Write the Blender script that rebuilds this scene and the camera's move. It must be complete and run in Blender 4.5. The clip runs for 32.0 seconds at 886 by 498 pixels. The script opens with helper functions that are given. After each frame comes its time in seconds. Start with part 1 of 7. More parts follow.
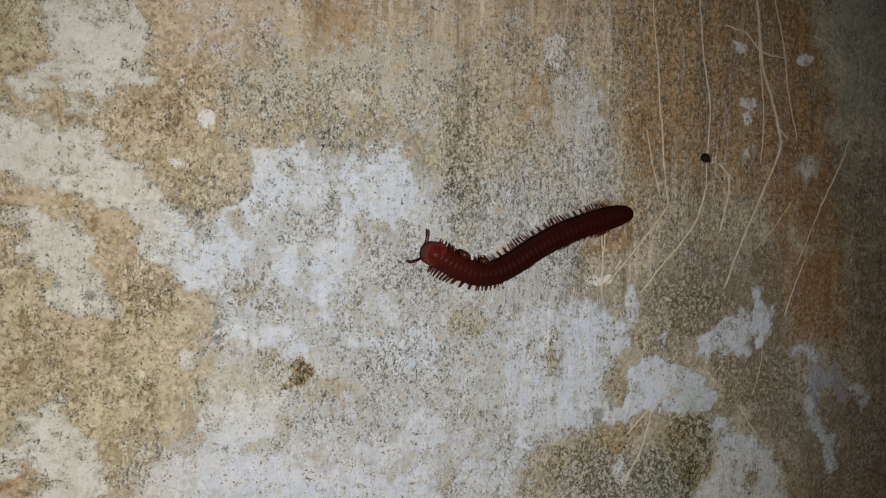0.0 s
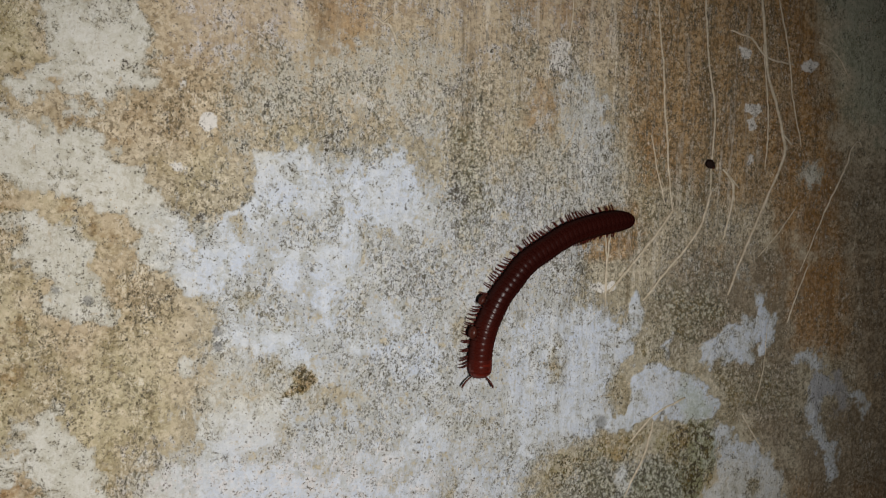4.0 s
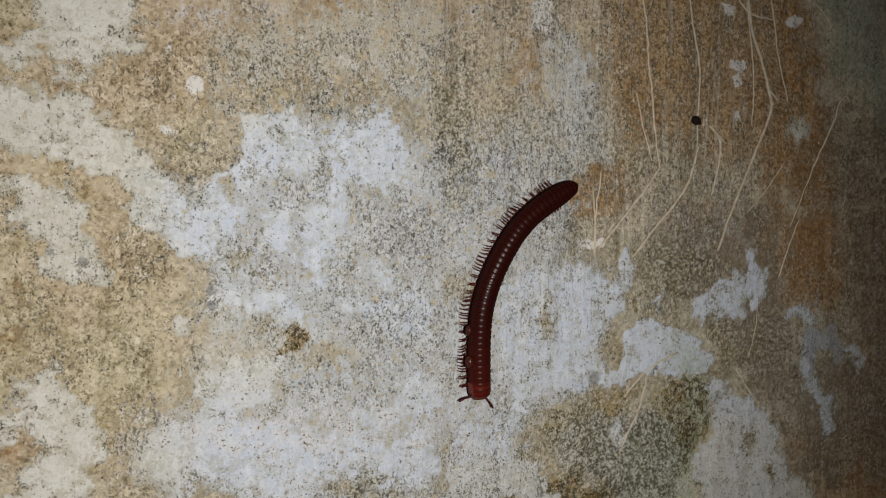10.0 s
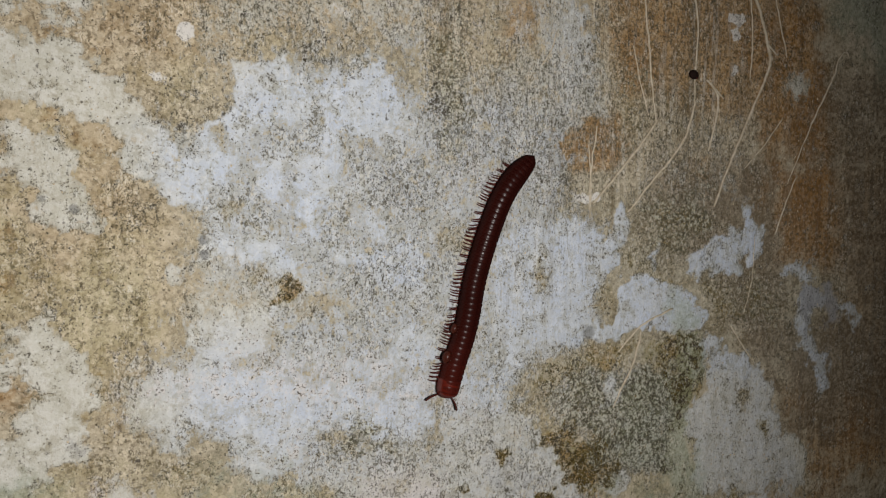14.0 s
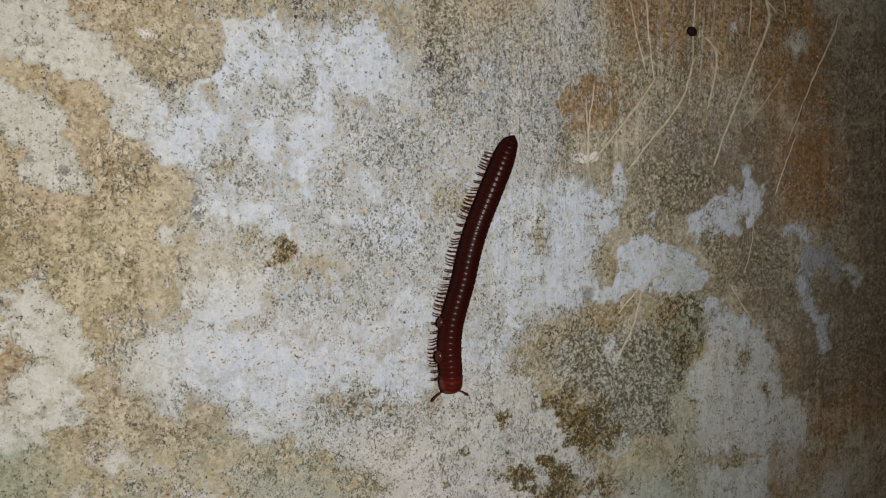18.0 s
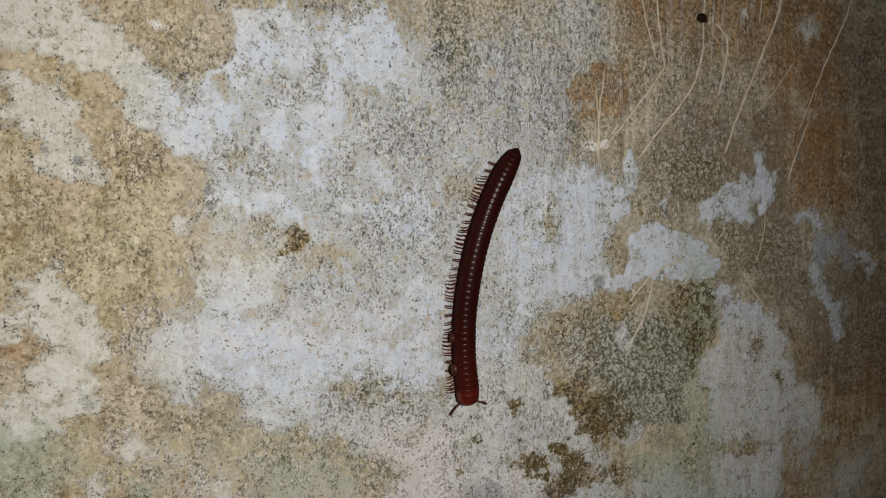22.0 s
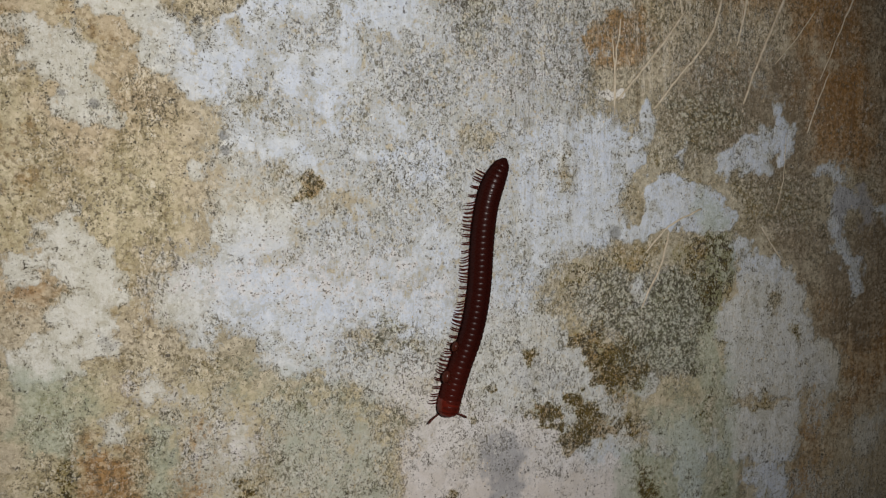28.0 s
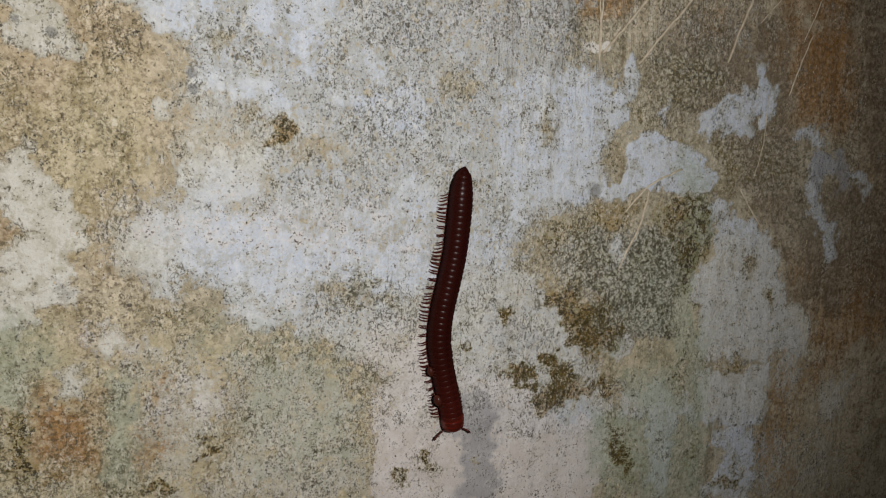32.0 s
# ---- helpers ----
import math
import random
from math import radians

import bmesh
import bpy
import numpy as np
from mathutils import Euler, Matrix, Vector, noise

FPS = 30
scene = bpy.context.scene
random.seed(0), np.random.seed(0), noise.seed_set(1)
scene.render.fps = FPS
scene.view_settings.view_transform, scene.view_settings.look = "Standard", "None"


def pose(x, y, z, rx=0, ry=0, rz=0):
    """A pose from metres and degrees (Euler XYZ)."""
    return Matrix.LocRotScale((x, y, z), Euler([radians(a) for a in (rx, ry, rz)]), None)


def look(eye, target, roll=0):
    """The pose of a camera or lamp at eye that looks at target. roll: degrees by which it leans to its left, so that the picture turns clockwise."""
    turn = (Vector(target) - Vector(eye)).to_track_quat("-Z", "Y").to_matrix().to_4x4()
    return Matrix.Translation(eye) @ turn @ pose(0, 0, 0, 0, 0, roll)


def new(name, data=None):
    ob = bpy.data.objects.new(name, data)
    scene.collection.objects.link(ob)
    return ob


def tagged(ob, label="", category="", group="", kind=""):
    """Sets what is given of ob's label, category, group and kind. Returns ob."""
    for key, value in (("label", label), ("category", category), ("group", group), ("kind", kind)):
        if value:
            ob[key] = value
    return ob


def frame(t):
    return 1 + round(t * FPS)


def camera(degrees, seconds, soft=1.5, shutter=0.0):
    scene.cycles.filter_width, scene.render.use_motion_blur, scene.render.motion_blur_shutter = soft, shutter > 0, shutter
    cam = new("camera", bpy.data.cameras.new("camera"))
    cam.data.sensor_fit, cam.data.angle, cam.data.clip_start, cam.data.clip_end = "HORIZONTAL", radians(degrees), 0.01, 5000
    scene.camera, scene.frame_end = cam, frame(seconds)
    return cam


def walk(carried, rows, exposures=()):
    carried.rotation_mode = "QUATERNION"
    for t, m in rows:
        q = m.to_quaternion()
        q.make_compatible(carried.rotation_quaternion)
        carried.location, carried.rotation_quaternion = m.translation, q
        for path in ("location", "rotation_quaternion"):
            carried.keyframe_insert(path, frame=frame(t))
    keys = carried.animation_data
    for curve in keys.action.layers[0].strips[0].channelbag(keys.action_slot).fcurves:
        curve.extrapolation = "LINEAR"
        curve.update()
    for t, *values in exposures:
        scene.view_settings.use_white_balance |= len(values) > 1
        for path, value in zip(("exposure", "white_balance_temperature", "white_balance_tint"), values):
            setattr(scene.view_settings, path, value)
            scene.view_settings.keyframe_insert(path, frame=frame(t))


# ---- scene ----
# A red millipede walks down a weathered lime-washed wall, lit by a small torch held beside the camera.
# Units: metres. The wall's face is the plane y = 0, the camera is at y < 0. Plan points on the wall
# are given in millimetres from the point (0, 0, 1.2).
cam = camera(58.3, 32.0, soft=1.2)
PATH = [
    (0.0, -0.08692, -0.15522, 1.22834, 87.086, -1.190, -23.253),
    (0.5, -0.08731, -0.15533, 1.22971, 87.317, -1.267, -23.286),
    (1.0, -0.08737, -0.15441, 1.22996, 87.478, -1.139, -23.338),
    (1.5, -0.08736, -0.15378, 1.22962, 87.243, -1.176, -23.399),
    (2.0, -0.08769, -0.15413, 1.22916, 87.244, -1.044, -23.140),
    (2.5, -0.08800, -0.15435, 1.22874, 87.177, -1.264, -23.027),
    (3.0, -0.08824, -0.15296, 1.22870, 87.284, -1.134, -23.254),
    (3.5, -0.08850, -0.15204, 1.22977, 87.009, -1.654, -23.858),
    (5.5, -0.08826, -0.15291, 1.22828, 86.942, -1.193, -23.653),
    (6.0, -0.08669, -0.15486, 1.22695, 86.680, -1.023, -23.464),
    (6.5, -0.08595, -0.15614, 1.22504, 86.800, -0.658, -23.459),
    (7.0, -0.08625, -0.15668, 1.22387, 86.654, -0.606, -23.212),
    (7.5, -0.08651, -0.15574, 1.22432, 86.407, -0.719, -23.490),
    (8.0, -0.08601, -0.15591, 1.22419, 86.506, -0.585, -23.492),
    (8.5, -0.08564, -0.15638, 1.22405, 86.528, -0.449, -23.382),
    (9.0, -0.08576, -0.15633, 1.22295, 86.609, -0.063, -23.416),
    (9.5, -0.08597, -0.15663, 1.22216, 86.729, 0.005, -23.271),
    (10.0, -0.08551, -0.15683, 1.22211, 86.651, 0.150, -23.241),
    (10.5, -0.08479, -0.15777, 1.22189, 86.600, 0.103, -23.137),
    (11.0, -0.08486, -0.15704, 1.22190, 86.423, 0.086, -23.186),
    (11.5, -0.08488, -0.15769, 1.22141, 86.329, 0.058, -23.026),
    (12.0, -0.08462, -0.15854, 1.21910, 86.321, 0.401, -22.746),
    (12.5, -0.08411, -0.15871, 1.21986, 85.914, 0.233, -22.808),
    (13.0, -0.08394, -0.15753, 1.21940, 85.417, -0.000, -23.128),
    (13.5, -0.08351, -0.15746, 1.21853, 85.139, 0.031, -23.249),
    (14.0, -0.08403, -0.15724, 1.21726, 84.831, 0.046, -23.148),
    (14.5, -0.08405, -0.15745, 1.21664, 84.623, 0.052, -23.092),
    (16.5, -0.08325, -0.15672, 1.21291, 83.899, 0.636, -23.140),
    (17.0, -0.08328, -0.15727, 1.21265, 83.796, 0.762, -22.950),
    (17.5, -0.08295, -0.15657, 1.21264, 83.748, 0.741, -23.121),
    (18.0, -0.08295, -0.15605, 1.21184, 83.761, 0.896, -23.266),
    (18.5, -0.08255, -0.15682, 1.21110, 83.710, 0.987, -23.036),
    (19.0, -0.08319, -0.15725, 1.20992, 83.816, 1.129, -22.883),
    (19.5, -0.08298, -0.15702, 1.21045, 83.652, 1.075, -22.863),
    (20.0, -0.08249, -0.15682, 1.21043, 83.642, 1.144, -22.883),
    (20.5, -0.08259, -0.15631, 1.21044, 83.677, 1.186, -22.946),
    (21.0, -0.08293, -0.15677, 1.21024, 83.541, 1.171, -22.732),
    (21.5, -0.08346, -0.15738, 1.20982, 83.633, 1.254, -22.487),
    (22.0, -0.08313, -0.15687, 1.21028, 83.489, 1.425, -22.453),
    (22.5, -0.08308, -0.15632, 1.21049, 83.369, 1.423, -22.524),
    (23.0, -0.08287, -0.15633, 1.20961, 83.342, 1.601, -22.409),
    (23.5, -0.08309, -0.15742, 1.20821, 83.477, 1.825, -22.033),
    (24.0, -0.08320, -0.15787, 1.20858, 83.193, 1.791, -21.788),
    (24.5, -0.08293, -0.15697, 1.20847, 83.238, 2.024, -21.976),
    (25.0, -0.08277, -0.15695, 1.20755, 83.398, 2.160, -21.891),
    (25.5, -0.08288, -0.15721, 1.20716, 83.307, 2.292, -21.652),
    (27.5, -0.08255, -0.15686, 1.20498, 82.293, 1.863, -21.638),
    (28.0, -0.08288, -0.15786, 1.20363, 82.047, 1.629, -21.158),
    (28.5, -0.08339, -0.15636, 1.20423, 81.632, 0.935, -21.421),
    (29.0, -0.08378, -0.15337, 1.20210, 81.035, 0.468, -22.240),
    (29.5, -0.08418, -0.15157, 1.20258, 80.545, 0.069, -22.842),
    (30.0, -0.08451, -0.15078, 1.20242, 80.402, -0.269, -23.466),
    (30.5, -0.08493, -0.15202, 1.20236, 80.609, -0.148, -23.611),
    (31.0, -0.08543, -0.15122, 1.20211, 80.287, -0.328, -23.806),
    (31.5, -0.08504, -0.15068, 1.20129, 79.828, -0.416, -23.897),
    (32.0, -0.08431, -0.15139, 1.19981, 79.693, -0.119, -23.841),
]
walk(cam, [(t, pose(x, y, z, rx, ry, rz)) for t, x, y, z, rx, ry, rz in PATH])

# ---- light ----
night = bpy.data.worlds.new("night")
scene.world = night
night.use_nodes = True
night.node_tree.nodes["Background"].inputs["Color"].default_value = (1.0, 0.97, 0.93, 1)
night.node_tree.nodes["Background"].inputs["Strength"].default_value = 0.028
torch_data = bpy.data.lights.new("torch", "SPOT")
torch_data.spot_size, torch_data.spot_blend = radians(103), 1.0
torch_data.shadow_soft_size, torch_data.energy = 0.003, 1.36
torch_data.color = (1.0, 0.957, 0.924)
torch = new("torch", torch_data)
torch.matrix_world = look((-0.066, -0.187, 1.214), (-0.045, 0.0, 1.190))
scene.view_settings.exposure = 0.0


# ---- node helpers ----
def material(name):
    m = bpy.data.materials.new(name)
    m.use_nodes = True
    return m, m.node_tree, m.node_tree.nodes["Principled BSDF"]


def node(tree, kind, **inputs):
    n = tree.nodes.new(kind)
    for key, value in inputs.items():
        socket = n.inputs[key]
        if isinstance(value, bpy.types.NodeSocket):
            tree.links.new(value, socket)
        else:
            socket.default_value = value
    return n


def calc(tree, op, a, b=0.0, c=0.0, clamp=False):
    n = tree.nodes.new("ShaderNodeMath")
    n.operation, n.use_clamp = op, clamp
    for socket, value in zip(n.inputs, (a, b, c)):
        if isinstance(value, bpy.types.NodeSocket):
            tree.links.new(value, socket)
        else:
            socket.default_value = value
    return n.outputs[0]


def ramp(tree, value, low, high, to_low=0.0, to_high=1.0):
    n = tree.nodes.new("ShaderNodeMapRange")
    n.interpolation_type = "SMOOTHSTEP"
    for socket, v in zip(n.inputs, (value, low, high, to_low, to_high)):
        if isinstance(v, bpy.types.NodeSocket):
            tree.links.new(v, socket)
        else:
            socket.default_value = v
    return n.outputs[0]


def blend(tree, fac, a, b, mode="MIX"):
    n = tree.nodes.new("ShaderNodeMix")
    n.data_type, n.blend_type = "RGBA", mode
    for socket, value in ((n.inputs[0], fac), (n.inputs[6], a), (n.inputs[7], b)):
        if isinstance(value, bpy.types.NodeSocket):
            tree.links.new(value, socket)
        elif isinstance(value, tuple):
            socket.default_value = (*value, 1)
        else:
            socket.default_value = value
    return n.outputs[2]


def grain(tree, vector, scale, detail=4.0, rough=0.6, stretch=None, distort=0.0, shift=0.0):
    if stretch or shift:
        m = node(tree, "ShaderNodeMapping", Vector=vector)
        m.inputs["Scale"].default_value = stretch or (1, 1, 1)
        m.inputs["Location"].default_value = (shift, shift * 0.7, shift * 1.3)
        vector = m.outputs[0]
    n = node(tree, "ShaderNodeTexNoise", Vector=vector, Scale=scale, Detail=detail, Roughness=rough, Distortion=distort)
    return n.outputs["Fac"]


def field(tree, name):
    n = tree.nodes.new("ShaderNodeAttribute")
    n.attribute_name = name
    return n.outputs["Fac"]


# ---- materials ----
def wall_material():
    m, t, bsdf = material("weathered lime wash")
    v = node(t, "ShaderNodeTexCoord").outputs["Object"]

    def spread(*args, **kw):
        """Noise stretched to fill 0 to 1."""
        return calc(t, "MULTIPLY_ADD", calc(t, "SUBTRACT", grain(t, v, *args, **kw), 0.5), 2.4, 0.5)

    def off(n, amount):
        return calc(t, "MULTIPLY", calc(t, "SUBTRACT", n, 0.5), amount)

    def mul(*terms):
        out = terms[0]
        for term in terms[1:]:
            out = calc(t, "MULTIPLY", out, term)
        return out

    def total(*terms):
        out = terms[0]
        for term in terms[1:]:
            out = calc(t, "ADD", out, term)
        return out

    def cells(scale, jitter, bend):
        """Random value of each small grain, its outline bent by noise."""
        bent = blend(t, jitter, v, node(t, "ShaderNodeTexNoise", Vector=v, Scale=bend).outputs["Color"], "ADD")
        return node(t, "ShaderNodeSeparateColor", Color=node(t, "ShaderNodeTexVoronoi", Vector=bent, Scale=scale).outputs["Color"]).outputs[0]

    big = spread(45, 3, 0.55)
    mid = spread(190, 4, 0.6, shift=3.1)
    blot = spread(420, 4, 0.62, distort=0.6, shift=6.1)
    small = spread(900, 3, 0.65, shift=7.7)
    fine = spread(2100, 3, 0.7, shift=1.9)
    streak = spread(520, 4, 0.62, stretch=(1, 1, 0.07), shift=5.2)
    hairs = spread(1700, 3, 0.65, stretch=(1, 1, 0.09), shift=2.4)
    dashes = spread(1300, 3, 0.62, stretch=(1, 1, 0.3), shift=9.3)
    brush = spread(700, 3, 0.62, stretch=(1, 1, 0.10), shift=19.0)
    flake = cells(1150.0, 0.0012, 1500.0)
    tiny = cells(2300.0, 0.0005, 2600.0)
    pale_at, grit_at, moss_at = field(t, "pale"), field(t, "grit"), field(t, "moss")
    ragged = total(off(mid, 0.30), off(blot, 0.52), off(small, 0.46), off(fine, 0.28), off(dashes, 0.36))
    cloud = total(mid, off(big, 0.6))
    vein = ramp(t, total(streak, off(small, 0.5)), 0.1, 0.9)

    def mask(name, rough=1.0, sharp=0.08, amount=0.5, base=0.0):
        """A field's ragged outline: grain eats into it."""
        return ramp(t, total(field(t, name), mul(ragged, rough)), amount - sharp - base, amount + sharp - base)

    def wash(name, low, high, most, rough=0.5):
        return ramp(t, total(field(t, name), off(mid, rough), off(small, rough * 0.5)), low, high, 0, most)

    # bare, dirt-stained plaster
    col = blend(t, ramp(t, cloud, 0.1, 0.9), (0.47, 0.41, 0.30), (0.36, 0.305, 0.20))
    col = blend(t, wash("ochre", 0.15, 0.85, 0.95, 0.4), col, blend(t, ramp(t, cloud, 0.1, 0.9), (0.51, 0.415, 0.28), (0.38, 0.29, 0.17)))
    col = blend(t, wash("film", 0.12, 0.75, 0.9), col, blend(t, ramp(t, total(cloud, off(blot, 0.5)), 0.1, 0.9), (0.49, 0.437, 0.285), (0.34, 0.292, 0.155)))
    col = blend(t, wash("brown", 0.12, 0.85, 0.95), col, blend(t, vein, (0.45, 0.29, 0.135), (0.235, 0.142, 0.058)))
    # dark dirt, with the light's falloff towards the right painted into it
    col = blend(t, wash("soil_falloff", 0.15, 0.8, 0.9), col, blend(t, vein, (0.225, 0.172, 0.112), (0.118, 0.086, 0.054)))
    col = blend(t, wash("rust", 0.12, 0.75, 0.9), col, blend(t, vein, (0.35, 0.185, 0.058), (0.205, 0.098, 0.027)))
    # pinkish tone, in part the light's warmer tint off centre, painted in
    flush = wash("pink", 0.05, 0.5, 0.6, 0.3)
    col = blend(t, flush, col, blend(t, ramp(t, cloud, 0.1, 0.9), (0.60, 0.50, 0.41), (0.46, 0.36, 0.27)))
    # bluer wash, with the cold tint of the beam's middle painted in
    cool = wash("cool", 0.1, 0.9, 1.0, 0.3)
    col = blend(t, mul(cool, ramp(t, total(field(t, "brown"), field(t, "rust"), mul(field(t, "soil_falloff"), 0.6)), 0.2, 0.9, 0.8, 0.1)), col, blend(t, ramp(t, total(cloud, off(blot, 0.6), off(small, 0.4)), 0.1, 0.9), (0.40, 0.375, 0.29), (0.235, 0.21, 0.135)))
    # an ochre rim where water has crept along the edge of the wash
    rim = mul(ramp(t, total(pale_at, off(mid, 0.3)), 0.02, 0.3), ramp(t, field(t, "soil_falloff"), 0.5, 0.1))
    col = blend(t, mul(rim, 0.25), col, blend(t, ramp(t, total(blot, off(small, 0.5)), 0.2, 0.8), (0.34, 0.275, 0.155), (0.225, 0.178, 0.09)))
    # raised cream grains with dark gaps between them, thick in some places and thin in others
    rough_at = ramp(t, total(spread(85, 3, 0.6, shift=13.0), off(mid, 0.6), mul(grit_at, 0.8)), 0.15, 1.0, 0.26, 1.0)
    stained = ramp(t, total(field(t, "brown"), field(t, "soil_falloff"), field(t, "rust")), 0.2, 1.0, 0.5, 0.30)
    cream = blend(t, stained, col, (0.86, 0.76, 0.57))
    dark = blend(t, 0.72, col, (0.075, 0.054, 0.026))
    col = blend(t, ramp(t, total(blot, off(flake, 0.4)), 0.45, 1.0, 0, 0.6), col, cream)
    col = blend(t, mul(rough_at, ramp(t, total(flake, off(small, 0.5)), 0.70, 0.86, 0, 0.8)), col, cream)
    col = blend(t, mul(rough_at, ramp(t, total(small, off(blot, -0.5), off(fine, 0.5), off(dashes, 0.3)), 0.60, 0.92, 0, 1.0)), col, dark)
    col = blend(t, mul(rough_at, ramp(t, total(tiny, off(blot, 0.3)), 0.84, 0.94, 0, 0.8)), col, dark)
    sand = cells(1500.0, 0.0009, 1700.0)
    col = blend(t, ramp(t, total(sand, off(small, 0.6), off(mid, 0.3)), 0.74, 0.92, 0, 0.42), col, blend(t, 0.62, col, (0.11, 0.078, 0.036)))
    col = blend(t, ramp(t, total(sand, off(small, 0.4)), 0.24, 0.06, 0, 0.4), col, cream)
    # trowel lines, runs of water and dark hairlines
    lined = mul(ramp(t, total(field(t, "brown"), field(t, "comb"), off(cloud, 0.8)), -0.1, 0.6, 0.2, 1.0), ramp(t, field(t, "soil_falloff"), 0.15, 0.6, 1.0, 0.4))
    runs = spread(260, 3, 0.6, stretch=(1, 1, 0.045), shift=15.0)
    col = blend(t, mul(lined, ramp(t, total(runs, off(small, 0.4)), 0.52, 0.9, 0, 0.75)), col, blend(t, 0.5, col, (0.13, 0.085, 0.04)))
    col = blend(t, mul(lined, ramp(t, total(runs, off(small, 0.6)), 0.42, 0.1, 0, 0.28)), col, cream)
    col = blend(t, mul(lined, ramp(t, total(streak, off(hairs, 0.4)), 0.55, 0.95, 0, 0.6)), col, cream)
    col = blend(t, mul(lined, ramp(t, total(hairs, off(fine, 0.5)), 0.68, 0.98, 0, 0.75)), col, dark)
    # lime wash left in patches: a thin grey film, then the thick coat with a broken edge
    worn = mul(ramp(t, total(pale_at, off(mid, 0.3)), 0.85, 0.50), ramp(t, total(pale_at, off(blot, 0.2)), 0.15, 0.45))
    thin = ramp(t, total(pale_at, mul(ragged, 0.7), off(mid, 0.3)), 0.15, 0.62, 0, 0.78)
    col = blend(t, thin, col, blend(t, ramp(t, total(blot, off(small, 0.7)), 0.1, 0.9), blend(t, cool, (0.56, 0.52, 0.43), (0.51, 0.515, 0.48)), blend(t, cool, (0.40, 0.35, 0.255), (0.38, 0.365, 0.30))))
    pale = ramp(t, total(pale_at, mul(ragged, 0.85)), 0.26, 0.72)
    puff = ramp(t, total(mid, off(big, 0.5), off(blot, 0.4)), 0.1, 0.9)
    tint = blend(t, cool, blend(t, puff, (0.66, 0.655, 0.59), (0.52, 0.515, 0.43)), blend(t, puff, (0.555, 0.622, 0.735), (0.535, 0.582, 0.63)))
    tint = blend(t, ramp(t, total(mid, off(small, 0.4)), 0.55, 1.0, 0, 0.55), tint, blend(t, cool, (0.72, 0.72, 0.67), (0.70, 0.745, 0.81)))
    tint = blend(t, ramp(t, total(blot, off(small, 0.5), off(mid, 0.6)), 0.60, 1.0, 0, 0.55), tint, blend(t, cool, (0.43, 0.415, 0.34), (0.43, 0.44, 0.41)))
    tint = blend(t, mul(worn, ramp(t, total(dashes, off(fine, 0.4)), 0.55, 1.0, 0, 0.7)), tint, (0.34, 0.335, 0.27))
    tint = blend(t, mul(ramp(t, total(brush, off(fine, 0.3)), 0.5, 1.0), calc(t, "MULTIPLY_ADD", cool, 0.35, 0.15)), tint, blend(t, cool, (0.74, 0.73, 0.68), (0.72, 0.76, 0.81)))
    tint = blend(t, mul(ramp(t, total(brush, off(small, 0.4)), 0.36, 0.0), calc(t, "MULTIPLY_ADD", cool, 0.25, 0.1)), tint, (0.42, 0.42, 0.385))
    tint = blend(t, ramp(t, total(blot, off(small, 0.9), off(fine, 0.5)), 0.5, 1.05, 0, 0.6), tint, blend(t, cool, (0.43, 0.40, 0.31), (0.42, 0.425, 0.39)))
    tint = blend(t, mul(ramp(t, total(small, off(tiny, 0.4)), 0.5, 0.05), 0.35), tint, (0.80, 0.81, 0.79))
    col = blend(t, mul(pale, ramp(t, total(mid, off(small, 0.6)), 0.0, 0.7, 0.97, 0.82)), col, tint)
    # a second, flaking coat: small crisp islands, some lighter, some greyed
    coat = total(spread(360, 4, 0.66, distort=0.9, shift=31.0), off(small, 0.3), off(dashes, 0.25))
    col = blend(t, mul(thin, ramp(t, coat, 0.58, 0.66, 0, 0.38)), col, blend(t, cool, (0.74, 0.73, 0.68), (0.71, 0.755, 0.81)))
    col = blend(t, mul(thin, ramp(t, total(spread(300, 4, 0.68, distort=0.8, shift=37.0), off(fine, 0.3), mul(worn, 0.1)), 0.62, 0.74, 0, 0.5)), col, blend(t, cool, (0.37, 0.34, 0.25), (0.355, 0.35, 0.28)))
    # trowel combing goes on over the thin wash
    combed = ramp(t, total(field(t, "comb"), off(mid, 0.7), off(blot, 0.3)), 0.2, 0.9)
    col = blend(t, mul(combed, ramp(t, total(streak, off(hairs, 0.5)), 0.58, 0.92, 0, 0.55)), col, blend(t, 0.5, col, (0.85, 0.83, 0.76)))
    col = blend(t, mul(combed, ramp(t, total(hairs, off(fine, 0.6), off(dashes, 0.4)), 0.60, 0.90, 0, 0.75)), col, blend(t, 0.75, col, (0.10, 0.08, 0.045)))
    col = blend(t, mul(combed, ramp(t, total(runs, off(dashes, 0.6)), 0.60, 0.95, 0, 0.55)), col, blend(t, 0.6, col, (0.16, 0.125, 0.065)))
    # the same pink over the wash, painted light tint included
    pink = mask("pink", 0.8, 0.2, base=0.08)
    col = blend(t, mul(pink, 0.8), col, blend(t, ramp(t, total(mid, off(small, 0.5)), 0.1, 0.9), (0.60, 0.565, 0.535), (0.72, 0.69, 0.68)))
    mint = wash("mint", 0.15, 0.75, 0.6)
    col = blend(t, mint, col, blend(t, ramp(t, total(small, off(mid, 0.5)), 0.1, 0.9), (0.45, 0.51, 0.42), (0.30, 0.345, 0.25)))
    slate = mask("slate", 0.4, 0.25, base=0.06)
    col = blend(t, mul(slate, 0.8), col, blend(t, mid, (0.25, 0.25, 0.265), (0.38, 0.385, 0.395)))
    white = mask("white", 0.6, 0.12, base=0.06)
    col = blend(t, mul(white, 0.92), col, (0.72, 0.70, 0.66))
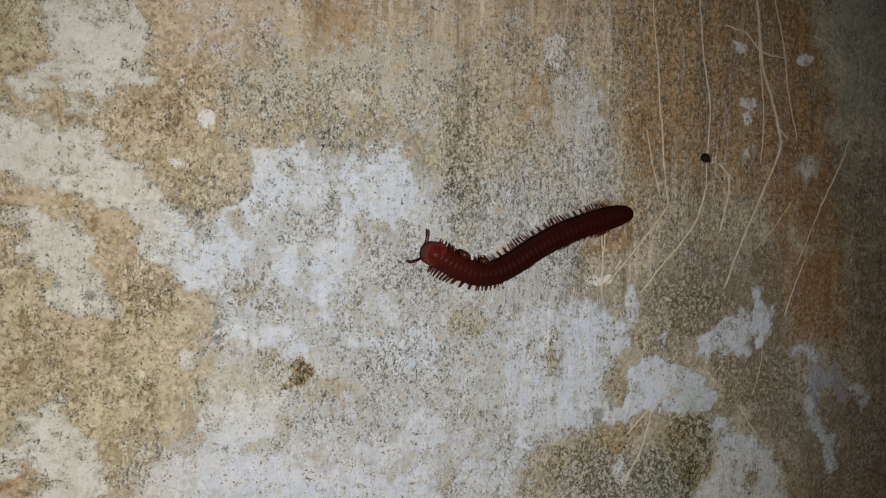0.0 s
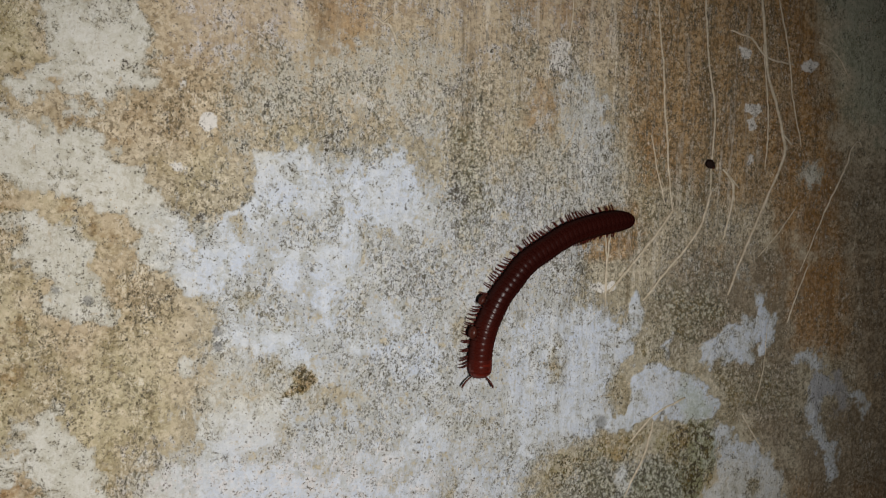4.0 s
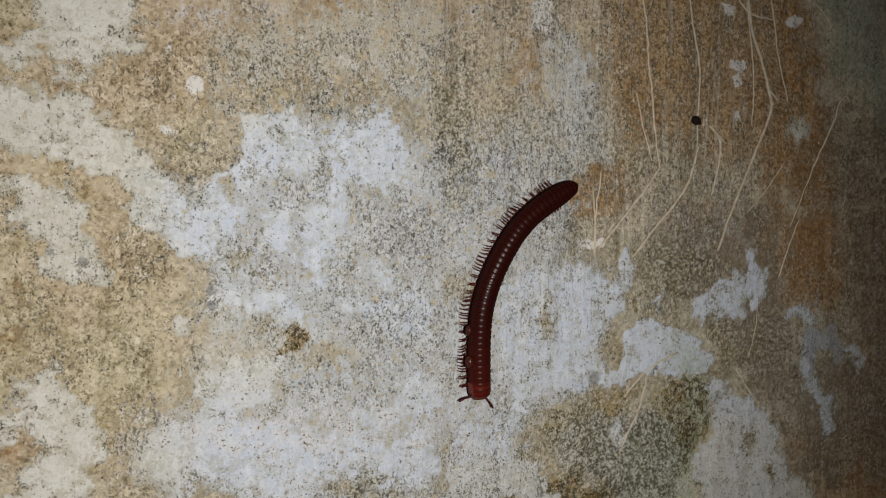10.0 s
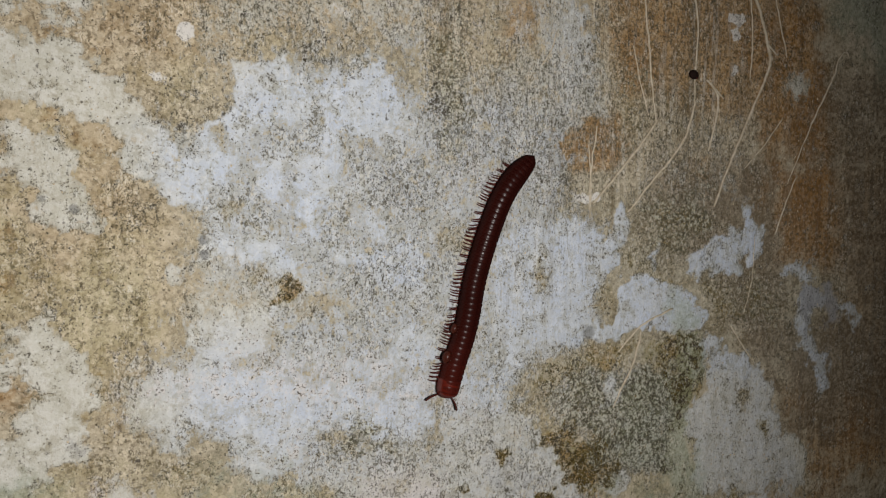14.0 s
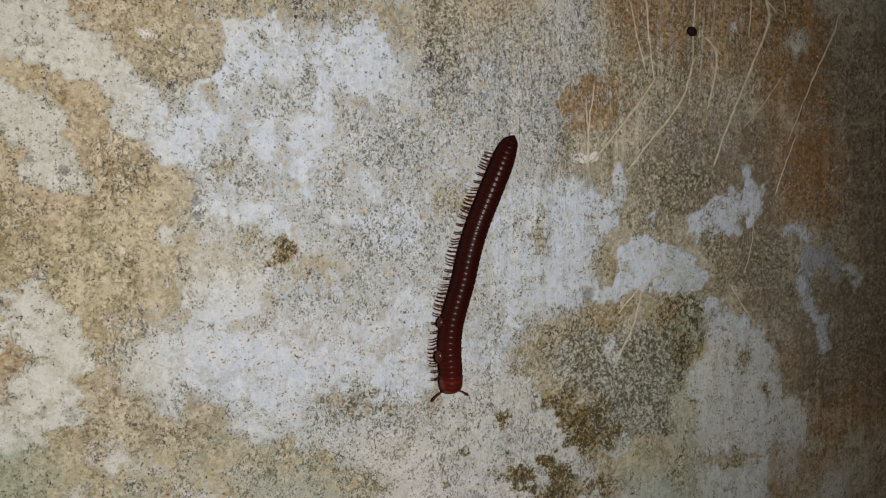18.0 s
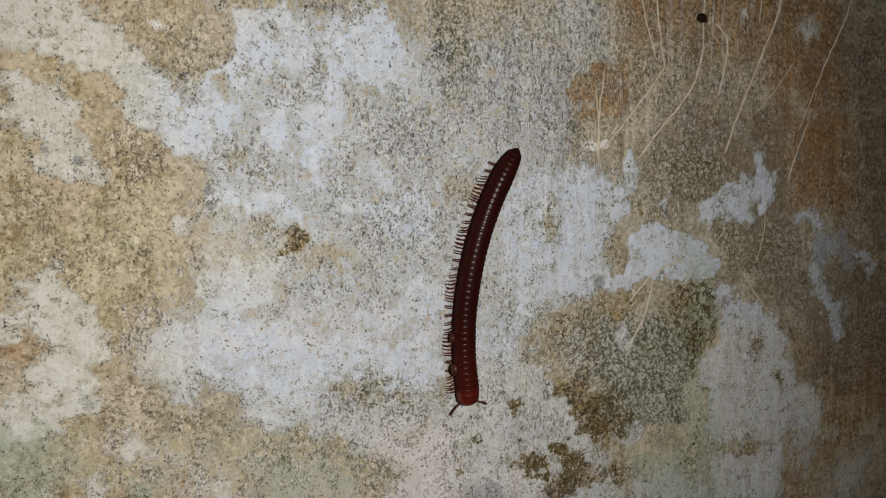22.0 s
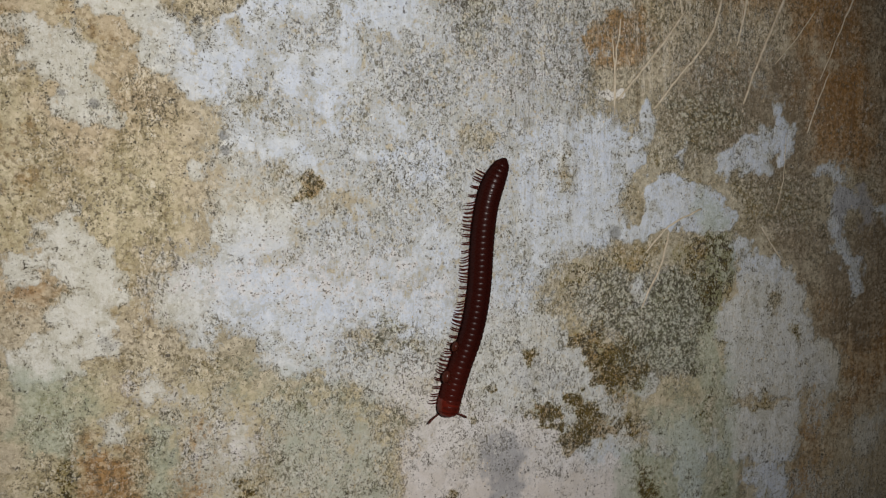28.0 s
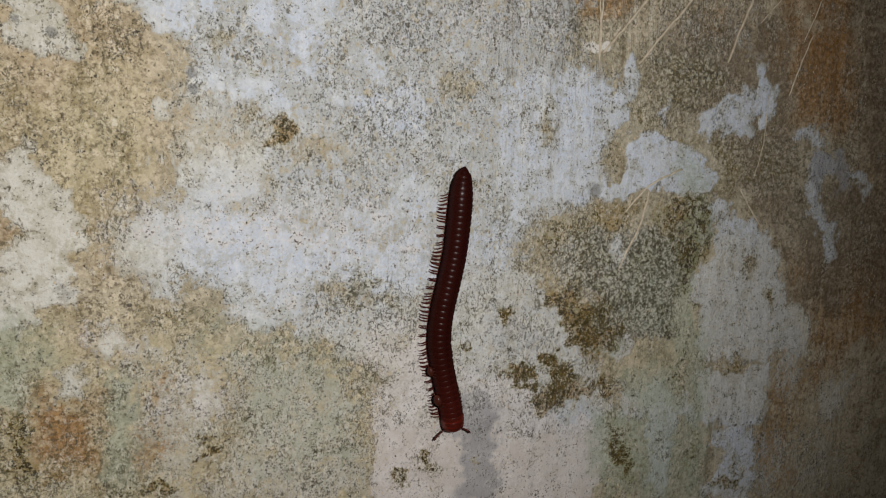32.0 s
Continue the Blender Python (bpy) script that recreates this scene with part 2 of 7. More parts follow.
    # algae: an olive film, then dark crumbs in clusters
    stain = ramp(t, total(moss_at, mul(ragged, 0.8), off(mid, 0.3), off(fine, 0.3)), 0.36, 0.84, 0, 0.74)
    damp = blend(t, ramp(t, total(cloud, off(blot, 0.5)), 0.2, 0.8), (0.27, 0.25, 0.105), (0.33, 0.24, 0.085))
    damp = blend(t, ramp(t, moss_at, 0.75, 1.0), damp, blend(t, ramp(t, blot, 0.2, 0.8), (0.31, 0.19, 0.05), (0.20, 0.14, 0.04)))
    damp = blend(t, wash("mint", 0.1, 0.6, 0.8), damp, (0.205, 0.225, 0.11))
    col = blend(t, stain, col, blend(t, ramp(t, total(blot, off(flake, 0.7), off(fine, 0.5)), 0.45, 0.95, 0, 0.8), damp, (0.55, 0.53, 0.42)))
    clumps = total(off(mid, 0.20), off(blot, 0.45), off(small, 0.85), off(fine, 0.9), off(tiny, 0.3))
    moss = mul(ramp(t, total(mul(moss_at, 0.72), clumps), 0.68, 0.84), ramp(t, moss_at, 0.30, 0.80, 0.45, 1.0))
    col = blend(t, moss, col, blend(t, ramp(t, total(small, off(fine, 0.6)), 0.2, 0.75), (0.15, 0.105, 0.03), (0.038, 0.028, 0.010)))
    # dark crumbs and pores, thick in gritty places and where the wash is worn
    crumbs = spread(1400, 3, 0.7, distort=1.2, stretch=(1, 1, 0.7), shift=23.0)
    crust = ramp(t, total(spread(130, 4, 0.6, stretch=(1, 1, 0.6), shift=21.0), off(blot, 0.6), mul(grit_at, 0.42), mul(moss_at, 0.30), mul(worn, 0.20), mul(pale, -0.08)), 0.50, 0.88)
    col = blend(t, mul(crust, ramp(t, crumbs, 0.54, 0.76, 0, 0.9)), col, blend(t, 0.85, col, (0.095, 0.082, 0.045)))
    col = blend(t, mul(crust, ramp(t, crumbs, 0.42, 0.15, 0, 0.75)), col, blend(t, 0.55, col, (0.88, 0.85, 0.76)))
    pepper = cells(1850.0, 0.0011, 1100.0)
    coarse = mul(ramp(t, total(grit_at, off(blot, 0.6), off(mid, 0.4)), 0.5, 1.0), ramp(t, total(moss_at, mul(grit_at, 0.5)), 0.5, 1.1))
    col = blend(t, mul(coarse, ramp(t, total(pepper, off(fine, 0.3)), 0.62, 0.80, 0, 0.6)), col, (0.60, 0.60, 0.49))
    col = blend(t, mul(coarse, ramp(t, total(pepper, off(fine, 0.3)), 0.46, 0.26, 0, 0.75)), col, (0.085, 0.08, 0.045))
    # a soft grey-brown tooth over everything, stronger off the wash
    tooth = spread(1250, 3, 0.7, distort=0.8, shift=27.0)
    soft = ramp(t, total(spread(110, 3, 0.6, shift=29.0), off(mid, 0.5), mul(pale, -0.35)), 0.1, 0.8, 0.15, 0.9)
    col = blend(t, mul(soft, ramp(t, tooth, 0.60, 0.98, 0, 0.55)), col, blend(t, 0.65, col, (0.08, 0.068, 0.045)))
    col = blend(t, mul(soft, ramp(t, tooth, 0.36, 0.02, 0, 0.5)), col, blend(t, 0.4, col, (0.92, 0.88, 0.80)))
    specks = mul(ramp(t, total(fine, off(dashes, 0.9), mul(grit_at, 0.10), mul(worn, 0.05)), 0.80, 1.02), ramp(t, total(mid, off(blot, 0.8), mul(grit_at, 0.5)), 0.35, 1.0, 0.04, 1.0))
    col = blend(t, mul(specks, 0.85), col, (0.085, 0.077, 0.056))
    # single dark grains and pits with crisp outlines, in loose swarms
    bent = blend(t, 0.0007, v, node(t, "ShaderNodeTexNoise", Vector=v, Scale=1800.0).outputs["Color"], "ADD")
    for scale, swarm, shift in ((1150.0, 95, 41.0), (1900.0, 160, 43.0)):
        grid = node(t, "ShaderNodeTexVoronoi", Vector=bent, Scale=scale)
        chance = node(t, "ShaderNodeSeparateColor", Color=grid.outputs["Color"]).outputs[2]
        where = ramp(t, total(spread(swarm, 3, 0.65, stretch=(1, 1, 0.6), shift=shift), off(blot, 0.7), mul(grit_at, 0.30), mul(worn, 0.20), mul(moss_at, 0.15)), 0.50, 1.05, 0.03, 0.8)
        grain_at = mul(ramp(t, total(chance, where), 0.98, 1.04), ramp(t, total(grid.outputs["Distance"], off(fine, 0.3)), 0.34, 0.20))
        col = blend(t, mul(grain_at, 0.72), col, blend(t, 0.85, col, (0.05, 0.043, 0.028)))
    smut = ramp(t, total(field(t, "smut"), mul(ragged, 1.0), off(fine, 1.2)), 0.5, 0.7)
    col = blend(t, mul(smut, 0.85), col, (0.06, 0.05, 0.034))
    dots = ramp(t, spread(420, 2, 0.5, stretch=(1, 1, 0.75), shift=11.0), 1.02, 1.14)
    col = blend(t, mul(dots, 0.8), col, (0.06, 0.052, 0.045))
    col = blend(t, ramp(t, total(field(t, "pit"), off(small, 0.5)), 0.3, 0.9, 0, 0.6), col, (0.16, 0.165, 0.165))
    t.links.new(col, bsdf.inputs["Base Color"])
    bsdf.inputs["Roughness"].default_value = 0.82
    bsdf.inputs["Specular IOR Level"].default_value = 0.25
    height = total(mul(pale, 0.5), mul(small, 0.3), mul(fine, 0.25), mul(streak, 0.25), mul(dashes, 0.15), mul(moss, 0.25), mul(specks, -0.4), mul(crust, crumbs, -0.5))
    bump = node(t, "ShaderNodeBump", Height=height, Strength=0.7, Distance=0.0003)
    t.links.new(bump.outputs[0], bsdf.inputs["Normal"])
    return m


def shell_material(name, dark, light, rough=0.3, sheen=0.010):
    """Waxy segmented skin: dull colour under an even, thin gloss."""
    m, t, bsdf = material(name)
    v = node(t, "ShaderNodeTexCoord").outputs["Object"]
    n = grain(t, v, 900, 3, 0.6)
    ring = node(t, "ShaderNodeObjectInfo").outputs["Random"]
    col = blend(t, ramp(t, n, 0.3, 0.7), dark, light)
    col = blend(t, calc(t, "MULTIPLY", ring, 0.35), col, dark)
    bump = node(t, "ShaderNodeBump", Height=grain(t, v, 3500, 2), Strength=0.12, Distance=0.0001).outputs[0]
    dull = node(t, "ShaderNodeBsdfDiffuse", Color=col, Normal=bump)
    gloss = node(t, "ShaderNodeBsdfAnisotropic", Color=(1, 1, 1, 1), Normal=bump)
    t.links.new(ramp(t, grain(t, v, 2500, 2), 0.3, 0.7, rough - 0.05, rough + 0.08), gloss.inputs["Roughness"])
    mix = node(t, "ShaderNodeMixShader", Fac=sheen)
    t.links.new(dull.outputs[0], mix.inputs[1])
    t.links.new(gloss.outputs[0], mix.inputs[2])
    t.links.new(mix.outputs[0], t.nodes["Material Output"].inputs["Surface"])
    t.nodes.remove(bsdf)
    return m


def plain_material(name, a, b, scale, rough, stretch=None):
    m, t, bsdf = material(name)
    v = node(t, "ShaderNodeTexCoord").outputs["Object"]
    n = grain(t, v, scale, 4, 0.6, stretch)
    t.links.new(blend(t, ramp(t, n, 0.3, 0.7), a, b), bsdf.inputs["Base Color"])
    bsdf.inputs["Roughness"].default_value = rough
    bsdf.inputs["Specular IOR Level"].default_value = 0.15
    bump = node(t, "ShaderNodeBump", Height=n, Strength=0.4, Distance=0.2 / scale)
    t.links.new(bump.outputs[0], bsdf.inputs["Normal"])
    return m


WALL = wall_material()
SHELL = shell_material("dark red shell", (0.018, 0.0032, 0.0023), (0.030, 0.0054, 0.0037), 0.27)
COLLAR = shell_material("red shell", (0.050, 0.0070, 0.0046), (0.072, 0.0105, 0.0065), 0.27)
# the red of the collar dies away over the next rings
FRONT = []
for step in range(5):
    w = 0.8 * (1 - step / 4) ** 1.6
    FRONT.append(SHELL if step == 4 else shell_material("red brown shell", (0.018 + 0.024 * w, 0.0032 + 0.0028 * w, 0.0023 + 0.0017 * w),
                                                        (0.030 + 0.032 * w, 0.0054 + 0.0040 * w, 0.0037 + 0.0022 * w), 0.27))
HEAD = shell_material("bright red shell", (0.085, 0.0095, 0.0055), (0.120, 0.014, 0.0075), 0.17, 0.05)
LEG = shell_material("leg red", (0.05, 0.009, 0.007), (0.085, 0.015, 0.010), 0.45)
FEELER = shell_material("feeler brown", (0.05, 0.014, 0.010), (0.08, 0.02, 0.014), 0.5)
EYE = shell_material("eye black", (0.012, 0.010, 0.010), (0.02, 0.015, 0.014), 0.2)
MITE = shell_material("mite amber", (0.045, 0.011, 0.007), (0.070, 0.018, 0.011), 0.25, 0.02)
ROOT = plain_material("dry root", (0.64, 0.57, 0.45), (0.46, 0.39, 0.28), 900, 0.8)
SEED = plain_material("seed husk", (0.010, 0.0055, 0.004), (0.022, 0.010, 0.007), 1500, 0.8)
MOSSY = plain_material("moss", (0.155, 0.112, 0.035), (0.048, 0.037, 0.012), 700, 0.95)
CRUMB = plain_material("lime crumb", (0.66, 0.57, 0.42), (0.46, 0.37, 0.24), 500, 0.85)
DIRT = plain_material("dirt grain", (0.075, 0.06, 0.035), (0.14, 0.115, 0.065), 500, 0.9)
EARTH = plain_material("dark earth", (0.09, 0.065, 0.042), (0.045, 0.034, 0.024), 14, 0.95)

# ---- the wall ----
FIELDS = ("pale", "pink", "white", "slate", "brown", "soil_falloff", "film", "moss", "grit", "pit", "ochre", "cool", "rust", "mint", "smut", "comb")
PALE, PINK, WHITE, SLATE, BROWN, SOIL_FALLOFF, FILM, MOSS, GRIT, PIT, OCHRE, COOL, RUST, MINT, SMUT, COMB = FIELDS


def steps(*spans):
    """Grid lines in millimetres: each span is (from, to, step)."""
    return np.unique(np.round(np.concatenate([np.arange(a, b + s * 0.5, s) for a, b, s in spans]), 3))


XS = steps((-1600, -200, 100), (-200, -112, 8), (-112, 136, 0.45), (136, 200, 8), (200, 1600, 100))
ZS = steps((-1200, -200, 100), (-200, -122, 6), (-122, 92, 0.45), (92, 150, 6), (150, 1200, 75))
GX, GZ = np.meshgrid(XS, ZS)
paint = {name: np.zeros(GX.shape) for name in FIELDS}


def lattice(seed, cell, gx, gz):
    """Smooth value noise, 0 to 1."""
    rng = np.random.default_rng(seed)
    table = rng.random((256, 256))
    u, w = gx / cell + 1000, gz / cell + 1000
    iu, iw = np.floor(u).astype(int), np.floor(w).astype(int)
    fu, fw = u - iu, w - iw
    fu, fw = fu * fu * (3 - 2 * fu), fw * fw * (3 - 2 * fw)
    a, b = table[iw % 256, iu % 256], table[iw % 256, (iu + 1) % 256]
    c, d = table[(iw + 1) % 256, iu % 256], table[(iw + 1) % 256, (iu + 1) % 256]
    return (a * (1 - fu) + b * fu) * (1 - fw) + (c * (1 - fu) + d * fu) * fw


def warp(seed, gx, gz):
    return (lattice(seed, 7.0, gx, gz) - 0.5) * 1.8 + (lattice(seed + 1, 3.0, gx, gz) - 0.5) * 2.4 + (lattice(seed + 2, 1.4, gx, gz) - 0.5) * 1.6


def frayed(seed, gx, gz):
    return (lattice(seed + 2, 5.0, gx, gz) - 0.5) * 2.6 + (lattice(seed, 2.4, gx, gz) - 0.5) * 2.8 + (lattice(seed + 1, 1.1, gx, gz) - 0.5) * 2.0


BROAD = (GX + warp(11, GX, GZ), GZ + warp(21, GX, GZ))
FINE = (GX + frayed(31, GX, GZ), GZ + frayed(35, GX, GZ))
CRISP = (GX + 0.18 * frayed(31, GX, GZ), GZ + 0.18 * frayed(35, GX, GZ))


def reach(outline, edge, ground):
    """The grid cells round an outline, and how far each lies inside it, from 0 to 1 over the edge."""
    pts = np.array(outline)
    near = edge * 1.5 + 4
    rows = np.where((ZS > pts[:, 1].min() - near) & (ZS < pts[:, 1].max() + near))[0]
    cols = np.where((XS > pts[:, 0].min() - near) & (XS < pts[:, 0].max() + near))[0]
    cells = np.ix_(rows, cols)
    x, z = ground[0][cells], ground[1][cells]
    far, inside = np.full(x.shape, 1e9), np.zeros(x.shape, bool)
    for (ax, az), (bx, bz) in zip(pts, np.roll(pts, -1, 0)):
        dx, dz = bx - ax, bz - az
        k = np.clip(((x - ax) * dx + (z - az) * dz) / (dx * dx + dz * dz + 1e-9), 0, 1)
        far = np.minimum(far, np.hypot(x - ax - k * dx, z - az - k * dz))
        crosses = (az > z) != (bz > z)
        inside ^= crosses & (x < dx * (z - az) / (dz if abs(dz) > 1e-9 else 1e-9) + ax)
    return cells, np.clip(0.5 + np.where(inside, far, -far) / (2 * edge), 0, 1)


def patch(name, strength, outline, edge=2.8, ground=BROAD):
    """Lays a stain, a rest of lime wash or painted-in light on the wall: full inside its outline, fading over the edge.
    """
    cells, level = reach(outline, edge, ground)
    paint[name][cells] = np.maximum(paint[name][cells], strength * level)


def strip(name, rest, outline, edge=2.8, ground=BROAD):
    """Wears a stain, the lime wash or painted-in light down to a rest inside an outline."""
    cells, level = reach(outline, edge, ground)
    paint[name][cells] = np.minimum(paint[name][cells], 1.2 - (1.2 - rest) * level)


patch(BROWN, 1, [(36.1, 86.8), (81.2, 93.0), (85.7, 67.3), (93.2, 47.0), (95.5, 25.9), (75.2, 25.7), (65.1, 35.6), (52.1, 38.0), (38.4, 34.8), (32.4, 58.7)], 8)
patch(BROWN, 0.85, [(20.2, 84.6), (37.8, 87.0), (40.1, 34.9), (28.5, 34.5), (24.4, 58.0)], 6)
patch(BROWN, 0.5, [(-8.7, 80.6), (21.7, 84.8), (21.0, 64.2), (8.7, 68.1), (-5.4, 60.5), (-13.7, 65.7)], 8)
patch(BROWN, 0.5, [(11.4, 32.7), (26.7, 38.5), (31.7, 34.6), (33.8, 25.2), (29.0, 22.5), (19.4, 22.5), (10.2, 22.4)], 5)
patch(BROWN, 0.85, [(11.5, 27.9), (19.8, 29.6), (27.7, 28.2), (26.3, 20.5), (20.0, 18.1), (13.9, 20.5)], 4)
patch(BROWN, 0.25, [(30.6, 21.2), (79.4, 21.3), (83.3, -10.4), (83.5, -50.3), (53.4, -25.9), (58.1, -8.9), (34.9, -2.1)], 8)
patch(BROWN, 0.3, [(-48.2, 75.2), (-6.0, 81.0), (-13.3, 49.0), (-23.9, 54.2), (-37.5, 56.5)], 12)
patch(RUST, 0.9, [(79.5, 19.8), (95.9, 19.8), (100.0, -3.5), (91.3, -6.5), (80.8, -2.7), (77.8, 7.9)], 5)
patch(RUST, 0.75, [(64.0, 90.6), (80.2, 92.9), (82.2, 75.8), (92.1, 47.0), (95.7, 22.8), (79.3, 22.7), (81.8, 48.0), (72.9, 66.2)], 7)
patch(RUST, 0.2, [(36.9, 68.4), (57.9, 67.7), (60.8, 45.4), (41.3, 45.8)], 8)
patch(RUST, 0.5, [(83.2, 31.1), (92.9, 31.8), (97.5, -3.6), (85.4, -4.9), (79.9, 9.2)], 5)
patch(BROWN, 0.75, [(88.9, -34.7), (136.4, -37.8), (142.7, -76.3), (107.9, -66.7), (103.0, -81.1), (90.0, -62.9)], 8)
patch(BROWN, 0.6, [(80.2, -68.1), (86.0, -64.0), (95.3, -71.7), (96.3, -80.1), (87.6, -78.8), (93.0, -89.6), (79.1, -97.1), (74.3, -89.6), (79.5, -80.8)], 4)
patch(BROWN, 0.15, [(87.2, -75.5), (108.5, -71.8), (127.8, -95.5), (141.9, -135.7), (88.0, -123.0)], 8)
# right side: dirt and painted light falloff share these dark patches
patch(SOIL_FALLOFF, 0.15, [(83.1, 93.3), (126.0, 99.2), (131.8, 23.0), (100.1, 21.3), (95.6, 41.1), (87.9, 64.6)], 7)
patch(SOIL_FALLOFF, 0.75, [(97.9, 22.8), (131.6, 26.3), (138.5, -64.4), (79.8, -56.0), (80.3, -28.4), (109.7, -24.7), (97.7, -8.1)], 9)
patch(SOIL_FALLOFF, 0.4, [(57.9, -6.0), (85.3, -10.5), (83.5, -50.3), (71.5, -48.7), (62.7, -26.8)], 8)
patch(SOIL_FALLOFF, 0.25, [(105.4, -64.8), (140.3, -62.0), (153.7, -142.5), (102.1, -129.9), (102.8, -98.2)], 10)
patch(OCHRE, 0.85, [(-107.7, 49.3), (-94.1, 43.6), (-80.2, 34.3), (-75.3, 24.1), (-75.3, 17.8), (-69.2, 10.2), (-70.2, 2.8), (-72.2, -7.9), (-72.1, -17.7), (-82.1, -20.9), (-85.0, -28.0), (-108.3, -24.9)], 7)
patch(OCHRE, 0.9, [(-107.6, 67.0), (28.0, 85.7), (26.7, 38.5), (9.8, 34.0), (-5.4, 61.7), (-18.5, 45.1), (-26.2, 42.3), (-43.2, 41.4), (-61.0, 36.2), (-75.3, 34.5), (-85.0, 40.2), (-107.8, 43.7)], 9)
patch(OCHRE, 1, [(-94.1, 43.1), (-85.0, 44.2), (-79.3, 43.1), (-71.4, 42.0), (-71.4, 38.7), (-77.3, 40.1), (-84.0, 39.1), (-89.6, 40.5)], 4)
patch(OCHRE, 1, [(-93.2, 28.9), (-88.7, 29.0), (-83.1, 25.0), (-81.2, 19.9), (-85.0, 19.9), (-89.6, 23.9), (-93.3, 23.9)], 3)
patch(RUST, 0.4, [(-92.3, 43.0), (-85.0, 43.9), (-79.3, 42.8), (-71.9, 41.8), (-72.4, 39.7), (-80.2, 40.5), (-88.7, 40.8)], 3)
patch(RUST, 0.3, [(-100.3, 26.8), (-97.7, 27.8), (-96.8, 24.8), (-101.2, 23.8)], 3)
patch(FILM, 0.8, [(-105.8, -39.5), (-88.9, -35.8), (-82.4, -34.9), (-70.0, -39.9), (-60.7, -43.7), (-60.1, -54.1), (-64.8, -86.7), (-109.1, -76.3)], 6)
patch(FILM, 0.4, [(-62.9, -43.5), (-45.3, -48.5), (-40.6, -53.3), (-34.7, -60.3), (-33.9, -94.1), (-64.8, -86.7)], 6)
patch(FILM, 0.5, [(-12.3, 61.1), (8.9, 60.6), (6.6, 42.7), (-1.9, 37.3), (-10.2, 34.6), (-15.8, 42.8)], 8)
patch(FILM, 0.9, [(-107.6, 67.0), (-97.5, 68.4), (-97.5, 56.9), (-94.9, 53.3), (-101.0, 51.8), (-103.6, 44.9), (-107.8, 44.6)], 4)
patch(FILM, 0.7, [(25.9, 39.7), (33.2, 38.7), (33.6, 29.3), (27.1, 29.8)], 4)
patch(FILM, 0.85, [(-108.0, 19.0), (-97.7, 16.0), (-94.2, 3.9), (-96.1, -8.1), (-108.2, -9.1)], 8)
patch(FILM, 1, [(-83.2, -47.5), (-74.5, -48.5), (-75.6, -53.5), (-82.6, -52.2)], 4)
patch(FILM, 1, [(23.2, -71.2), (27.4, -74.8), (34.8, -85.7), (37.2, -98.4), (28.6, -98.1), (25.9, -84.0)], 4)
patch(RUST, 0.55, [(-88.2, -51.1), (-85.0, -52.7), (-85.0, -59.3), (-86.2, -70.2), (-90.5, -69.3), (-93.7, -62.1), (-97.8, -57.1), (-97.3, -50.8), (-92.9, -52.7)], 5)
patch(RUST, 0.65, [(-74.8, -54.0), (-72.5, -59.1), (-72.3, -63.7), (-75.5, -65.4), (-80.7, -69.3), (-81.1, -66.7), (-76.3, -63.0)], 3)
patch(MINT, 0.8, [(-104.3, -41.6), (-93.0, -42.0), (-92.4, -46.3), (-98.0, -48.8), (-105.0, -49.6)], 5)
patch(MINT, 0.8, [(-84.7, -54.9), (-79.8, -54.6), (-79.7, -60.2), (-80.4, -64.5), (-81.9, -72.5), (-84.9, -71.8), (-84.7, -62.6)], 3)
patch(MINT, 0.3, [(17.6, -32.7), (41.9, -33.0), (43.5, -57.3), (38.7, -64.0), (22.0, -61.8), (16.7, -48.7)], 5)
patch(MINT, 0.85, [(29.3, -62.5), (47.6, -64.9), (49.7, -82.2), (48.4, -103.9), (37.4, -101.5), (36.2, -79.9)], 4)
patch(MINT, 0.7, [(46.5, -49.0), (55.7, -52.9), (58.1, -83.6), (58.0, -106.0), (50.3, -104.3)], 4)
patch(MINT, 0.7, [(83.1, 93.3), (112.4, 97.3), (121.0, 42.1), (97.8, 56.4), (88.2, 76.4)], 8)
# cool patches put the beam's bluish centre into the wall's colour
patch(COOL, 1, [(-65.2, 31.7), (-54.5, 41.9), (-23.7, 47.1), (-4.7, 33.5), (35.9, 14.3), (79.8, 13.8), (115.6, -12.2), (104.7, -49.9), (60.0, -47.2), (4.3, -25.3), (-30.1, -15.9), (-62.8, -2.0), (-75.3, 13.6), (-76.3, 24.1)], 10)
patch(COOL, 0.9, [(-77.6, -19.7), (-68.5, -12.9), (-20.4, -13.3), (12.1, -6.8), (21.4, -49.2), (-1.1, -57.3), (-17.8, -44.9), (-49.9, -48.5), (-74.8, -36.7)], 12)
patch(COOL, 0.3, [(52.5, -35.2), (83.7, -43.5), (90.8, -69.4), (71.0, -76.3), (58.8, -68.3)], 8)
patch(PINK, 0.57, [(-32.8, -60.6), (-28.3, -53.7), (-17.8, -55.1), (-1.0, -60.0), (3.5, -66.1), (8.2, -72.3), (19.3, -74.9), (18.8, -82.7), (20.5, -107.0), (-33.2, -94.2)], 2.5)
patch(PINK, 0.45, [(-40.5, -46.1), (-33.2, -43.3), (-20.5, -44.7), (-17.8, -55.1), (-28.3, -61.2), (-34.6, -57.8)], 4)
patch(PINK, 0.33, [(-82.1, -16.7), (-69.0, -15.8), (-62.7, -13.0), (-47.1, -15.6), (-30.0, -23.1), (-16.9, -24.5), (-2.8, -33.7), (-5.5, -38.5), (-84.0, -28.1)], 6)
patch(PINK, 0.39, [(-86.3, -37.6), (-78.8, -38.4), (-79.2, -44.8), (-87.7, -43.9), (-91.6, -41.1)], 4)
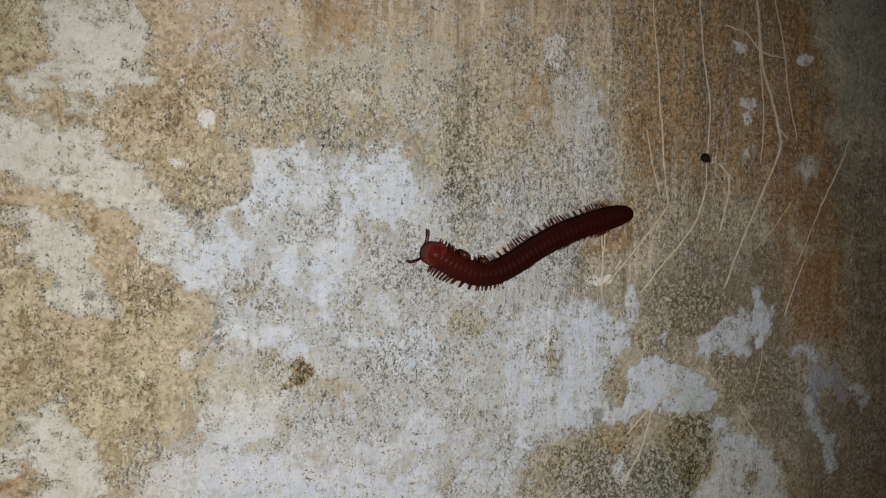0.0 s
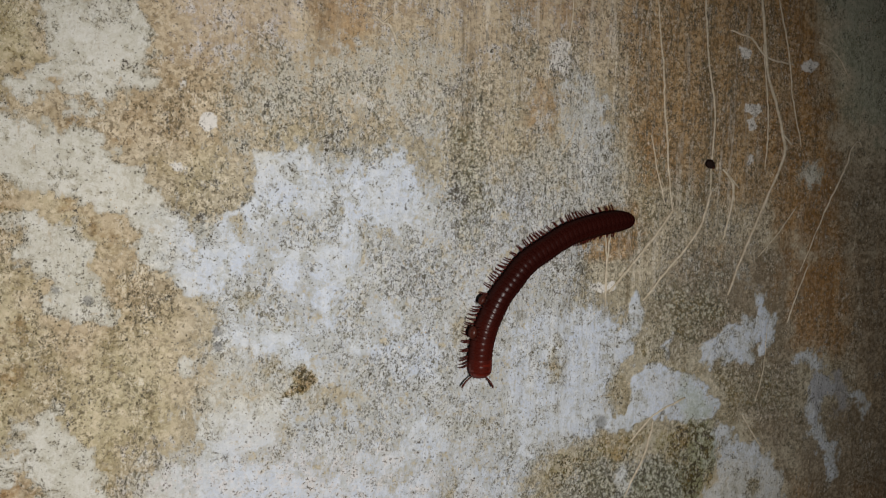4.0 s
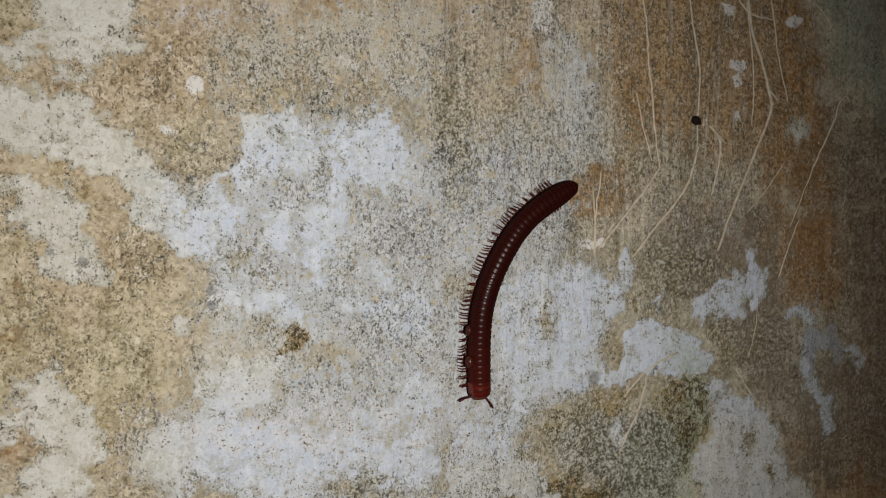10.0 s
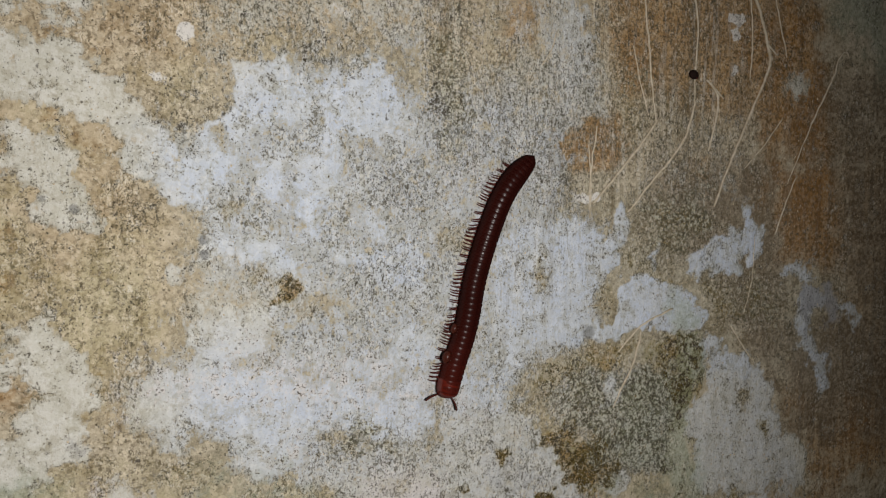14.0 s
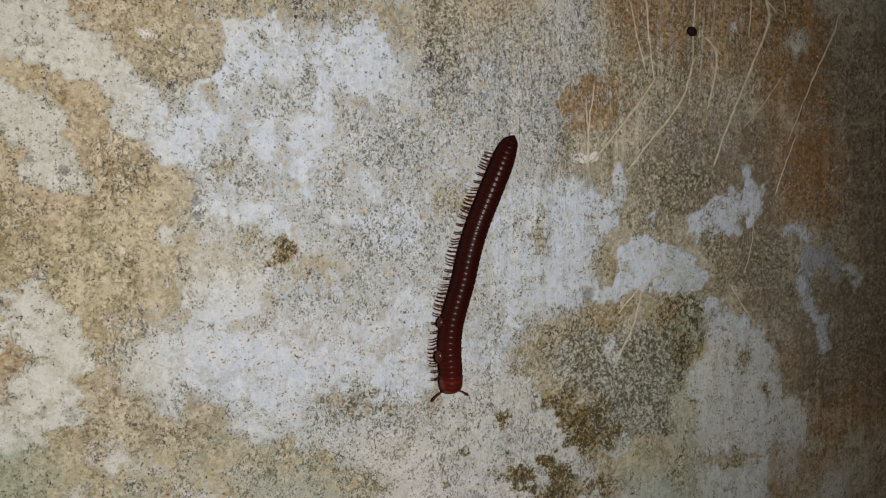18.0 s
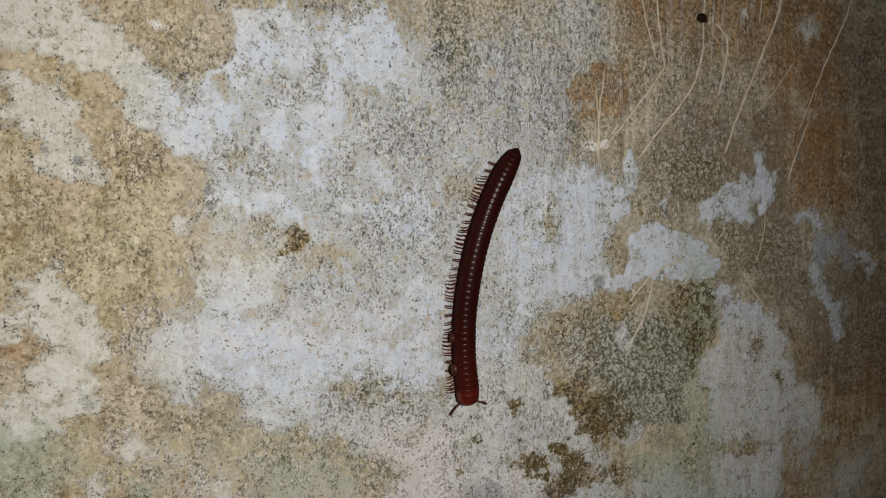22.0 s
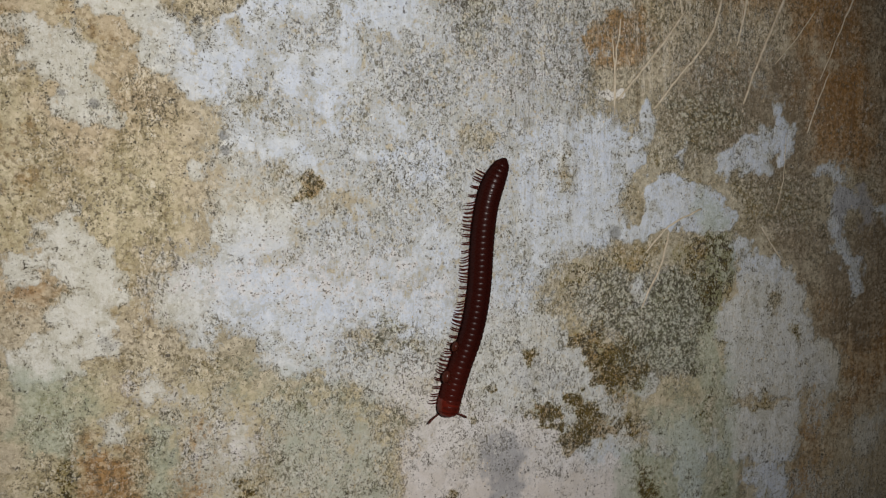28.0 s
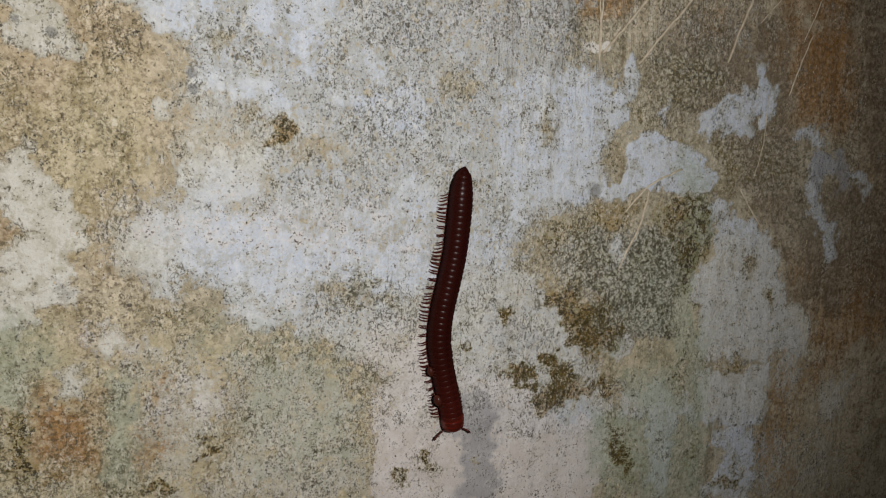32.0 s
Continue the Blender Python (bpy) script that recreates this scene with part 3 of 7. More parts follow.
patch(PINK, 0.42, [(-79.3, -53.5), (-74.9, -55.3), (-75.6, -59.7), (-79.1, -59.4)], 3)
patch(PINK, 0.39, [(-72.5, -50.1), (-63.2, -50.2), (-63.6, -60.5), (-70.2, -64.1), (-72.0, -59.2)], 4)
patch(PINK, 0.33, [(-75.4, 69.4), (-48.2, 73.0), (-48.0, 55.5), (-57.9, 55.7), (-65.3, 51.9), (-75.4, 55.2)], 5)
patch(PINK, 0.24, [(-48.2, 73.0), (-19.3, 76.9), (-18.8, 58.1), (-31.4, 53.6), (-43.4, 55.9)], 6)
patch(BROWN, 0.6, [(77.3, 22.7), (131.6, 26.3), (136.1, -33.5), (99.1, -30.1), (100.1, -11.3), (81.1, -7.2)], 8)
patch(PINK, 0.18, [(-63.1, -49.1), (-45.3, -51.4), (-36.0, -67.6), (-36.5, -93.5), (-62.6, -87.3)], 8)
patch(RUST, 0.5, [(-98.7, -47.2), (-94.0, -46.3), (-93.1, -52.4), (-87.0, -53.9), (-85.0, -61.0), (-87.6, -69.2), (-84.3, -72.2), (-96.4, -70.5), (-100.1, -64.4), (-101.3, -56.5)], 4)
patch(RUST, 0.6, [(-88.4, -59.3), (-85.2, -59.8), (-86.1, -65.1), (-88.7, -64.6)], 2)
patch(RUST, 0.6, [(-74.3, -51.8), (-73.5, -56.0), (-72.1, -62.7), (-75.6, -65.9), (-80.0, -69.5), (-80.4, -67.1), (-76.5, -63.7), (-75.2, -58.6)], 2)
patch(PINK, 0.36, [(-85.5, -39.2), (-77.2, -40.2), (-78.5, -45.0), (-84.6, -47.0), (-86.2, -42.4)], 4)
patch(PINK, 0.36, [(-72.1, -51.0), (-63.0, -52.3), (-62.2, -57.8), (-67.9, -61.0), (-70.9, -58.2)], 4)
patch(FILM, 1, [(-83.6, -46.6), (-74.6, -47.8), (-74.3, -51.8), (-79.0, -53.4), (-83.4, -51.6)], 3)
patch(SOIL_FALLOFF, 0.6, [(77.9, 47.7), (129.5, 53.7), (135.4, -23.4), (102.4, -14.6), (84.9, -4.4)], 10)
patch(FILM, 0.7, [(-86.9, 7.6), (-72.2, 7.1), (-72.1, -18.7), (-82.1, -20.9), (-85.0, -28.0), (-97.9, -26.2), (-100.5, -15.8), (-97.9, -6.0)], 7)
patch(FILM, 0.6, [(-101.1, 39.3), (-92.3, 37.8), (-82.1, 24.0), (-86.9, 11.7), (-94.2, 15.9), (-101.2, 23.8)], 7)
patch(FILM, 0.8, [(-61.1, 46.9), (-47.9, 46.7), (-46.6, 35.6), (-54.5, 40.8), (-59.9, 39.4)], 5)
patch(FILM, 0.6, [(-79.3, 40.5), (-63.1, 39.3), (-60.9, 32.9), (-72.3, 26.2), (-77.3, 34.4)], 6)
patch(FILM, 0.7, [(41.8, -31.6), (55.8, -31.1), (58.5, -65.2), (45.7, -63.5)], 5)
patch(FILM, 0.6, [(-1.6, -28.8), (19.0, -30.1), (19.8, -49.0), (7.5, -47.7), (-1.5, -36.4)], 5)
patch(RUST, 0.4, [(-106.4, 9.8), (-98.7, 9.5), (-97.4, 2.0), (-100.0, -4.8), (-106.5, -5.3)], 5)
patch(RUST, 0.35, [(-106.2, 29.5), (-97.7, 28.8), (-95.0, 25.9), (-97.7, 23.9), (-106.3, 23.8)], 4)
patch(RUST, 0.35, [(-93.2, 28.9), (-88.7, 28.5), (-84.0, 25.0), (-82.6, 19.9), (-85.9, 19.9), (-89.6, 23.9)], 3)
patch(PINK, 0.23, [(-57.0, 74.0), (26.4, 85.5), (24.2, 61.9), (9.5, 44.2), (-10.2, 33.4), (-21.1, 44.9), (-38.5, 43.9), (-56.8, 51.5)], 8)
patch(FILM, 0.8, [(22.2, -31.7), (43.5, -31.7), (54.7, -39.6), (54.8, -64.7), (44.0, -64.7), (23.6, -63.4)], 5)
patch(MINT, 0.5, [(32.1, -61.7), (58.7, -62.2), (60.2, -80.9), (52.6, -104.8), (39.6, -102.0), (31.4, -80.6)], 4)
patch(COOL, 1, [(-17.6, -40.0), (79.4, -37.1), (86.9, -68.9), (78.4, -107.0), (28.8, -96.6), (-17.5, -61.6)], 8)
patch(COOL, 0.5, [(-1.2, 69.5), (13.4, 71.1), (26.7, 46.4), (24.0, 33.1), (15.0, 25.0), (-6.9, 23.6), (2.8, 32.5), (5.2, 50.2)], 5)
patch(RUST, 0.6, [(66.0, 59.9), (91.6, 61.9), (95.4, 35.0), (83.7, 22.8), (75.1, 34.5), (62.9, 48.4)], 5)
patch(MINT, 0.75, [(30.5, -62.9), (44.3, -63.3), (43.7, -82.7), (34.9, -81.2)], 4)
patch(PINK, 0.27, [(-20.5, 23.8), (13.6, 24.0), (9.1, 10.3), (-6.5, 8.2), (-21.0, 9.8)], 6)
patch(COOL, 0.9, [(-10.0, -25.7), (5.6, -27.3), (11.4, -40.6), (2.3, -46.7), (-10.5, -43.6)], 6)
patch(COOL, 0.7, [(-34.5, -17.2), (-17.9, -18.6), (-18.6, -42.4), (-35.4, -40.0)], 8)
patch(RUST, 0.55, [(25.5, 51.8), (38.1, 52.7), (40.0, 38.5), (28.8, 35.4)], 6)
patch(RUST, 0.6, [(67.8, 43.8), (88.7, 44.8), (91.9, 21.5), (82.2, 15.6), (70.2, 27.0)], 7)
patch(RUST, 0.5, [(-105.4, -16.4), (-98.5, -17.5), (-94.6, -20.5), (-97.0, -23.4), (-105.8, -22.9)], 3)
patch(RUST, 0.45, [(-105.2, -13.9), (-99.1, -13.4), (-99.3, -17.5), (-105.4, -16.9)], 4)
patch(MINT, 0.8, [(-106.7, -36.0), (-97.8, -36.4), (-95.3, -41.0), (-98.6, -49.0), (-107.5, -47.3)], 4)
patch(COOL, 0.8, [(-26.3, 37.3), (-4.5, 38.2), (8.6, 33.6), (28.8, 31.5), (29.9, 4.8), (8.0, 5.6), (-6.9, 23.4), (-25.5, 25.6)], 6)
patch(RUST, 0.7, [(85.5, 19.8), (98.1, 19.8), (100.7, -5.1), (87.0, -4.5)], 5)
patch(FILM, 0.9, [(-89.0, -37.3), (-70.0, -41.5), (-60.8, -46.0), (-61.1, -51.7), (-70.5, -49.2), (-87.8, -45.8)], 5)

patch(PALE, 0.57, [(-60.2, 34.5), (-58.1, 37.9), (-50.4, 41.5), (-31.6, 42.4), (-21.4, 37.0), (-10.9, 39.8), (3.0, 46.6), (6.3, 59.3), (16.0, 60.1), (23.3, 50.3), (26.5, 37.3), (26.5, 28.0), (18.7, 24.0), (14.5, 12.3), (27.3, 6.6), (29.3, -4.2), (20.3, -22.5), (5.2, -27.5), (1.0, -36.1), (-83.2, -25.1), (-81.8, -20.0), (-71.4, -14.8), (-72.4, -5.0), (-70.4, 1.3), (-71.0, 11.0), (-72.5, 16.3), (-80.4, 19.5), (-81.4, 26.7), (-63.3, 26.9)], 5, FINE)
patch(PALE, 0.53, [(-65.7, 56.6), (-48.5, 62.5), (-19.5, 67.8), (-15.3, 57.6), (-20.2, 39.4), (-31.7, 43.6), (-50.5, 42.4), (-59.2, 38.9), (-62.3, 31.3), (-66.5, 34.3)], 6.2, FINE)
patch(PALE, 0.28, [(32.7, 37.5), (55.1, 38.2), (64.7, 28.5), (67.5, 11.2), (49.3, 5.9), (38.9, 6.3), (30.2, 14.7)], 7.5, FINE)
patch(PALE, 0.33, [(-11.7, 73.4), (-0.7, 76.0), (2.4, 67.7), (-0.1, 52.6), (3.0, 45.4), (-9.5, 39.8), (-12.7, 57.8)], 7.5, FINE)
patch(PALE, 0.82, [(-96.7, 68.2), (-82.5, 70.1), (-82.0, 63.1), (-79.8, 61.4), (-78.6, 59.0), (-78.0, 56.5), (-78.4, 52.9), (-80.0, 51.4), (-80.9, 50.0), (-82.6, 49.2), (-82.8, 47.2), (-84.8, 47.6), (-86.0, 46.0), (-87.5, 47.3), (-88.4, 46.1), (-90.0, 46.5), (-92.1, 47.3), (-93.1, 48.2), (-96.1, 47.8), (-98.7, 47.1), (-101.1, 47.7), (-101.7, 49.3), (-100.8, 50.5), (-97.8, 51.0), (-95.2, 52.2), (-94.3, 53.4), (-95.5, 54.4), (-96.1, 55.8), (-96.9, 57.1), (-97.6, 59.5), (-97.1, 62.4)], 1.1, FINE)
patch(PALE, 0.82, [(-91.2, 45.2), (-89.1, 46.1), (-87.8, 45.4), (-86.3, 44.1), (-88.4, 43.3), (-90.7, 43.9)], 1, FINE)
patch(PALE, 0.74, [(-106.3, 44.9), (-101.9, 45.7), (-101.4, 44.9), (-106.3, 44.0)], 1.1, FINE)
patch(PALE, 0.82, [(-107.9, 43.2), (-100.4, 43.7), (-98.7, 43.0), (-96.5, 43.3), (-94.8, 42.8), (-93.4, 41.4), (-87.1, 40.5), (-85.2, 40.0), (-83.8, 38.3), (-84.8, 36.8), (-83.8, 35.6), (-81.9, 35.4), (-80.5, 33.9), (-78.9, 33.4), (-78.1, 31.9), (-76.5, 30.4), (-74.4, 27.3), (-72.6, 26.8), (-71.0, 25.8), (-71.1, 23.7), (-70.3, 21.6), (-69.5, 22.6), (-67.0, 22.6), (-63.3, 23.7), (-61.2, 21.5), (-59.5, 19.4), (-60.1, 17.4), (-65.8, 15.6), (-64.1, 13.4), (-67.2, 11.4), (-70.5, 11.1), (-71.7, 12.2), (-75.5, 17.4), (-80.9, 19.5), (-82.0, 21.6), (-81.8, 23.6), (-82.4, 26.2), (-83.8, 27.1), (-85.2, 26.5), (-89.4, 27.0), (-89.8, 28.6), (-92.7, 29.5), (-94.3, 31.3), (-96.1, 30.3), (-99.6, 31.2), (-108.0, 31.1)], 1.1, FINE)
patch(PALE, 0.74, [(-96.8, 27.2), (-94.8, 25.6), (-92.6, 24.0), (-90.7, 24.6), (-89.6, 22.6), (-88.7, 21.6), (-88.4, 18.6), (-88.4, 16.5), (-86.5, 16.0), (-86.1, 14.5), (-85.6, 13.4), (-85.7, 10.4), (-86.6, 8.4), (-88.0, 7.8), (-88.9, 6.4), (-89.8, 6.5), (-91.2, 8.5), (-92.6, 10.1), (-94.4, 11.2), (-96.1, 12.2), (-96.7, 13.7), (-94.8, 15.2), (-95.7, 16.7), (-97.9, 17.2), (-99.2, 18.7), (-99.8, 21.0), (-98.7, 22.6), (-99.6, 24.0), (-106.4, 21.6), (-106.4, 23.7), (-99.6, 25.0)], 1.1, FINE)
patch(PALE, 0.82, [(-95.7, -8.3), (-94.4, -7.9), (-91.7, -8.7), (-91.6, -10.2), (-90.2, -11.4), (-89.3, -13.0), (-88.9, -14.6), (-87.4, -15.7), (-88.0, -17.2), (-86.5, -19.5), (-86.1, -21.6), (-87.0, -24.6), (-94.9, -23.6), (-96.2, -20.4), (-98.0, -18.1), (-99.7, -16.9), (-100.6, -14.8), (-99.3, -13.0), (-101.0, -11.8), (-100.1, -10.4), (-97.1, -10.2)], 1, FINE)
patch(PALE, 0.82, [(-105.7, -16.3), (-101.5, -17.2), (-101.0, -19.8), (-102.4, -21.6), (-105.8, -21.2)], 1, FINE)
patch(PALE, 0.82, [(-60.7, 30.8), (-60.2, 33.5), (-60.0, 37.6), (-58.1, 37.9), (-56.5, 39.6), (-54.3, 39.3), (-52.7, 41.2), (-49.9, 42.1), (-49.3, 40.4), (-49.5, 38.8), (-47.6, 38.1), (-44.7, 37.1), (-43.7, 34.0), (-44.6, 31.7), (-46.3, 30.5), (-45.7, 27.2), (-48.0, 27.7), (-50.3, 27.1), (-52.5, 27.6), (-54.7, 26.5), (-55.3, 24.8), (-58.0, 25.0), (-59.6, 24.3), (-60.7, 25.9), (-62.3, 26.4), (-63.3, 24.2), (-62.3, 22.6), (-64.4, 22.1), (-66.5, 22.6), (-67.5, 24.2), (-67.0, 25.8), (-64.4, 27.5), (-63.4, 29.3)], 1.1, FINE)
patch(PALE, 0.82, [(-43.0, 37.9), (-41.2, 39.7), (-38.2, 38.7), (-35.0, 40.5), (-32.9, 42.6), (-30.2, 43.1), (-28.5, 41.7), (-27.5, 39.7), (-29.1, 38.5), (-27.2, 36.8), (-25.7, 33.9), (-26.4, 30.9), (-24.3, 28.6), (-26.3, 25.0), (-31.3, 24.4), (-36.2, 26.1), (-38.6, 24.9), (-38.6, 21.5), (-39.5, 19.2), (-40.9, 18.1), (-43.3, 21.5), (-46.8, 22.6), (-48.0, 24.9), (-43.9, 25.5), (-43.2, 29.4), (-43.5, 34.0)], 1.1, FINE)
patch(PALE, 0.78, [(-49.6, 21.0), (-45.6, 21.5), (-42.1, 20.9), (-39.7, 18.1), (-38.7, 15.8), (-40.2, 13.5), (-41.4, 10.6), (-42.5, 8.9), (-41.7, 5.5), (-43.0, 3.8), (-45.4, 4.5), (-46.0, 7.9), (-48.3, 9.1), (-49.5, 12.6), (-50.7, 14.8), (-49.6, 17.0)], 1.2, FINE)
patch(PALE, 0.78, [(-56.9, 21.5), (-52.5, 22.6), (-50.8, 21.0), (-51.3, 17.1), (-51.8, 12.6), (-54.6, 12.7), (-56.2, 14.9), (-57.9, 17.2)], 1.2, FINE)
patch(PALE, 0.82, [(-68.4, 6.0), (-66.3, 6.5), (-64.2, 5.3), (-62.6, 6.3), (-60.0, 5.7), (-58.3, 5.1), (-56.7, 5.9), (-52.3, 5.4), (-50.0, 3.0), (-49.3, -1.0), (-51.6, -3.1), (-54.4, -2.4), (-57.7, -1.1), (-59.9, 0.7), (-62.1, 2.5), (-63.7, 0.9), (-65.8, 0.5), (-66.8, -0.5), (-68.4, 0.1), (-67.9, 2.8)], 1, FINE)
patch(PALE, 0.78, [(-57.7, -2.7), (-55.5, -2.6), (-55.7, -5.1), (-57.5, -5.2)], 1, FINE)
patch(PALE, 0.74, [(-74.5, -0.1), (-71.5, 1.4), (-70.2, 0.2), (-70.9, -2.1), (-73.5, -2.2)], 1.1, FINE)
patch(PALE, 0.82, [(-69.8, -12.7), (-68.3, -10.2), (-67.3, -8.6), (-65.2, -9.3), (-63.6, -7.8), (-60.9, -8.0), (-59.3, -6.5), (-55.5, -7.9), (-51.5, -8.8), (-50.9, -11.7), (-53.7, -11.4), (-55.4, -14.1), (-54.2, -16.4), (-56.5, -17.3), (-59.2, -18.7), (-58.6, -21.6), (-60.8, -22.5), (-65.1, -22.0), (-68.2, -21.1), (-70.3, -19.2), (-69.3, -16.0)], 1.1, FINE)
patch(PALE, 0.82, [(-81.1, -25.7), (-81.9, -23.4), (-79.4, -21.5), (-78.3, -19.5), (-76.3, -20.8), (-73.2, -17.8), (-58.5, -19.2), (-51.9, -21.0), (-45.1, -25.2), (-40.3, -22.8), (-35.5, -24.1), (-34.3, -27.6), (-28.1, -27.0), (-22.9, -25.4), (-18.7, -28.0), (-18.3, -34.4), (-20.6, -39.1), (-22.6, -40.1), (-25.9, -41.7), (-34.7, -38.5), (-40.8, -36.4), (-45.5, -35.8), (-46.8, -39.2), (-48.2, -44.5), (-52.8, -44.2), (-58.4, -42.9), (-62.1, -39.4), (-63.5, -34.5), (-65.6, -33.1), (-69.3, -32.6), (-68.4, -35.0), (-71.1, -36.4), (-74.1, -34.5), (-78.0, -31.7), (-81.1, -31.1)], 2.5, FINE)
patch(PALE, 0.75, [(-43.1, 4.4), (-38.3, 4.2), (-32.2, 3.3), (-24.6, 4.8), (-21.4, 3.4), (-19.3, -1.5), (-20.5, -6.3), (-23.1, -8.6), (-30.7, -6.8), (-38.2, -1.6), (-43.0, -0.2)], 1.5, FINE)
patch(PALE, 0.72, [(-25.6, -12.6), (-19.0, -13.8), (-17.6, -17.6), (-18.8, -22.4), (-24.0, -25.5), (-27.9, -23.9), (-30.4, -24.8), (-31.6, -28.3), (-36.6, -27.7), (-40.2, -24.9), (-37.9, -20.4), (-30.5, -20.0), (-28.0, -16.6)], 1.5, FINE)
patch(PALE, 0.78, [(-4.4, 5.2), (4.1, 7.4), (10.1, 7.2), (14.7, 4.4), (19.6, -1.0), (19.9, -11.7), (17.1, -20.8), (11.0, -21.6), (5.0, -21.0), (3.7, -27.4), (-0.7, -28.2), (-3.0, -22.8), (-3.9, -15.1), (-5.5, -8.6), (-4.2, -2.4)], 1.4, FINE)
patch(PALE, 0.7, [(-38.4, 8.8), (-32.3, 9.8), (-25.9, 6.0), (-30.9, 3.8), (-35.9, 5.2)], 1.5, FINE)
patch(PALE, 0.7, [(-18.4, 17.8), (-10.1, 10.4), (-4.5, 9.6), (-5.8, 2.7), (-7.3, 7.8), (-15.5, 9.3)], 1.8, FINE)
patch(PALE, 0.62, [(-10.9, 39.8), (-5.3, 38.8), (-1.0, 36.4), (0.6, 27.7), (-4.9, 22.7), (-9.2, 27.6)], 2.5, FINE)
patch(PALE, 0.62, [(6.3, 59.3), (9.9, 61.5), (16.0, 60.1), (19.2, 54.0), (22.6, 49.0), (23.8, 37.2), (18.5, 30.6), (12.4, 29.2), (9.2, 36.8), (9.6, 47.0), (7.2, 53.1)], 2.5, FINE)
patch(PALE, 0.9, [(55.8, 1.4), (58.6, 1.3), (60.3, 3.4), (64.1, 3.7), (66.0, 1.7), (68.9, 0.9), (70.2, 2.3), (67.8, 5.3), (66.7, 7.5), (65.6, 9.7), (68.5, 10.4), (69.6, 7.5), (72.0, 5.2), (73.8, 1.4), (73.5, -2.3), (71.8, -5.4), (69.1, -2.8), (67.1, -1.2), (65.9, -4.1), (65.5, -7.4), (63.1, -6.9), (61.3, -4.9), (59.8, -5.9), (58.1, -7.6), (54.4, -6.4), (51.7, -7.6), (49.0, -6.8), (47.7, -4.6), (49.7, -2.6), (51.4, -0.5), (54.6, 0.1)], 0.88, FINE)
patch(PALE, 0.9, [(10.1, 7.2), (15.4, 8.4), (19.3, 6.9), (21.7, 5.5), (24.1, 4.7), (25.0, 2.7), (26.6, 4.0), (27.5, 10.0), (29.6, 10.4), (31.8, 9.2), (33.2, 7.1), (32.3, 3.8), (28.4, -2.2), (27.7, -4.8), (28.0, -5.8), (23.7, -5.9), (21.3, -6.5), (20.3, -13.8), (22.5, -16.6), (24.9, -17.8), (28.2, -17.8), (29.4, -15.1), (29.6, -12.4), (31.0, -7.1), (32.7, -5.8), (36.0, -5.3), (40.3, -6.2), (41.2, -8.4), (43.0, -9.9), (45.6, -10.5), (49.2, -10.7), (52.9, -13.4), (56.2, -18.7), (55.6, -20.8), (52.3, -22.0), (47.8, -20.8), (41.7, -19.6), (39.9, -18.1), (36.6, -20.1), (31.5, -19.7), (28.3, -21.2), (25.1, -22.2), (20.3, -22.2), (17.2, -22.8), (11.0, -22.9), (9.1, -10.9)], 0.88, FINE)
patch(PALE, 0.74, [(37.5, -1.3), (40.0, -0.7), (40.7, -3.5), (38.5, -4.8)], 1, FINE)
patch(PALE, 0.74, [(53.4, -24.9), (56.9, -23.1), (59.8, -24.5), (59.0, -26.9), (55.9, -28.8), (54.2, -30.8)], 1, FINE)
patch(PALE, 0.72, [(53.6, -38.7), (55.3, -35.9), (54.4, -32.2), (57.0, -28.1), (64.3, -27.3), (68.1, -28.3), (74.0, -34.1), (77.1, -38.3), (78.2, -43.0), (82.3, -46.6), (84.5, -49.9), (83.6, -53.0), (89.8, -55.4), (93.1, -59.8), (92.3, -65.3), (93.5, -68.8), (87.3, -69.4), (84.1, -65.7), (83.0, -63.9), (80.0, -65.0), (79.1, -68.0), (75.1, -69.0), (69.2, -67.2), (65.3, -65.8), (64.3, -62.6), (63.4, -65.5), (57.8, -65.3), (54.1, -62.5), (52.2, -58.4), (53.9, -55.0), (54.7, -50.6), (52.9, -48.1), (49.2, -45.5), (51.9, -42.9)], 1.2, FINE)
patch(PALE, 0.78, [(54.2, -67.3), (59.7, -67.2), (65.4, -69.2), (73.2, -69.4), (78.3, -74.2), (79.5, -80.8), (75.6, -84.9), (56.3, -81.1), (53.4, -74.4)], 1.1, FINE)
patch(PALE, 0.9, [(23.1, -33.2), (25.5, -30.0), (27.9, -30.0), (29.7, -33.2), (29.7, -36.7), (27.1, -38.2), (24.7, -36.4)], 0.88, FINE)
patch(PALE, 0.66, [(29.7, -67.2), (43.4, -68.2), (53.4, -74.4), (56.3, -81.1), (29.8, -75.9)], 1.5, FINE)
patch(PALE, 0.66, [(26.4, -53.8), (33.0, -53.4), (34.7, -57.9), (31.4, -61.7), (26.4, -59.5), (23.1, -57.5)], 1.2, FINE)
patch(PALE, 0.78, [(55.2, -70.8), (62.7, -70.4), (68.9, -74.4), (67.6, -82.1), (62.0, -84.3), (58.6, -90.0), (66.3, -89.8), (62.9, -95.6), (55.7, -102.3), (76.1, -109.9), (76.3, -90.0), (71.6, -82.7), (73.0, -76.6), (79.0, -75.9), (80.2, -68.0), (72.4, -70.1), (56.9, -68.8)], 1.2, FINE)
patch(PALE, 0.74, [(37.4, -71.2), (46.2, -71.0), (48.5, -78.9), (47.3, -88.0), (46.1, -97.1), (40.9, -100.7), (40.1, -86.6), (37.7, -77.2)], 1.5, FINE)
patch(PALE, 0.64, [(106.6, -74.9), (111.0, -73.8), (113.8, -77.6), (109.6, -80.4), (105.4, -83.2), (98.9, -83.8), (100.5, -79.0)], 2.5, FINE)
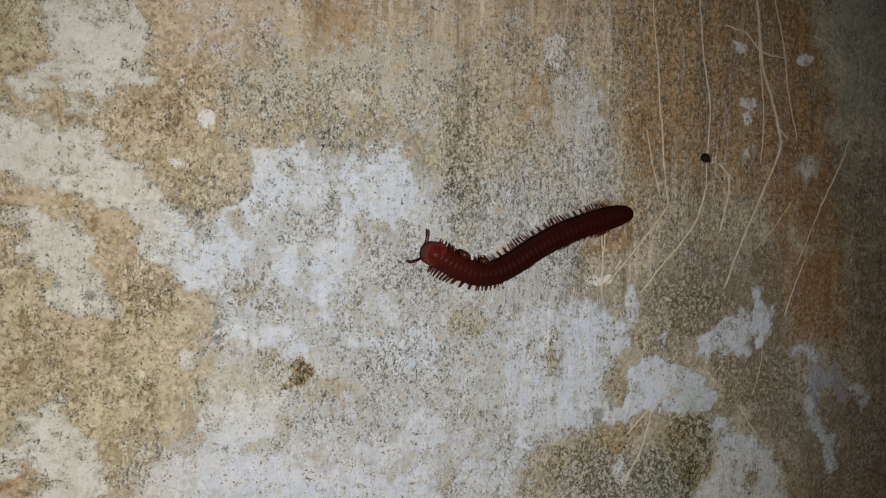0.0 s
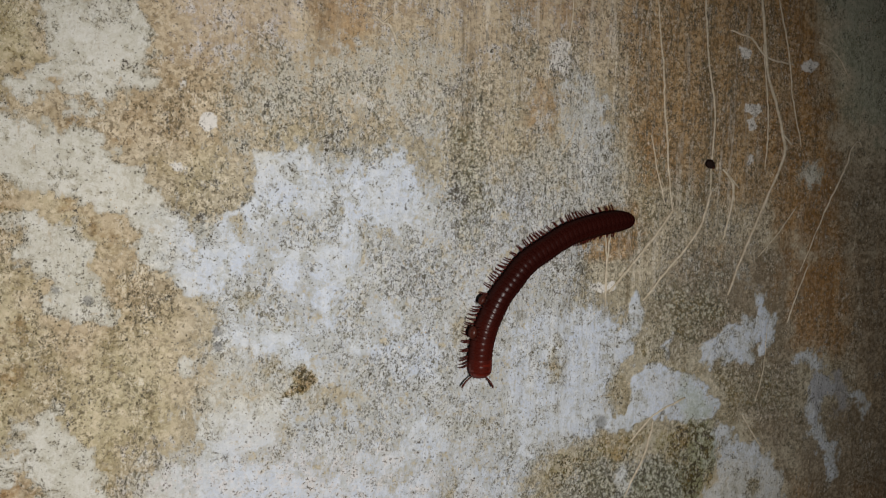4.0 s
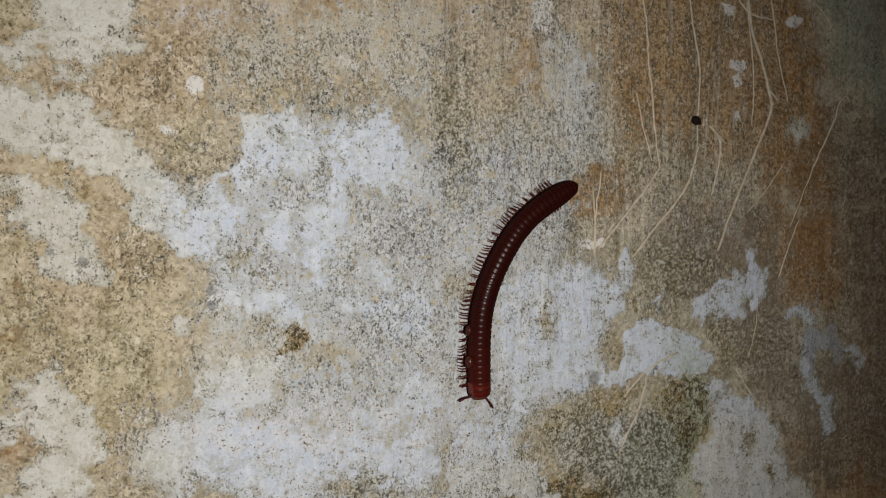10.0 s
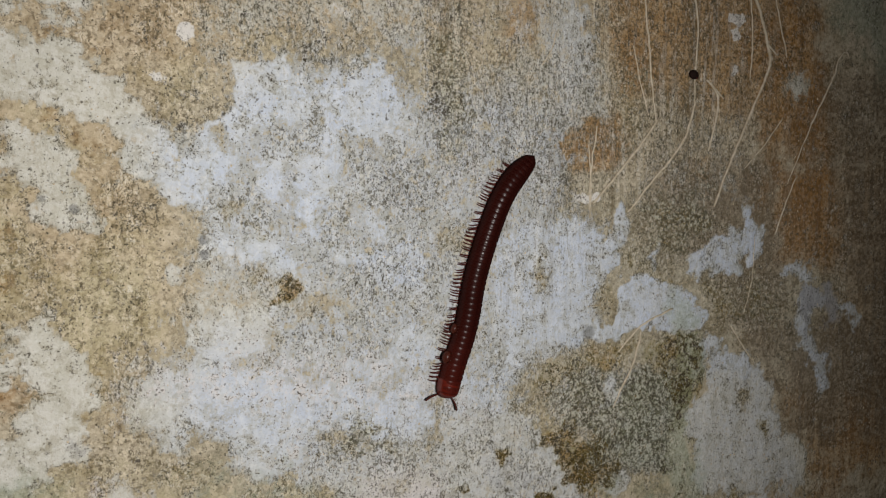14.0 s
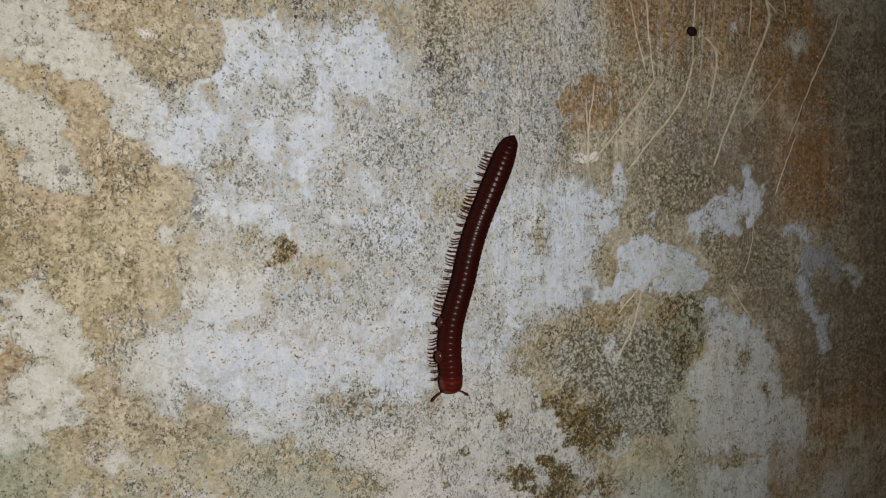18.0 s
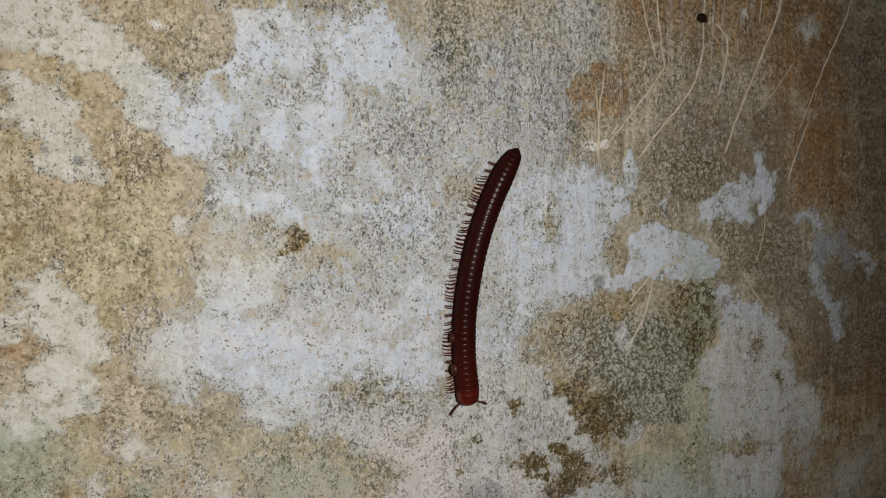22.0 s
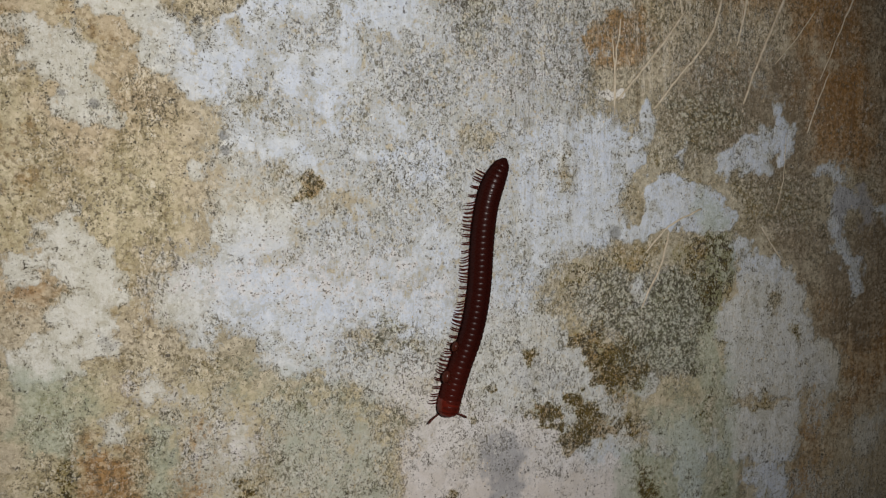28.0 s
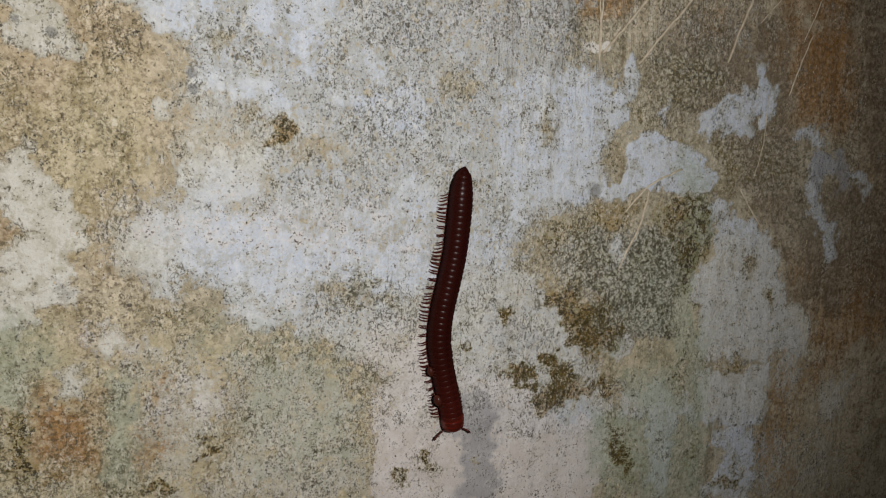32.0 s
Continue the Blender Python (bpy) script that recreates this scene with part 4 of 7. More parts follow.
patch(PALE, 0.66, [(78.6, -7.7), (84.1, -6.4), (91.3, -6.2), (93.9, -10.2), (89.7, -11.0), (87.8, -14.4), (86.8, -17.4), (84.8, -19.5), (85.1, -24.1), (87.4, -28.9), (91.8, -32.4), (93.3, -37.3), (96.6, -42.6), (100.7, -39.7), (99.5, -33.2), (95.8, -29.7), (92.7, -26.3), (91.1, -21.5), (93.1, -19.4), (94.3, -17.1), (99.4, -17.2), (104.2, -17.1), (106.8, -16.5), (108.8, -20.1), (111.8, -21.6), (108.5, -23.8), (97.2, -15.8), (94.8, -12.5), (92.7, -12.1), (86.4, -9.7), (79.3, -10.3)], 1.2, FINE)
patch(PALE, 0.82, [(-98.6, -15.9), (-101.3, -16.7), (-105.7, -17.2), (-105.5, -14.8), (-101.1, -13.7), (-87.6, -14.9), (-87.4, -18.1), (-87.9, -19.6), (-87.6, -21.2), (-88.6, -22.7), (-88.3, -24.8), (-89.3, -26.8), (-88.4, -27.5), (-88.5, -29.2), (-88.1, -31.2), (-88.9, -34.3), (-90.8, -34.7), (-93.6, -35.3), (-92.7, -36.0), (-94.7, -37.7), (-97.5, -38.4), (-98.5, -39.2), (-103.0, -39.7), (-107.3, -39.3), (-106.7, -30.7), (-102.3, -30.3), (-101.3, -28.4), (-99.8, -26.5), (-98.0, -25.2), (-96.4, -22.8), (-95.0, -21.1), (-95.3, -18.8)], 1, FINE)
patch(PALE, 0.78, [(-85.4, -39.7), (-82.4, -39.1), (-80.0, -41.1), (-80.6, -43.2), (-78.6, -42.4), (-79.7, -44.5), (-82.7, -44.5), (-84.6, -43.7)], 1.2, FINE)
patch(PALE, 0.74, [(-93.0, -47.1), (-89.7, -47.2), (-88.4, -49.6), (-89.1, -52.7), (-92.9, -52.0)], 1.2, FINE)
patch(PALE, 0.46, [(-79.5, -40.1), (-70.4, -43.8), (-62.1, -50.9), (-53.1, -51.3), (-46.2, -52.6), (-35.3, -57.0), (-31.7, -63.9), (-81.3, -54.3), (-84.9, -48.0)], 3.8, FINE)
patch(PALE, 0.7, [(-82.2, -20.2), (-80.2, -18.2), (-78.8, -19.5), (-79.9, -21.5), (-81.9, -22.6)], 1.5, FINE)
patch(PALE, 0.82, [(-95.2, -36.6), (-100.5, -37.1), (-104.0, -38.7), (-103.6, -33.8), (-97.7, -34.3)], 1.2, FINE)
patch(PALE, 0.78, [(-92.4, -45.2), (-88.7, -45.7), (-88.0, -47.9), (-88.4, -51.6), (-91.0, -52.1), (-92.8, -50.4)], 1.5, FINE)
patch(PALE, 0.7, [(-82.6, -38.0), (-79.8, -39.3), (-79.0, -41.6), (-81.5, -43.2), (-83.7, -41.0), (-84.5, -38.8)], 1.5, FINE)
patch(PALE, 0.7, [(-72.1, -51.2), (-68.5, -51.2), (-64.4, -53.5), (-63.5, -57.1), (-66.8, -60.0), (-69.3, -66.6), (-71.3, -66.2), (-70.5, -60.6), (-71.8, -55.8)], 1.5, FINE)
patch(PALE, 0.66, [(-60.4, -61.1), (-52.6, -61.8), (-48.1, -65.5), (-49.4, -70.2), (-55.1, -68.0), (-59.5, -67.2)], 1.8, FINE)
patch(PALE, 0.69, [(-17.6, -23.2), (3.3, -25.1), (3.2, -33.0), (6.1, -37.3), (7.6, -42.9), (13.7, -48.5), (19.9, -50.0), (23.1, -60.4), (29.8, -73.0), (23.2, -79.0), (-30.5, -68.0), (-32.7, -56.2), (-46.0, -47.7), (-41.1, -44.9), (-28.6, -46.8), (-19.3, -43.1)], 3.1, FINE)
strip(PALE, 0.27, [(-90.7, 68.0), (-86.4, 68.6), (-87.1, 64.5), (-88.5, 62.4), (-89.8, 62.7), (-90.7, 64.6)], 1.5, FINE)
strip(PALE, 0.47, [(-99.6, 36.7), (-97.0, 37.8), (-95.0, 36.4), (-94.8, 32.5), (-96.1, 31.4), (-97.0, 34.3), (-99.1, 35.2)], 1.5, FINE)
strip(PALE, 0.42, [(-71.1, 26.3), (-68.5, 26.9), (-67.5, 23.7), (-68.5, 21.6), (-70.3, 21.6), (-71.6, 23.7)], 1.7, FINE)
strip(PALE, 0.47, [(-46.4, 33.3), (-43.5, 32.8), (-43.1, 26.1), (-44.5, 25.8), (-46.3, 30.0)], 1.7, FINE)
strip(PALE, 0.52, [(-52.5, 27.1), (-49.7, 26.9), (-47.3, 22.6), (-49.1, 21.0), (-52.5, 22.6)], 1.7, FINE)
strip(PALE, 0.52, [(-42.2, 12.4), (-38.4, 14.0), (-35.4, 9.9), (-37.1, 4.7), (-40.5, 5.2)], 2, FINE)
strip(PALE, 0.42, [(-19.5, 8.2), (-12.8, 9.2), (-8.3, 5.3), (-6.6, 1.5), (-9.8, -1.1), (-13.9, -2.1), (-18.6, -1.0), (-20.4, 3.4)], 2, FINE)
strip(PALE, 0.47, [(-15.3, -13.9), (-10.9, -13.6), (-6.4, -15.2), (-5.5, -17.7), (-9.4, -19.2), (-13.8, -18.2)], 2, FINE)
strip(PALE, 0.52, [(-12.4, -19.3), (-8.7, -20.3), (-7.5, -26.8), (-10.6, -27.7), (-13.2, -23.0)], 2, FINE)
strip(PALE, 0.47, [(4.1, -2.8), (8.1, -0.7), (10.7, -3.2), (10.2, -7.4), (7.6, -10.2), (4.9, -7.0)], 1.8, FINE)
strip(PALE, 0.42, [(-59.9, -2.0), (-56.6, -0.8), (-54.4, -2.7), (-49.3, -5.5), (-42.9, -6.0), (-36.3, -7.6), (-35.6, -11.2), (-40.4, -12.9), (-47.5, -11.6), (-51.0, -9.0), (-54.3, -7.7), (-58.8, -5.5)], 1.8, FINE)
strip(PALE, 0.47, [(-54.5, -11.9), (-49.8, -11.5), (-48.8, -16.1), (-52.0, -18.0), (-54.5, -16.6), (-54.7, -22.0), (-57.0, -22.9), (-58.1, -18.9)], 1.8, FINE)
strip(PALE, 0.37, [(-60.1, 17.2), (-57.9, 15.5), (-56.8, 11.6), (-54.5, 11.0), (-53.4, 9.3), (-54.5, 7.1), (-57.8, 8.3), (-62.1, 10.1), (-64.1, 12.4), (-63.2, 14.0), (-60.6, 14.5)], 1.8, FINE)
strip(PALE, 0.52, [(-19.7, 47.7), (-12.4, 47.6), (-10.9, 39.8), (-11.4, 33.7), (-9.0, 30.1), (-11.9, 27.6), (-11.1, 20.8), (-14.4, 18.4), (-19.8, 21.5), (-18.7, 29.9), (-18.8, 37.1)], 2.4, FINE)
strip(PALE, 0.47, [(-72.2, -28.4), (-69.6, -29.0), (-69.3, -32.6), (-72.2, -33.4)], 1.7, FINE)
strip(PALE, 0.37, [(-67.6, -34.6), (-65.1, -34.3), (-63.1, -36.3), (-63.8, -39.7), (-66.5, -39.8), (-68.0, -37.3)], 1.5, FINE)
strip(PALE, 0.47, [(-56.7, -17.7), (-54.6, -18.5), (-54.4, -23.1), (-56.4, -23.4)], 1.5, FINE)
strip(PALE, 0.62, [(-98.5, -26.5), (-93.1, -26.9), (-93.2, -28.2), (-96.8, -27.9)], 2, FINE)
strip(PALE, 0.42, [(64.6, -38.7), (68.0, -36.5), (72.3, -39.6), (72.8, -43.9), (69.0, -45.2), (65.7, -43.0)], 1.5, FINE)
strip(PALE, 0.37, [(74.4, -47.4), (77.6, -47.8), (79.5, -52.4), (78.2, -55.0), (75.4, -51.9)], 1.5, FINE)
strip(PALE, 0.32, [(64.3, -61.8), (66.8, -62.6), (67.3, -67.7), (64.6, -67.2)], 1.5, FINE)
strip(PALE, 0.27, [(-5.6, -43.7), (0.5, -44.3), (0.9, -47.3), (-1.3, -50.4), (-4.2, -48.5), (-6.4, -48.6)], 1.8, FINE)
strip(PALE, 0.27, [(5.3, -43.9), (8.3, -42.0), (14.4, -43.8), (16.8, -47.1), (13.7, -48.0), (6.1, -47.0)], 1.8, FINE)
strip(PALE, 0.27, [(14.1, -51.3), (18.3, -50.5), (23.1, -51.9), (23.4, -57.6), (19.9, -56.3), (15.2, -54.2)], 1.8, FINE)
strip(PALE, 0.27, [(-2.2, -58.2), (2.2, -59.6), (5.2, -59.0), (6.7, -63.1), (5.9, -65.8), (3.7, -63.3), (-0.8, -63.2)], 1.8, FINE)
strip(PALE, 0.27, [(6.3, -56.9), (9.8, -55.7), (12.1, -58.5), (11.3, -60.5), (7.5, -59.8)], 1.8, FINE)
patch(PALE, 0.78, [(-15.2, -45.2), (-4.2, -43.8), (-0.5, -49.4), (-1.2, -53.3), (-5.4, -54.1), (-4.0, -56.9), (-9.6, -57.5), (-13.8, -55.6)], 1.2, FINE)
patch(PALE, 0.78, [(-0.5, -49.4), (6.0, -47.5), (18.2, -48.8), (16.7, -50.7), (13.7, -52.4), (11.5, -54.9), (14.0, -59.3), (6.2, -52.9), (3.4, -59.2), (-0.4, -57.4)], 1.2, FINE)
patch(PINK, 0.8, [(-33.2, -64.9), (-29.7, -64.8), (-23.2, -67.2), (-16.4, -68.9), (-15.1, -61.9), (-3.9, -63.6), (-0.3, -60.1), (4.2, -63.4), (8.1, -69.5), (14.4, -73.3), (20.1, -75.0), (26.8, -78.3), (24.7, -88.3), (21.8, -98.1), (-33.8, -86.1)], 2, FINE)
patch(PINK, 0.72, [(-31.3, -50.1), (-23.4, -47.6), (-16.8, -48.6), (-15.7, -64.4), (-4.5, -66.6), (-3.0, -64.1), (4.4, -68.2), (7.4, -74.4), (-30.5, -66.7)], 4, FINE)
patch(PINK, 0.32, [(-81.3, -21.1), (-70.3, -21.4), (-59.7, -23.7), (-47.4, -17.1), (-31.8, -15.1), (-25.4, -19.3), (-25.2, -32.7), (-83.2, -25.1)], 6, FINE)
patch(PINK, 0.28, [(-57.0, -35.4), (-40.5, -30.5), (-28.4, -38.1), (-20.7, -45.4), (-19.5, -52.0), (-31.3, -51.4), (-41.1, -44.9), (-48.2, -45.0), (-56.2, -43.7)], 6, FINE)
patch(SLATE, 0.72, [(-15.1, -61.9), (-8.1, -63.6), (-4.1, -66.2), (-2.8, -73.2), (-2.8, -92.8), (-15.0, -90.2), (-13.4, -76.8), (-15.1, -69.8)], 2.1, FINE)
patch(SLATE, 0.38, [(-9.8, -42.5), (-4.1, -41.3), (3.1, -43.6), (6.0, -49.4), (13.6, -51.9), (13.6, -56.0), (4.5, -57.3), (-1.4, -55.0), (-7.2, -55.4), (-11.3, -49.4)], 3.2, FINE)
patch(SLATE, 0.85, [(88.5, -11.8), (93.8, -12.8), (98.0, -12.0), (101.5, -16.1), (101.8, -21.6), (97.5, -22.1), (94.7, -18.0), (91.4, -18.8), (90.2, -23.0), (91.6, -29.3), (89.3, -26.0), (87.9, -19.7)], 2.6, FINE)
patch(SLATE, 0.42, [(-67.9, 5.5), (-65.5, 5.2), (-65.3, 3.7), (-67.4, 3.5)], 1.6, FINE)
patch(SLATE, 0.51, [(-67.9, 2.8), (-66.3, 2.4), (-66.5, 1.1), (-68.0, 1.2)], 1.6, FINE)
patch(SLATE, 0.42, [(-74.6, 22.6), (-72.1, 21.6), (-72.1, 17.9), (-74.4, 18.4)], 2.4, FINE)
patch(SLATE, 0.38, [(-93.5, 18.6), (-91.2, 19.1), (-90.7, 17.1), (-92.7, 16.4)], 2.4, FINE)
patch(SLATE, 0.51, [(-92.8, -29.5), (-89.0, -29.2), (-88.8, -32.7), (-90.7, -33.8), (-93.4, -32.1)], 2.6, FINE)
patch(SLATE, 0.34, [(-91.3, -21.5), (-89.8, -21.7), (-89.9, -23.6), (-91.2, -23.6)], 1.6, FINE)
patch(SLATE, 0.34, [(-60.0, -29.5), (-59.0, -30.0), (-59.1, -32.3), (-60.1, -31.6)], 1.6, FINE)
patch(WHITE, 1.1, [(-70.1, 45.3), (-68.9, 46.1), (-67.9, 45.7), (-67.2, 44.7), (-67.1, 43.4), (-68.4, 42.7), (-69.5, 43.4), (-69.9, 44.3)], 0.6, CRISP)
patch(WHITE, 1, [(57.2, 71.6), (59.3, 71.4), (61.6, 70.6), (60.9, 68.6), (58.4, 68.9)], 0.6, CRISP)
patch(WHITE, 1.1, [(59.6, 57.7), (64.8, 58.2), (65.6, 56.6), (63.5, 54.7), (60.1, 55.6)], 0.48, CRISP)
patch(WHITE, 0.95, [(60.7, 54.0), (62.9, 54.5), (64.2, 52.1), (61.8, 51.2)], 0.48, CRISP)
patch(WHITE, 0.7, [(77.7, 68.8), (81.6, 70.9), (85.2, 69.7), (83.5, 67.9), (79.2, 67.1)], 0.84, CRISP)
patch(WHITE, 0.62, [(61.2, 44.8), (63.9, 45.4), (64.1, 42.5), (61.8, 42.0)], 0.96, CRISP)
patch(WHITE, 0.58, [(6.0, 68.1), (9.7, 67.9), (9.2, 64.6), (10.2, 62.2), (7.0, 59.7), (2.6, 60.0), (3.4, 63.8), (0.7, 65.1)], 1.2, CRISP)
patch(WHITE, 0.53, [(-41.2, 52.3), (-38.3, 52.3), (-36.6, 50.1), (-35.8, 48.8), (-39.0, 49.3), (-40.9, 49.2)], 1.2, CRISP)
patch(WHITE, 0.6, [(15.4, 12.8), (18.3, 13.8), (22.3, 12.1), (20.7, 10.8), (17.6, 11.2)], 0.6, CRISP)
patch(WHITE, 0.44, [(-68.7, 55.8), (-66.9, 55.2), (-66.7, 53.6), (-68.2, 53.7)], 0.96, CRISP)
patch(WHITE, 0.53, [(-74.2, 52.2), (-72.5, 51.3), (-72.7, 50.0), (-74.1, 50.5)], 0.84, CRISP)
patch(WHITE, 0.53, [(-75.6, 36.1), (-73.2, 37.3), (-72.2, 35.7), (-73.6, 34.1), (-75.1, 34.6)], 0.84, CRISP)
patch(WHITE, 0.44, [(-5.9, 62.0), (-3.8, 60.4), (-4.7, 59.1)], 0.96, CRISP)
patch(WHITE, 0.4, [(-0.4, 63.7), (3.9, 65.4), (4.8, 60.5), (0.5, 59.5)], 1.4, CRISP)
patch(RUST, 0.42, [(-73.0, 9.4), (-70.5, 9.9), (-68.9, 8.2), (-69.4, 6.4), (-72.5, 6.8)], 2.8, FINE)
patch(RUST, 0.42, [(-104.7, 29.8), (-99.6, 29.4), (-97.4, 28.0), (-97.9, 26.0), (-100.5, 25.5), (-104.7, 26.4)], 2.8, FINE)
patch(RUST, 0.47, [(-94.3, 29.3), (-90.7, 30.1), (-89.8, 27.6), (-87.5, 26.1), (-82.9, 26.7), (-82.4, 22.6), (-85.2, 21.6), (-88.5, 22.6), (-90.7, 25.6), (-93.4, 25.6)], 2.8, FINE)
patch(RUST, 0.42, [(-93.0, 42.9), (-89.8, 42.5), (-86.6, 43.2), (-83.4, 45.4), (-83.8, 42.9), (-85.2, 40.3), (-89.8, 41.1)], 2.8, FINE)
patch(RUST, 0.38, [(-77.1, 42.2), (-71.7, 42.0), (-71.2, 40.0), (-75.6, 39.7)], 3.5, FINE)
patch(RUST, 0.51, [(-9.1, 76.1), (13.8, 79.0), (17.1, 71.7), (11.1, 69.8), (2.3, 70.2), (-0.5, 67.4), (-7.5, 69.1)], 4.2, FINE)
patch(RUST, 0.77, [(79.5, 4.9), (87.5, 7.7), (96.0, 4.4), (95.3, -1.8), (88.2, -5.2), (80.9, -2.6)], 2.8, FINE)
patch(BROWN, 0.8, [(-51.9, 70.8), (-39.4, 72.4), (-36.9, 66.0), (-41.5, 56.5), (-47.3, 58.3), (-50.7, 64.5)], 3, FINE)
patch(BROWN, 0.8, [(-1.7, 59.9), (7.0, 59.4), (8.6, 55.8), (3.1, 44.1), (0.2, 42.7), (-2.1, 50.0)], 2.5, FINE)
patch(BROWN, 0.7, [(48.5, 24.1), (57.6, 22.8), (57.6, 15.6), (53.6, 10.7), (49.9, 14.3)], 2, FINE)
patch(BROWN, 0.9, [(21.5, 79.9), (29.4, 80.9), (31.7, 61.4), (28.6, 57.2), (27.5, 44.0), (24.3, 43.8), (23.7, 60.8)], 3, FINE)
patch(RUST, 0.51, [(-103.3, -19.0), (-98.8, -18.4), (-96.1, -18.2), (-94.0, -20.0), (-95.5, -22.4), (-98.4, -24.6), (-103.9, -28.0)], 2.8, FINE)
patch(RUST, 0.26, [(-86.9, -17.6), (-83.1, -18.0), (-82.5, -25.5), (-83.3, -29.7), (-87.2, -30.3), (-88.3, -25.9)], 2.8, FINE)
patch(RUST, 0.77, [(-74.8, -54.2), (-73.0, -54.5), (-72.1, -61.4), (-74.4, -65.6), (-78.5, -68.9), (-80.7, -68.5), (-78.9, -64.8), (-74.6, -60.4)], 1.7, FINE)
patch(RUST, 0.66, [(-88.2, -51.1), (-84.9, -50.5), (-85.1, -61.4), (-86.6, -69.0), (-89.7, -71.7), (-90.0, -62.8), (-88.7, -58.6)], 3.5, FINE)
patch(RUST, 0.59, [(-98.0, -48.6), (-93.4, -47.2), (-94.1, -55.6), (-92.6, -60.1), (-95.0, -67.3), (-99.0, -61.1)], 3.5, FINE)
patch(RUST, 0.59, [(73.6, -83.1), (87.5, -78.8), (87.9, -62.7), (81.6, -61.9), (80.0, -76.0), (75.0, -76.9), (74.5, -93.0), (80.0, -107.4), (95.2, -108.8), (88.6, -88.8)], 2.8, FINE)
patch(RUST, 0.42, [(95.1, -56.1), (105.8, -55.9), (114.3, -48.8), (119.9, -66.2), (106.7, -72.5), (96.1, -79.0), (93.7, -72.0)], 4.2, FINE)
patch(MOSS, 1, [(-54.4, -4.3), (-51.0, -3.4), (-49.1, -5.3), (-50.4, -7.3), (-53.8, -7.6)], 0.72, FINE)
patch(MOSS, 0.85, [(-54.6, -6.3), (-52.1, -7.1), (-52.7, -8.2), (-54.3, -7.9)], 1.8, FINE)
patch(MOSS, 0.57, [(-59.9, -2.0), (-56.6, -1.1), (-54.4, -2.9), (-54.9, -6.3), (-58.8, -5.4)], 1.8, FINE)
patch(MOSS, 0.46, [(-53.3, -5.3), (-47.6, -6.8), (-42.9, -6.0), (-36.9, -7.6), (-35.6, -11.2), (-40.4, -12.6), (-47.5, -11.4), (-51.0, -8.8)], 3, FINE)
patch(MOSS, 0.55, [(-54.3, -11.9), (-49.8, -11.8), (-49.2, -15.8), (-52.0, -17.8), (-54.2, -16.4)], 2.2, FINE)
patch(MOSS, 0.51, [(-57.6, -18.4), (-54.8, -17.5), (-54.2, -22.1), (-56.4, -23.0)], 2.2, FINE)
patch(MOSS, 0.51, [(-60.1, 17.2), (-57.9, 15.5), (-56.8, 11.6), (-54.5, 11.0), (-53.4, 9.3), (-54.5, 7.1), (-57.8, 8.3), (-62.1, 10.1), (-63.8, 12.4), (-63.2, 14.0), (-60.6, 14.5)], 2.4, FINE)
patch(MOSS, 0.46, [(-45.8, 32.8), (-43.4, 30.6), (-43.4, 26.0), (-45.1, 27.2), (-46.3, 30.0)], 2.2, FINE)
patch(MOSS, 0.51, [(-52.5, 27.1), (-49.7, 26.0), (-47.9, 22.6), (-49.6, 21.5), (-51.9, 23.2)], 2.2, FINE)
patch(MOSS, 0.46, [(-42.0, 12.4), (-38.4, 13.4), (-36.0, 9.9), (-37.1, 5.3), (-40.1, 5.4), (-42.2, 8.9)], 2.7, FINE)
patch(MOSS, 0.53, [(-19.5, 8.2), (-12.8, 9.2), (-8.6, 5.3), (-7.1, 1.5), (-9.9, -0.8), (-13.9, -1.8), (-18.0, -0.4), (-20.0, 3.4)], 2.7, FINE)
patch(MOSS, 0.61, [(-15.0, -14.1), (-10.9, -13.8), (-6.7, -15.5), (-6.0, -17.4), (-9.4, -19.0), (-13.5, -18.0)], 2.4, FINE)
patch(MOSS, 0.55, [(-12.1, -19.4), (-8.7, -20.3), (-7.8, -26.1), (-10.6, -27.0), (-12.7, -23.0)], 2.2, FINE)
patch(MOSS, 0.57, [(4.4, -2.9), (8.1, -1.1), (10.4, -3.2), (9.8, -7.1), (7.6, -9.5), (5.3, -6.8)], 2.2, FINE)
patch(MOSS, 0.39, [(-24.4, -7.3), (-19.1, -8.9), (-20.4, -12.4), (-23.6, -11.6)], 3, FINE)
patch(MOSS, 0.66, [(-19.1, 47.8), (-12.4, 47.6), (-10.9, 39.8), (-11.4, 33.7), (-9.8, 30.0), (-12.6, 27.6), (-11.8, 21.5), (-14.4, 19.0), (-19.1, 21.5), (-18.0, 29.9), (-18.2, 37.1)], 4.5, FINE)
patch(MOSS, 0.64, [(-16.4, 57.5), (-12.0, 57.8), (-10.1, 52.0), (-12.4, 47.0), (-15.8, 48.0)], 4.5, FINE)
patch(MOSS, 0.69, [(3.7, -29.3), (7.3, -25.4), (12.6, -24.4), (20.3, -23.1), (28.3, -22.1), (27.6, -25.9), (23.7, -29.6), (20.8, -38.7), (1.0, -36.1)], 2.7, FINE)
patch(MOSS, 0.66, [(26.7, -23.1), (33.3, -21.6), (40.0, -21.3), (43.4, -20.5), (53.3, -22.8), (55.3, -27.3), (52.7, -29.9), (54.0, -35.8), (52.3, -42.8), (32.3, -40.2), (35.1, -26.7)], 3, FINE)
patch(MOSS, 0.9, [(43.4, -20.7), (53.3, -23.0), (55.1, -27.3), (51.7, -28.4), (51.1, -35.5), (46.5, -32.1), (45.4, -26.3), (41.0, -23.7)], 1.3, FINE)
